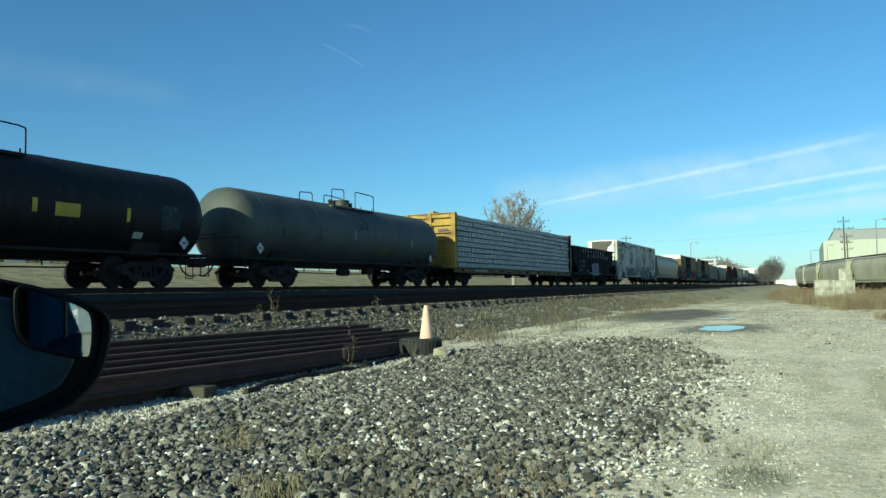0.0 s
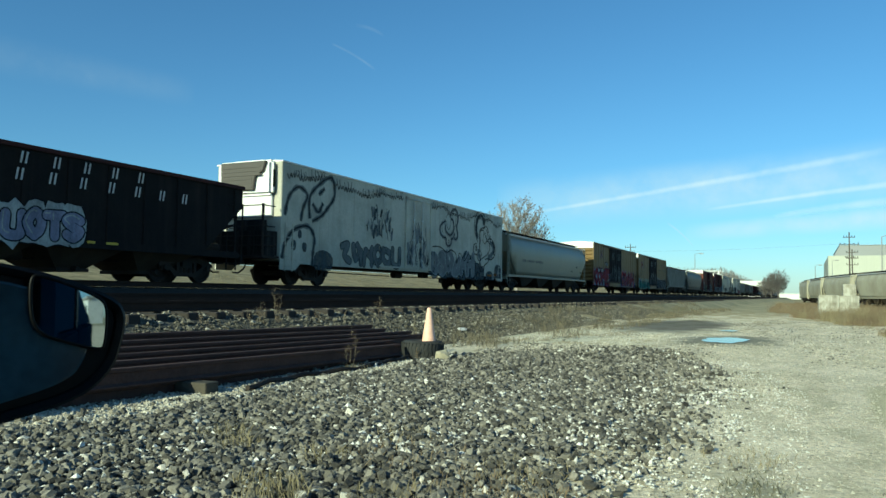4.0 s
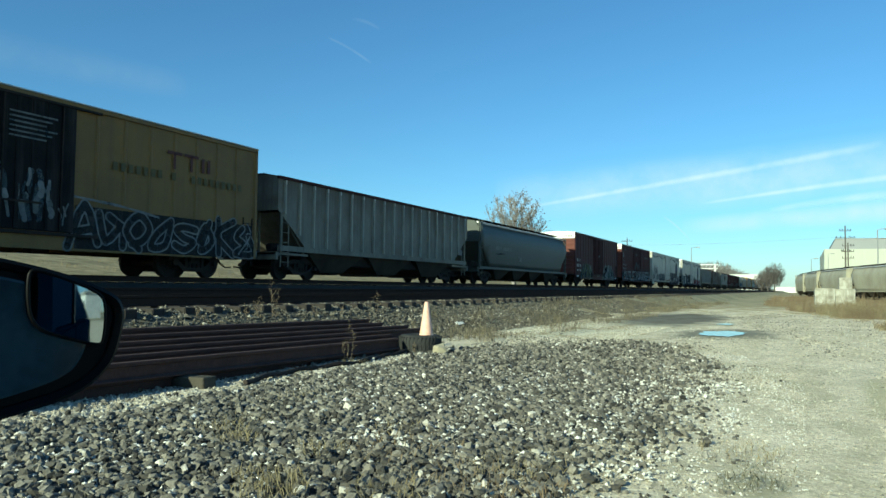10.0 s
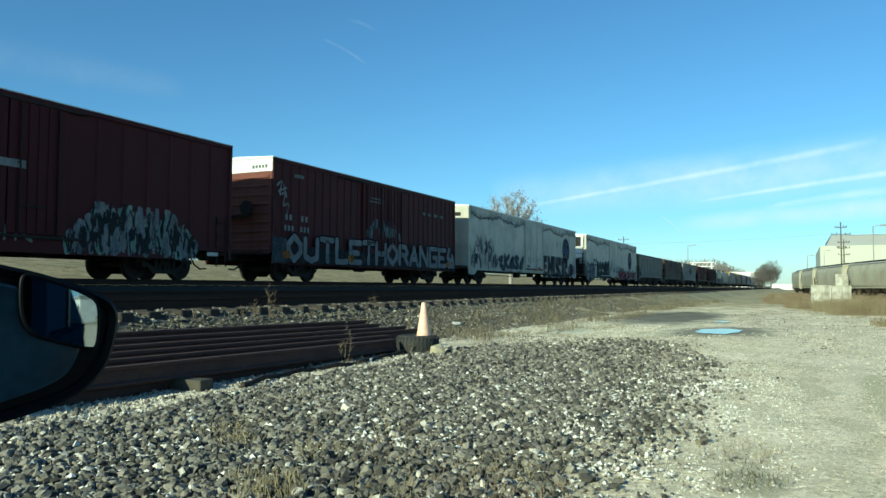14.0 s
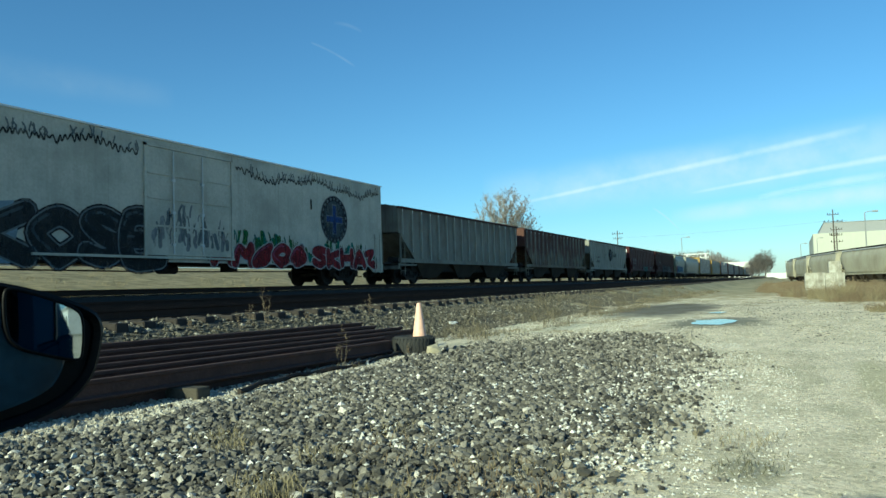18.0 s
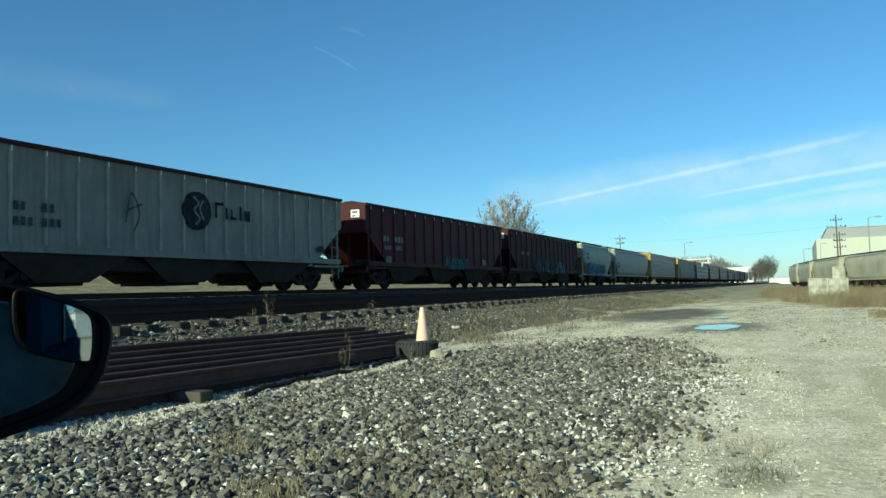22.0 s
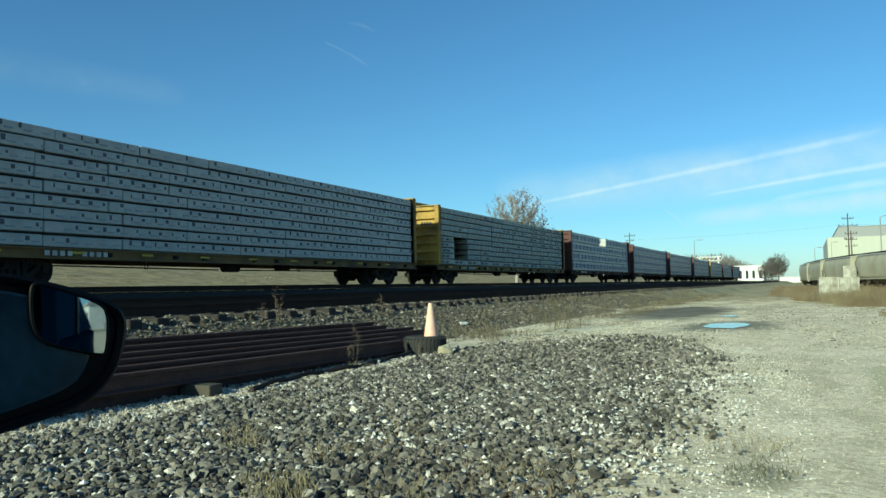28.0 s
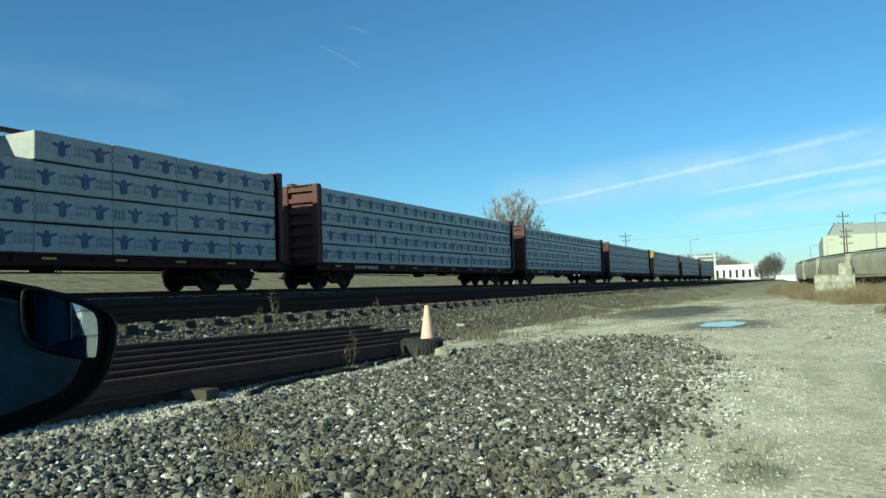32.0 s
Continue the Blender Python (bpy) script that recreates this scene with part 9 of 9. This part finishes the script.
tagged(new("road_chips", stones("road_chips", pts14, sizes14, WHITE_STONE, 38, True)), "small white limestone chips along the road's edge", "gravel", kind="stuff")
ROAD_STONE = gravel_material("worn_road_stone", (0.2, 0.185, 0.14), (0.6, 0.55, 0.43), (0.17, 0.16, 0.125), 0.2)
for far, count, size in ((0, 22000, 0.0085), (1, 17000, 0.013)):
    pts15, sizes15 = scatter(count, -2.2, 2.6 + 3 * far, 3.2 + 7 * far, 10.2 + 9 * far, size, lambda x, y: seen(x, y) and x < 0.36 * y and x > gravel_edge(y) - 0.6 and chance(x, y) < 0.78 + 1.1 * noise.noise((x * 1.1, y * 0.3, 61)) - 0.5 * math.exp(-((x - 0.35 - 0.06 * (y - 7)) / 0.22) ** 2), 41 + far, 0.0)
    tagged(new("road_chips", stones("road_chips", pts15, sizes15, ROAD_STONE, 43 + far, True)), "tan limestone chips pressed into the yard road", "gravel", kind="stuff")
TAN_BALLAST = gravel_material("tan_ballast", (0.11, 0.1, 0.075), (0.24, 0.215, 0.165), (0.45, 0.42, 0.34), 0.05)
pts12, sizes12 = scatter(11000, -8.78, -8.3, 6.0, 60.0, 0.026, lambda x, y: abs((y - 0.2) % 0.6 - 0.3) < 0.16, 29, 0.6)
tagged(new("ballast", stones("ballast", pts12, sizes12, TAN_BALLAST, 30, True)), "tan ballast heaped between the sleeper ends", "ballast", kind="stuff")


# ---- what moves ----
SPEEDS = ((0, 14.004), (8, 14.126), (16, 14.823), (24, 15.32), (32, 14.736))   # metres a second


def travelled(t):
    s = 0.0
    for (ta, va), (tb, vb) in zip(SPEEDS, SPEEDS[1:]):
        if t <= ta:
            break
        d = min(t, tb) - ta
        s += d * (va + (vb - va) * d / (tb - ta) / 2)
    return s


def motions():
    """The train rolls by; the wheels of a car turn while it passes before the camera."""
    for car, start in TRAIN:
        walk(car, [(t, pose(-18.95, start - travelled(t), 1.26)) for t in range(33)])
    steps = [k / 30 for k in range(961)]
    way = [travelled(t) for t in steps]
    for wheelset, start, y in WHEELSETS:
        d = wheelset.location.y
        rows = [(t, pose(0, d, 0.458, math.degrees(s / 0.458) % 360)) for t, s in zip(steps, way) if 8 < start + y - s < 32]
        if not rows:
            continue
        rows = ([(0, rows[0][1])] if rows[0][0] > 0 else []) + rows + ([(32, rows[-1][1])] if rows[-1][0] < 32 else [])
        walk(wheelset, rows)


motions()
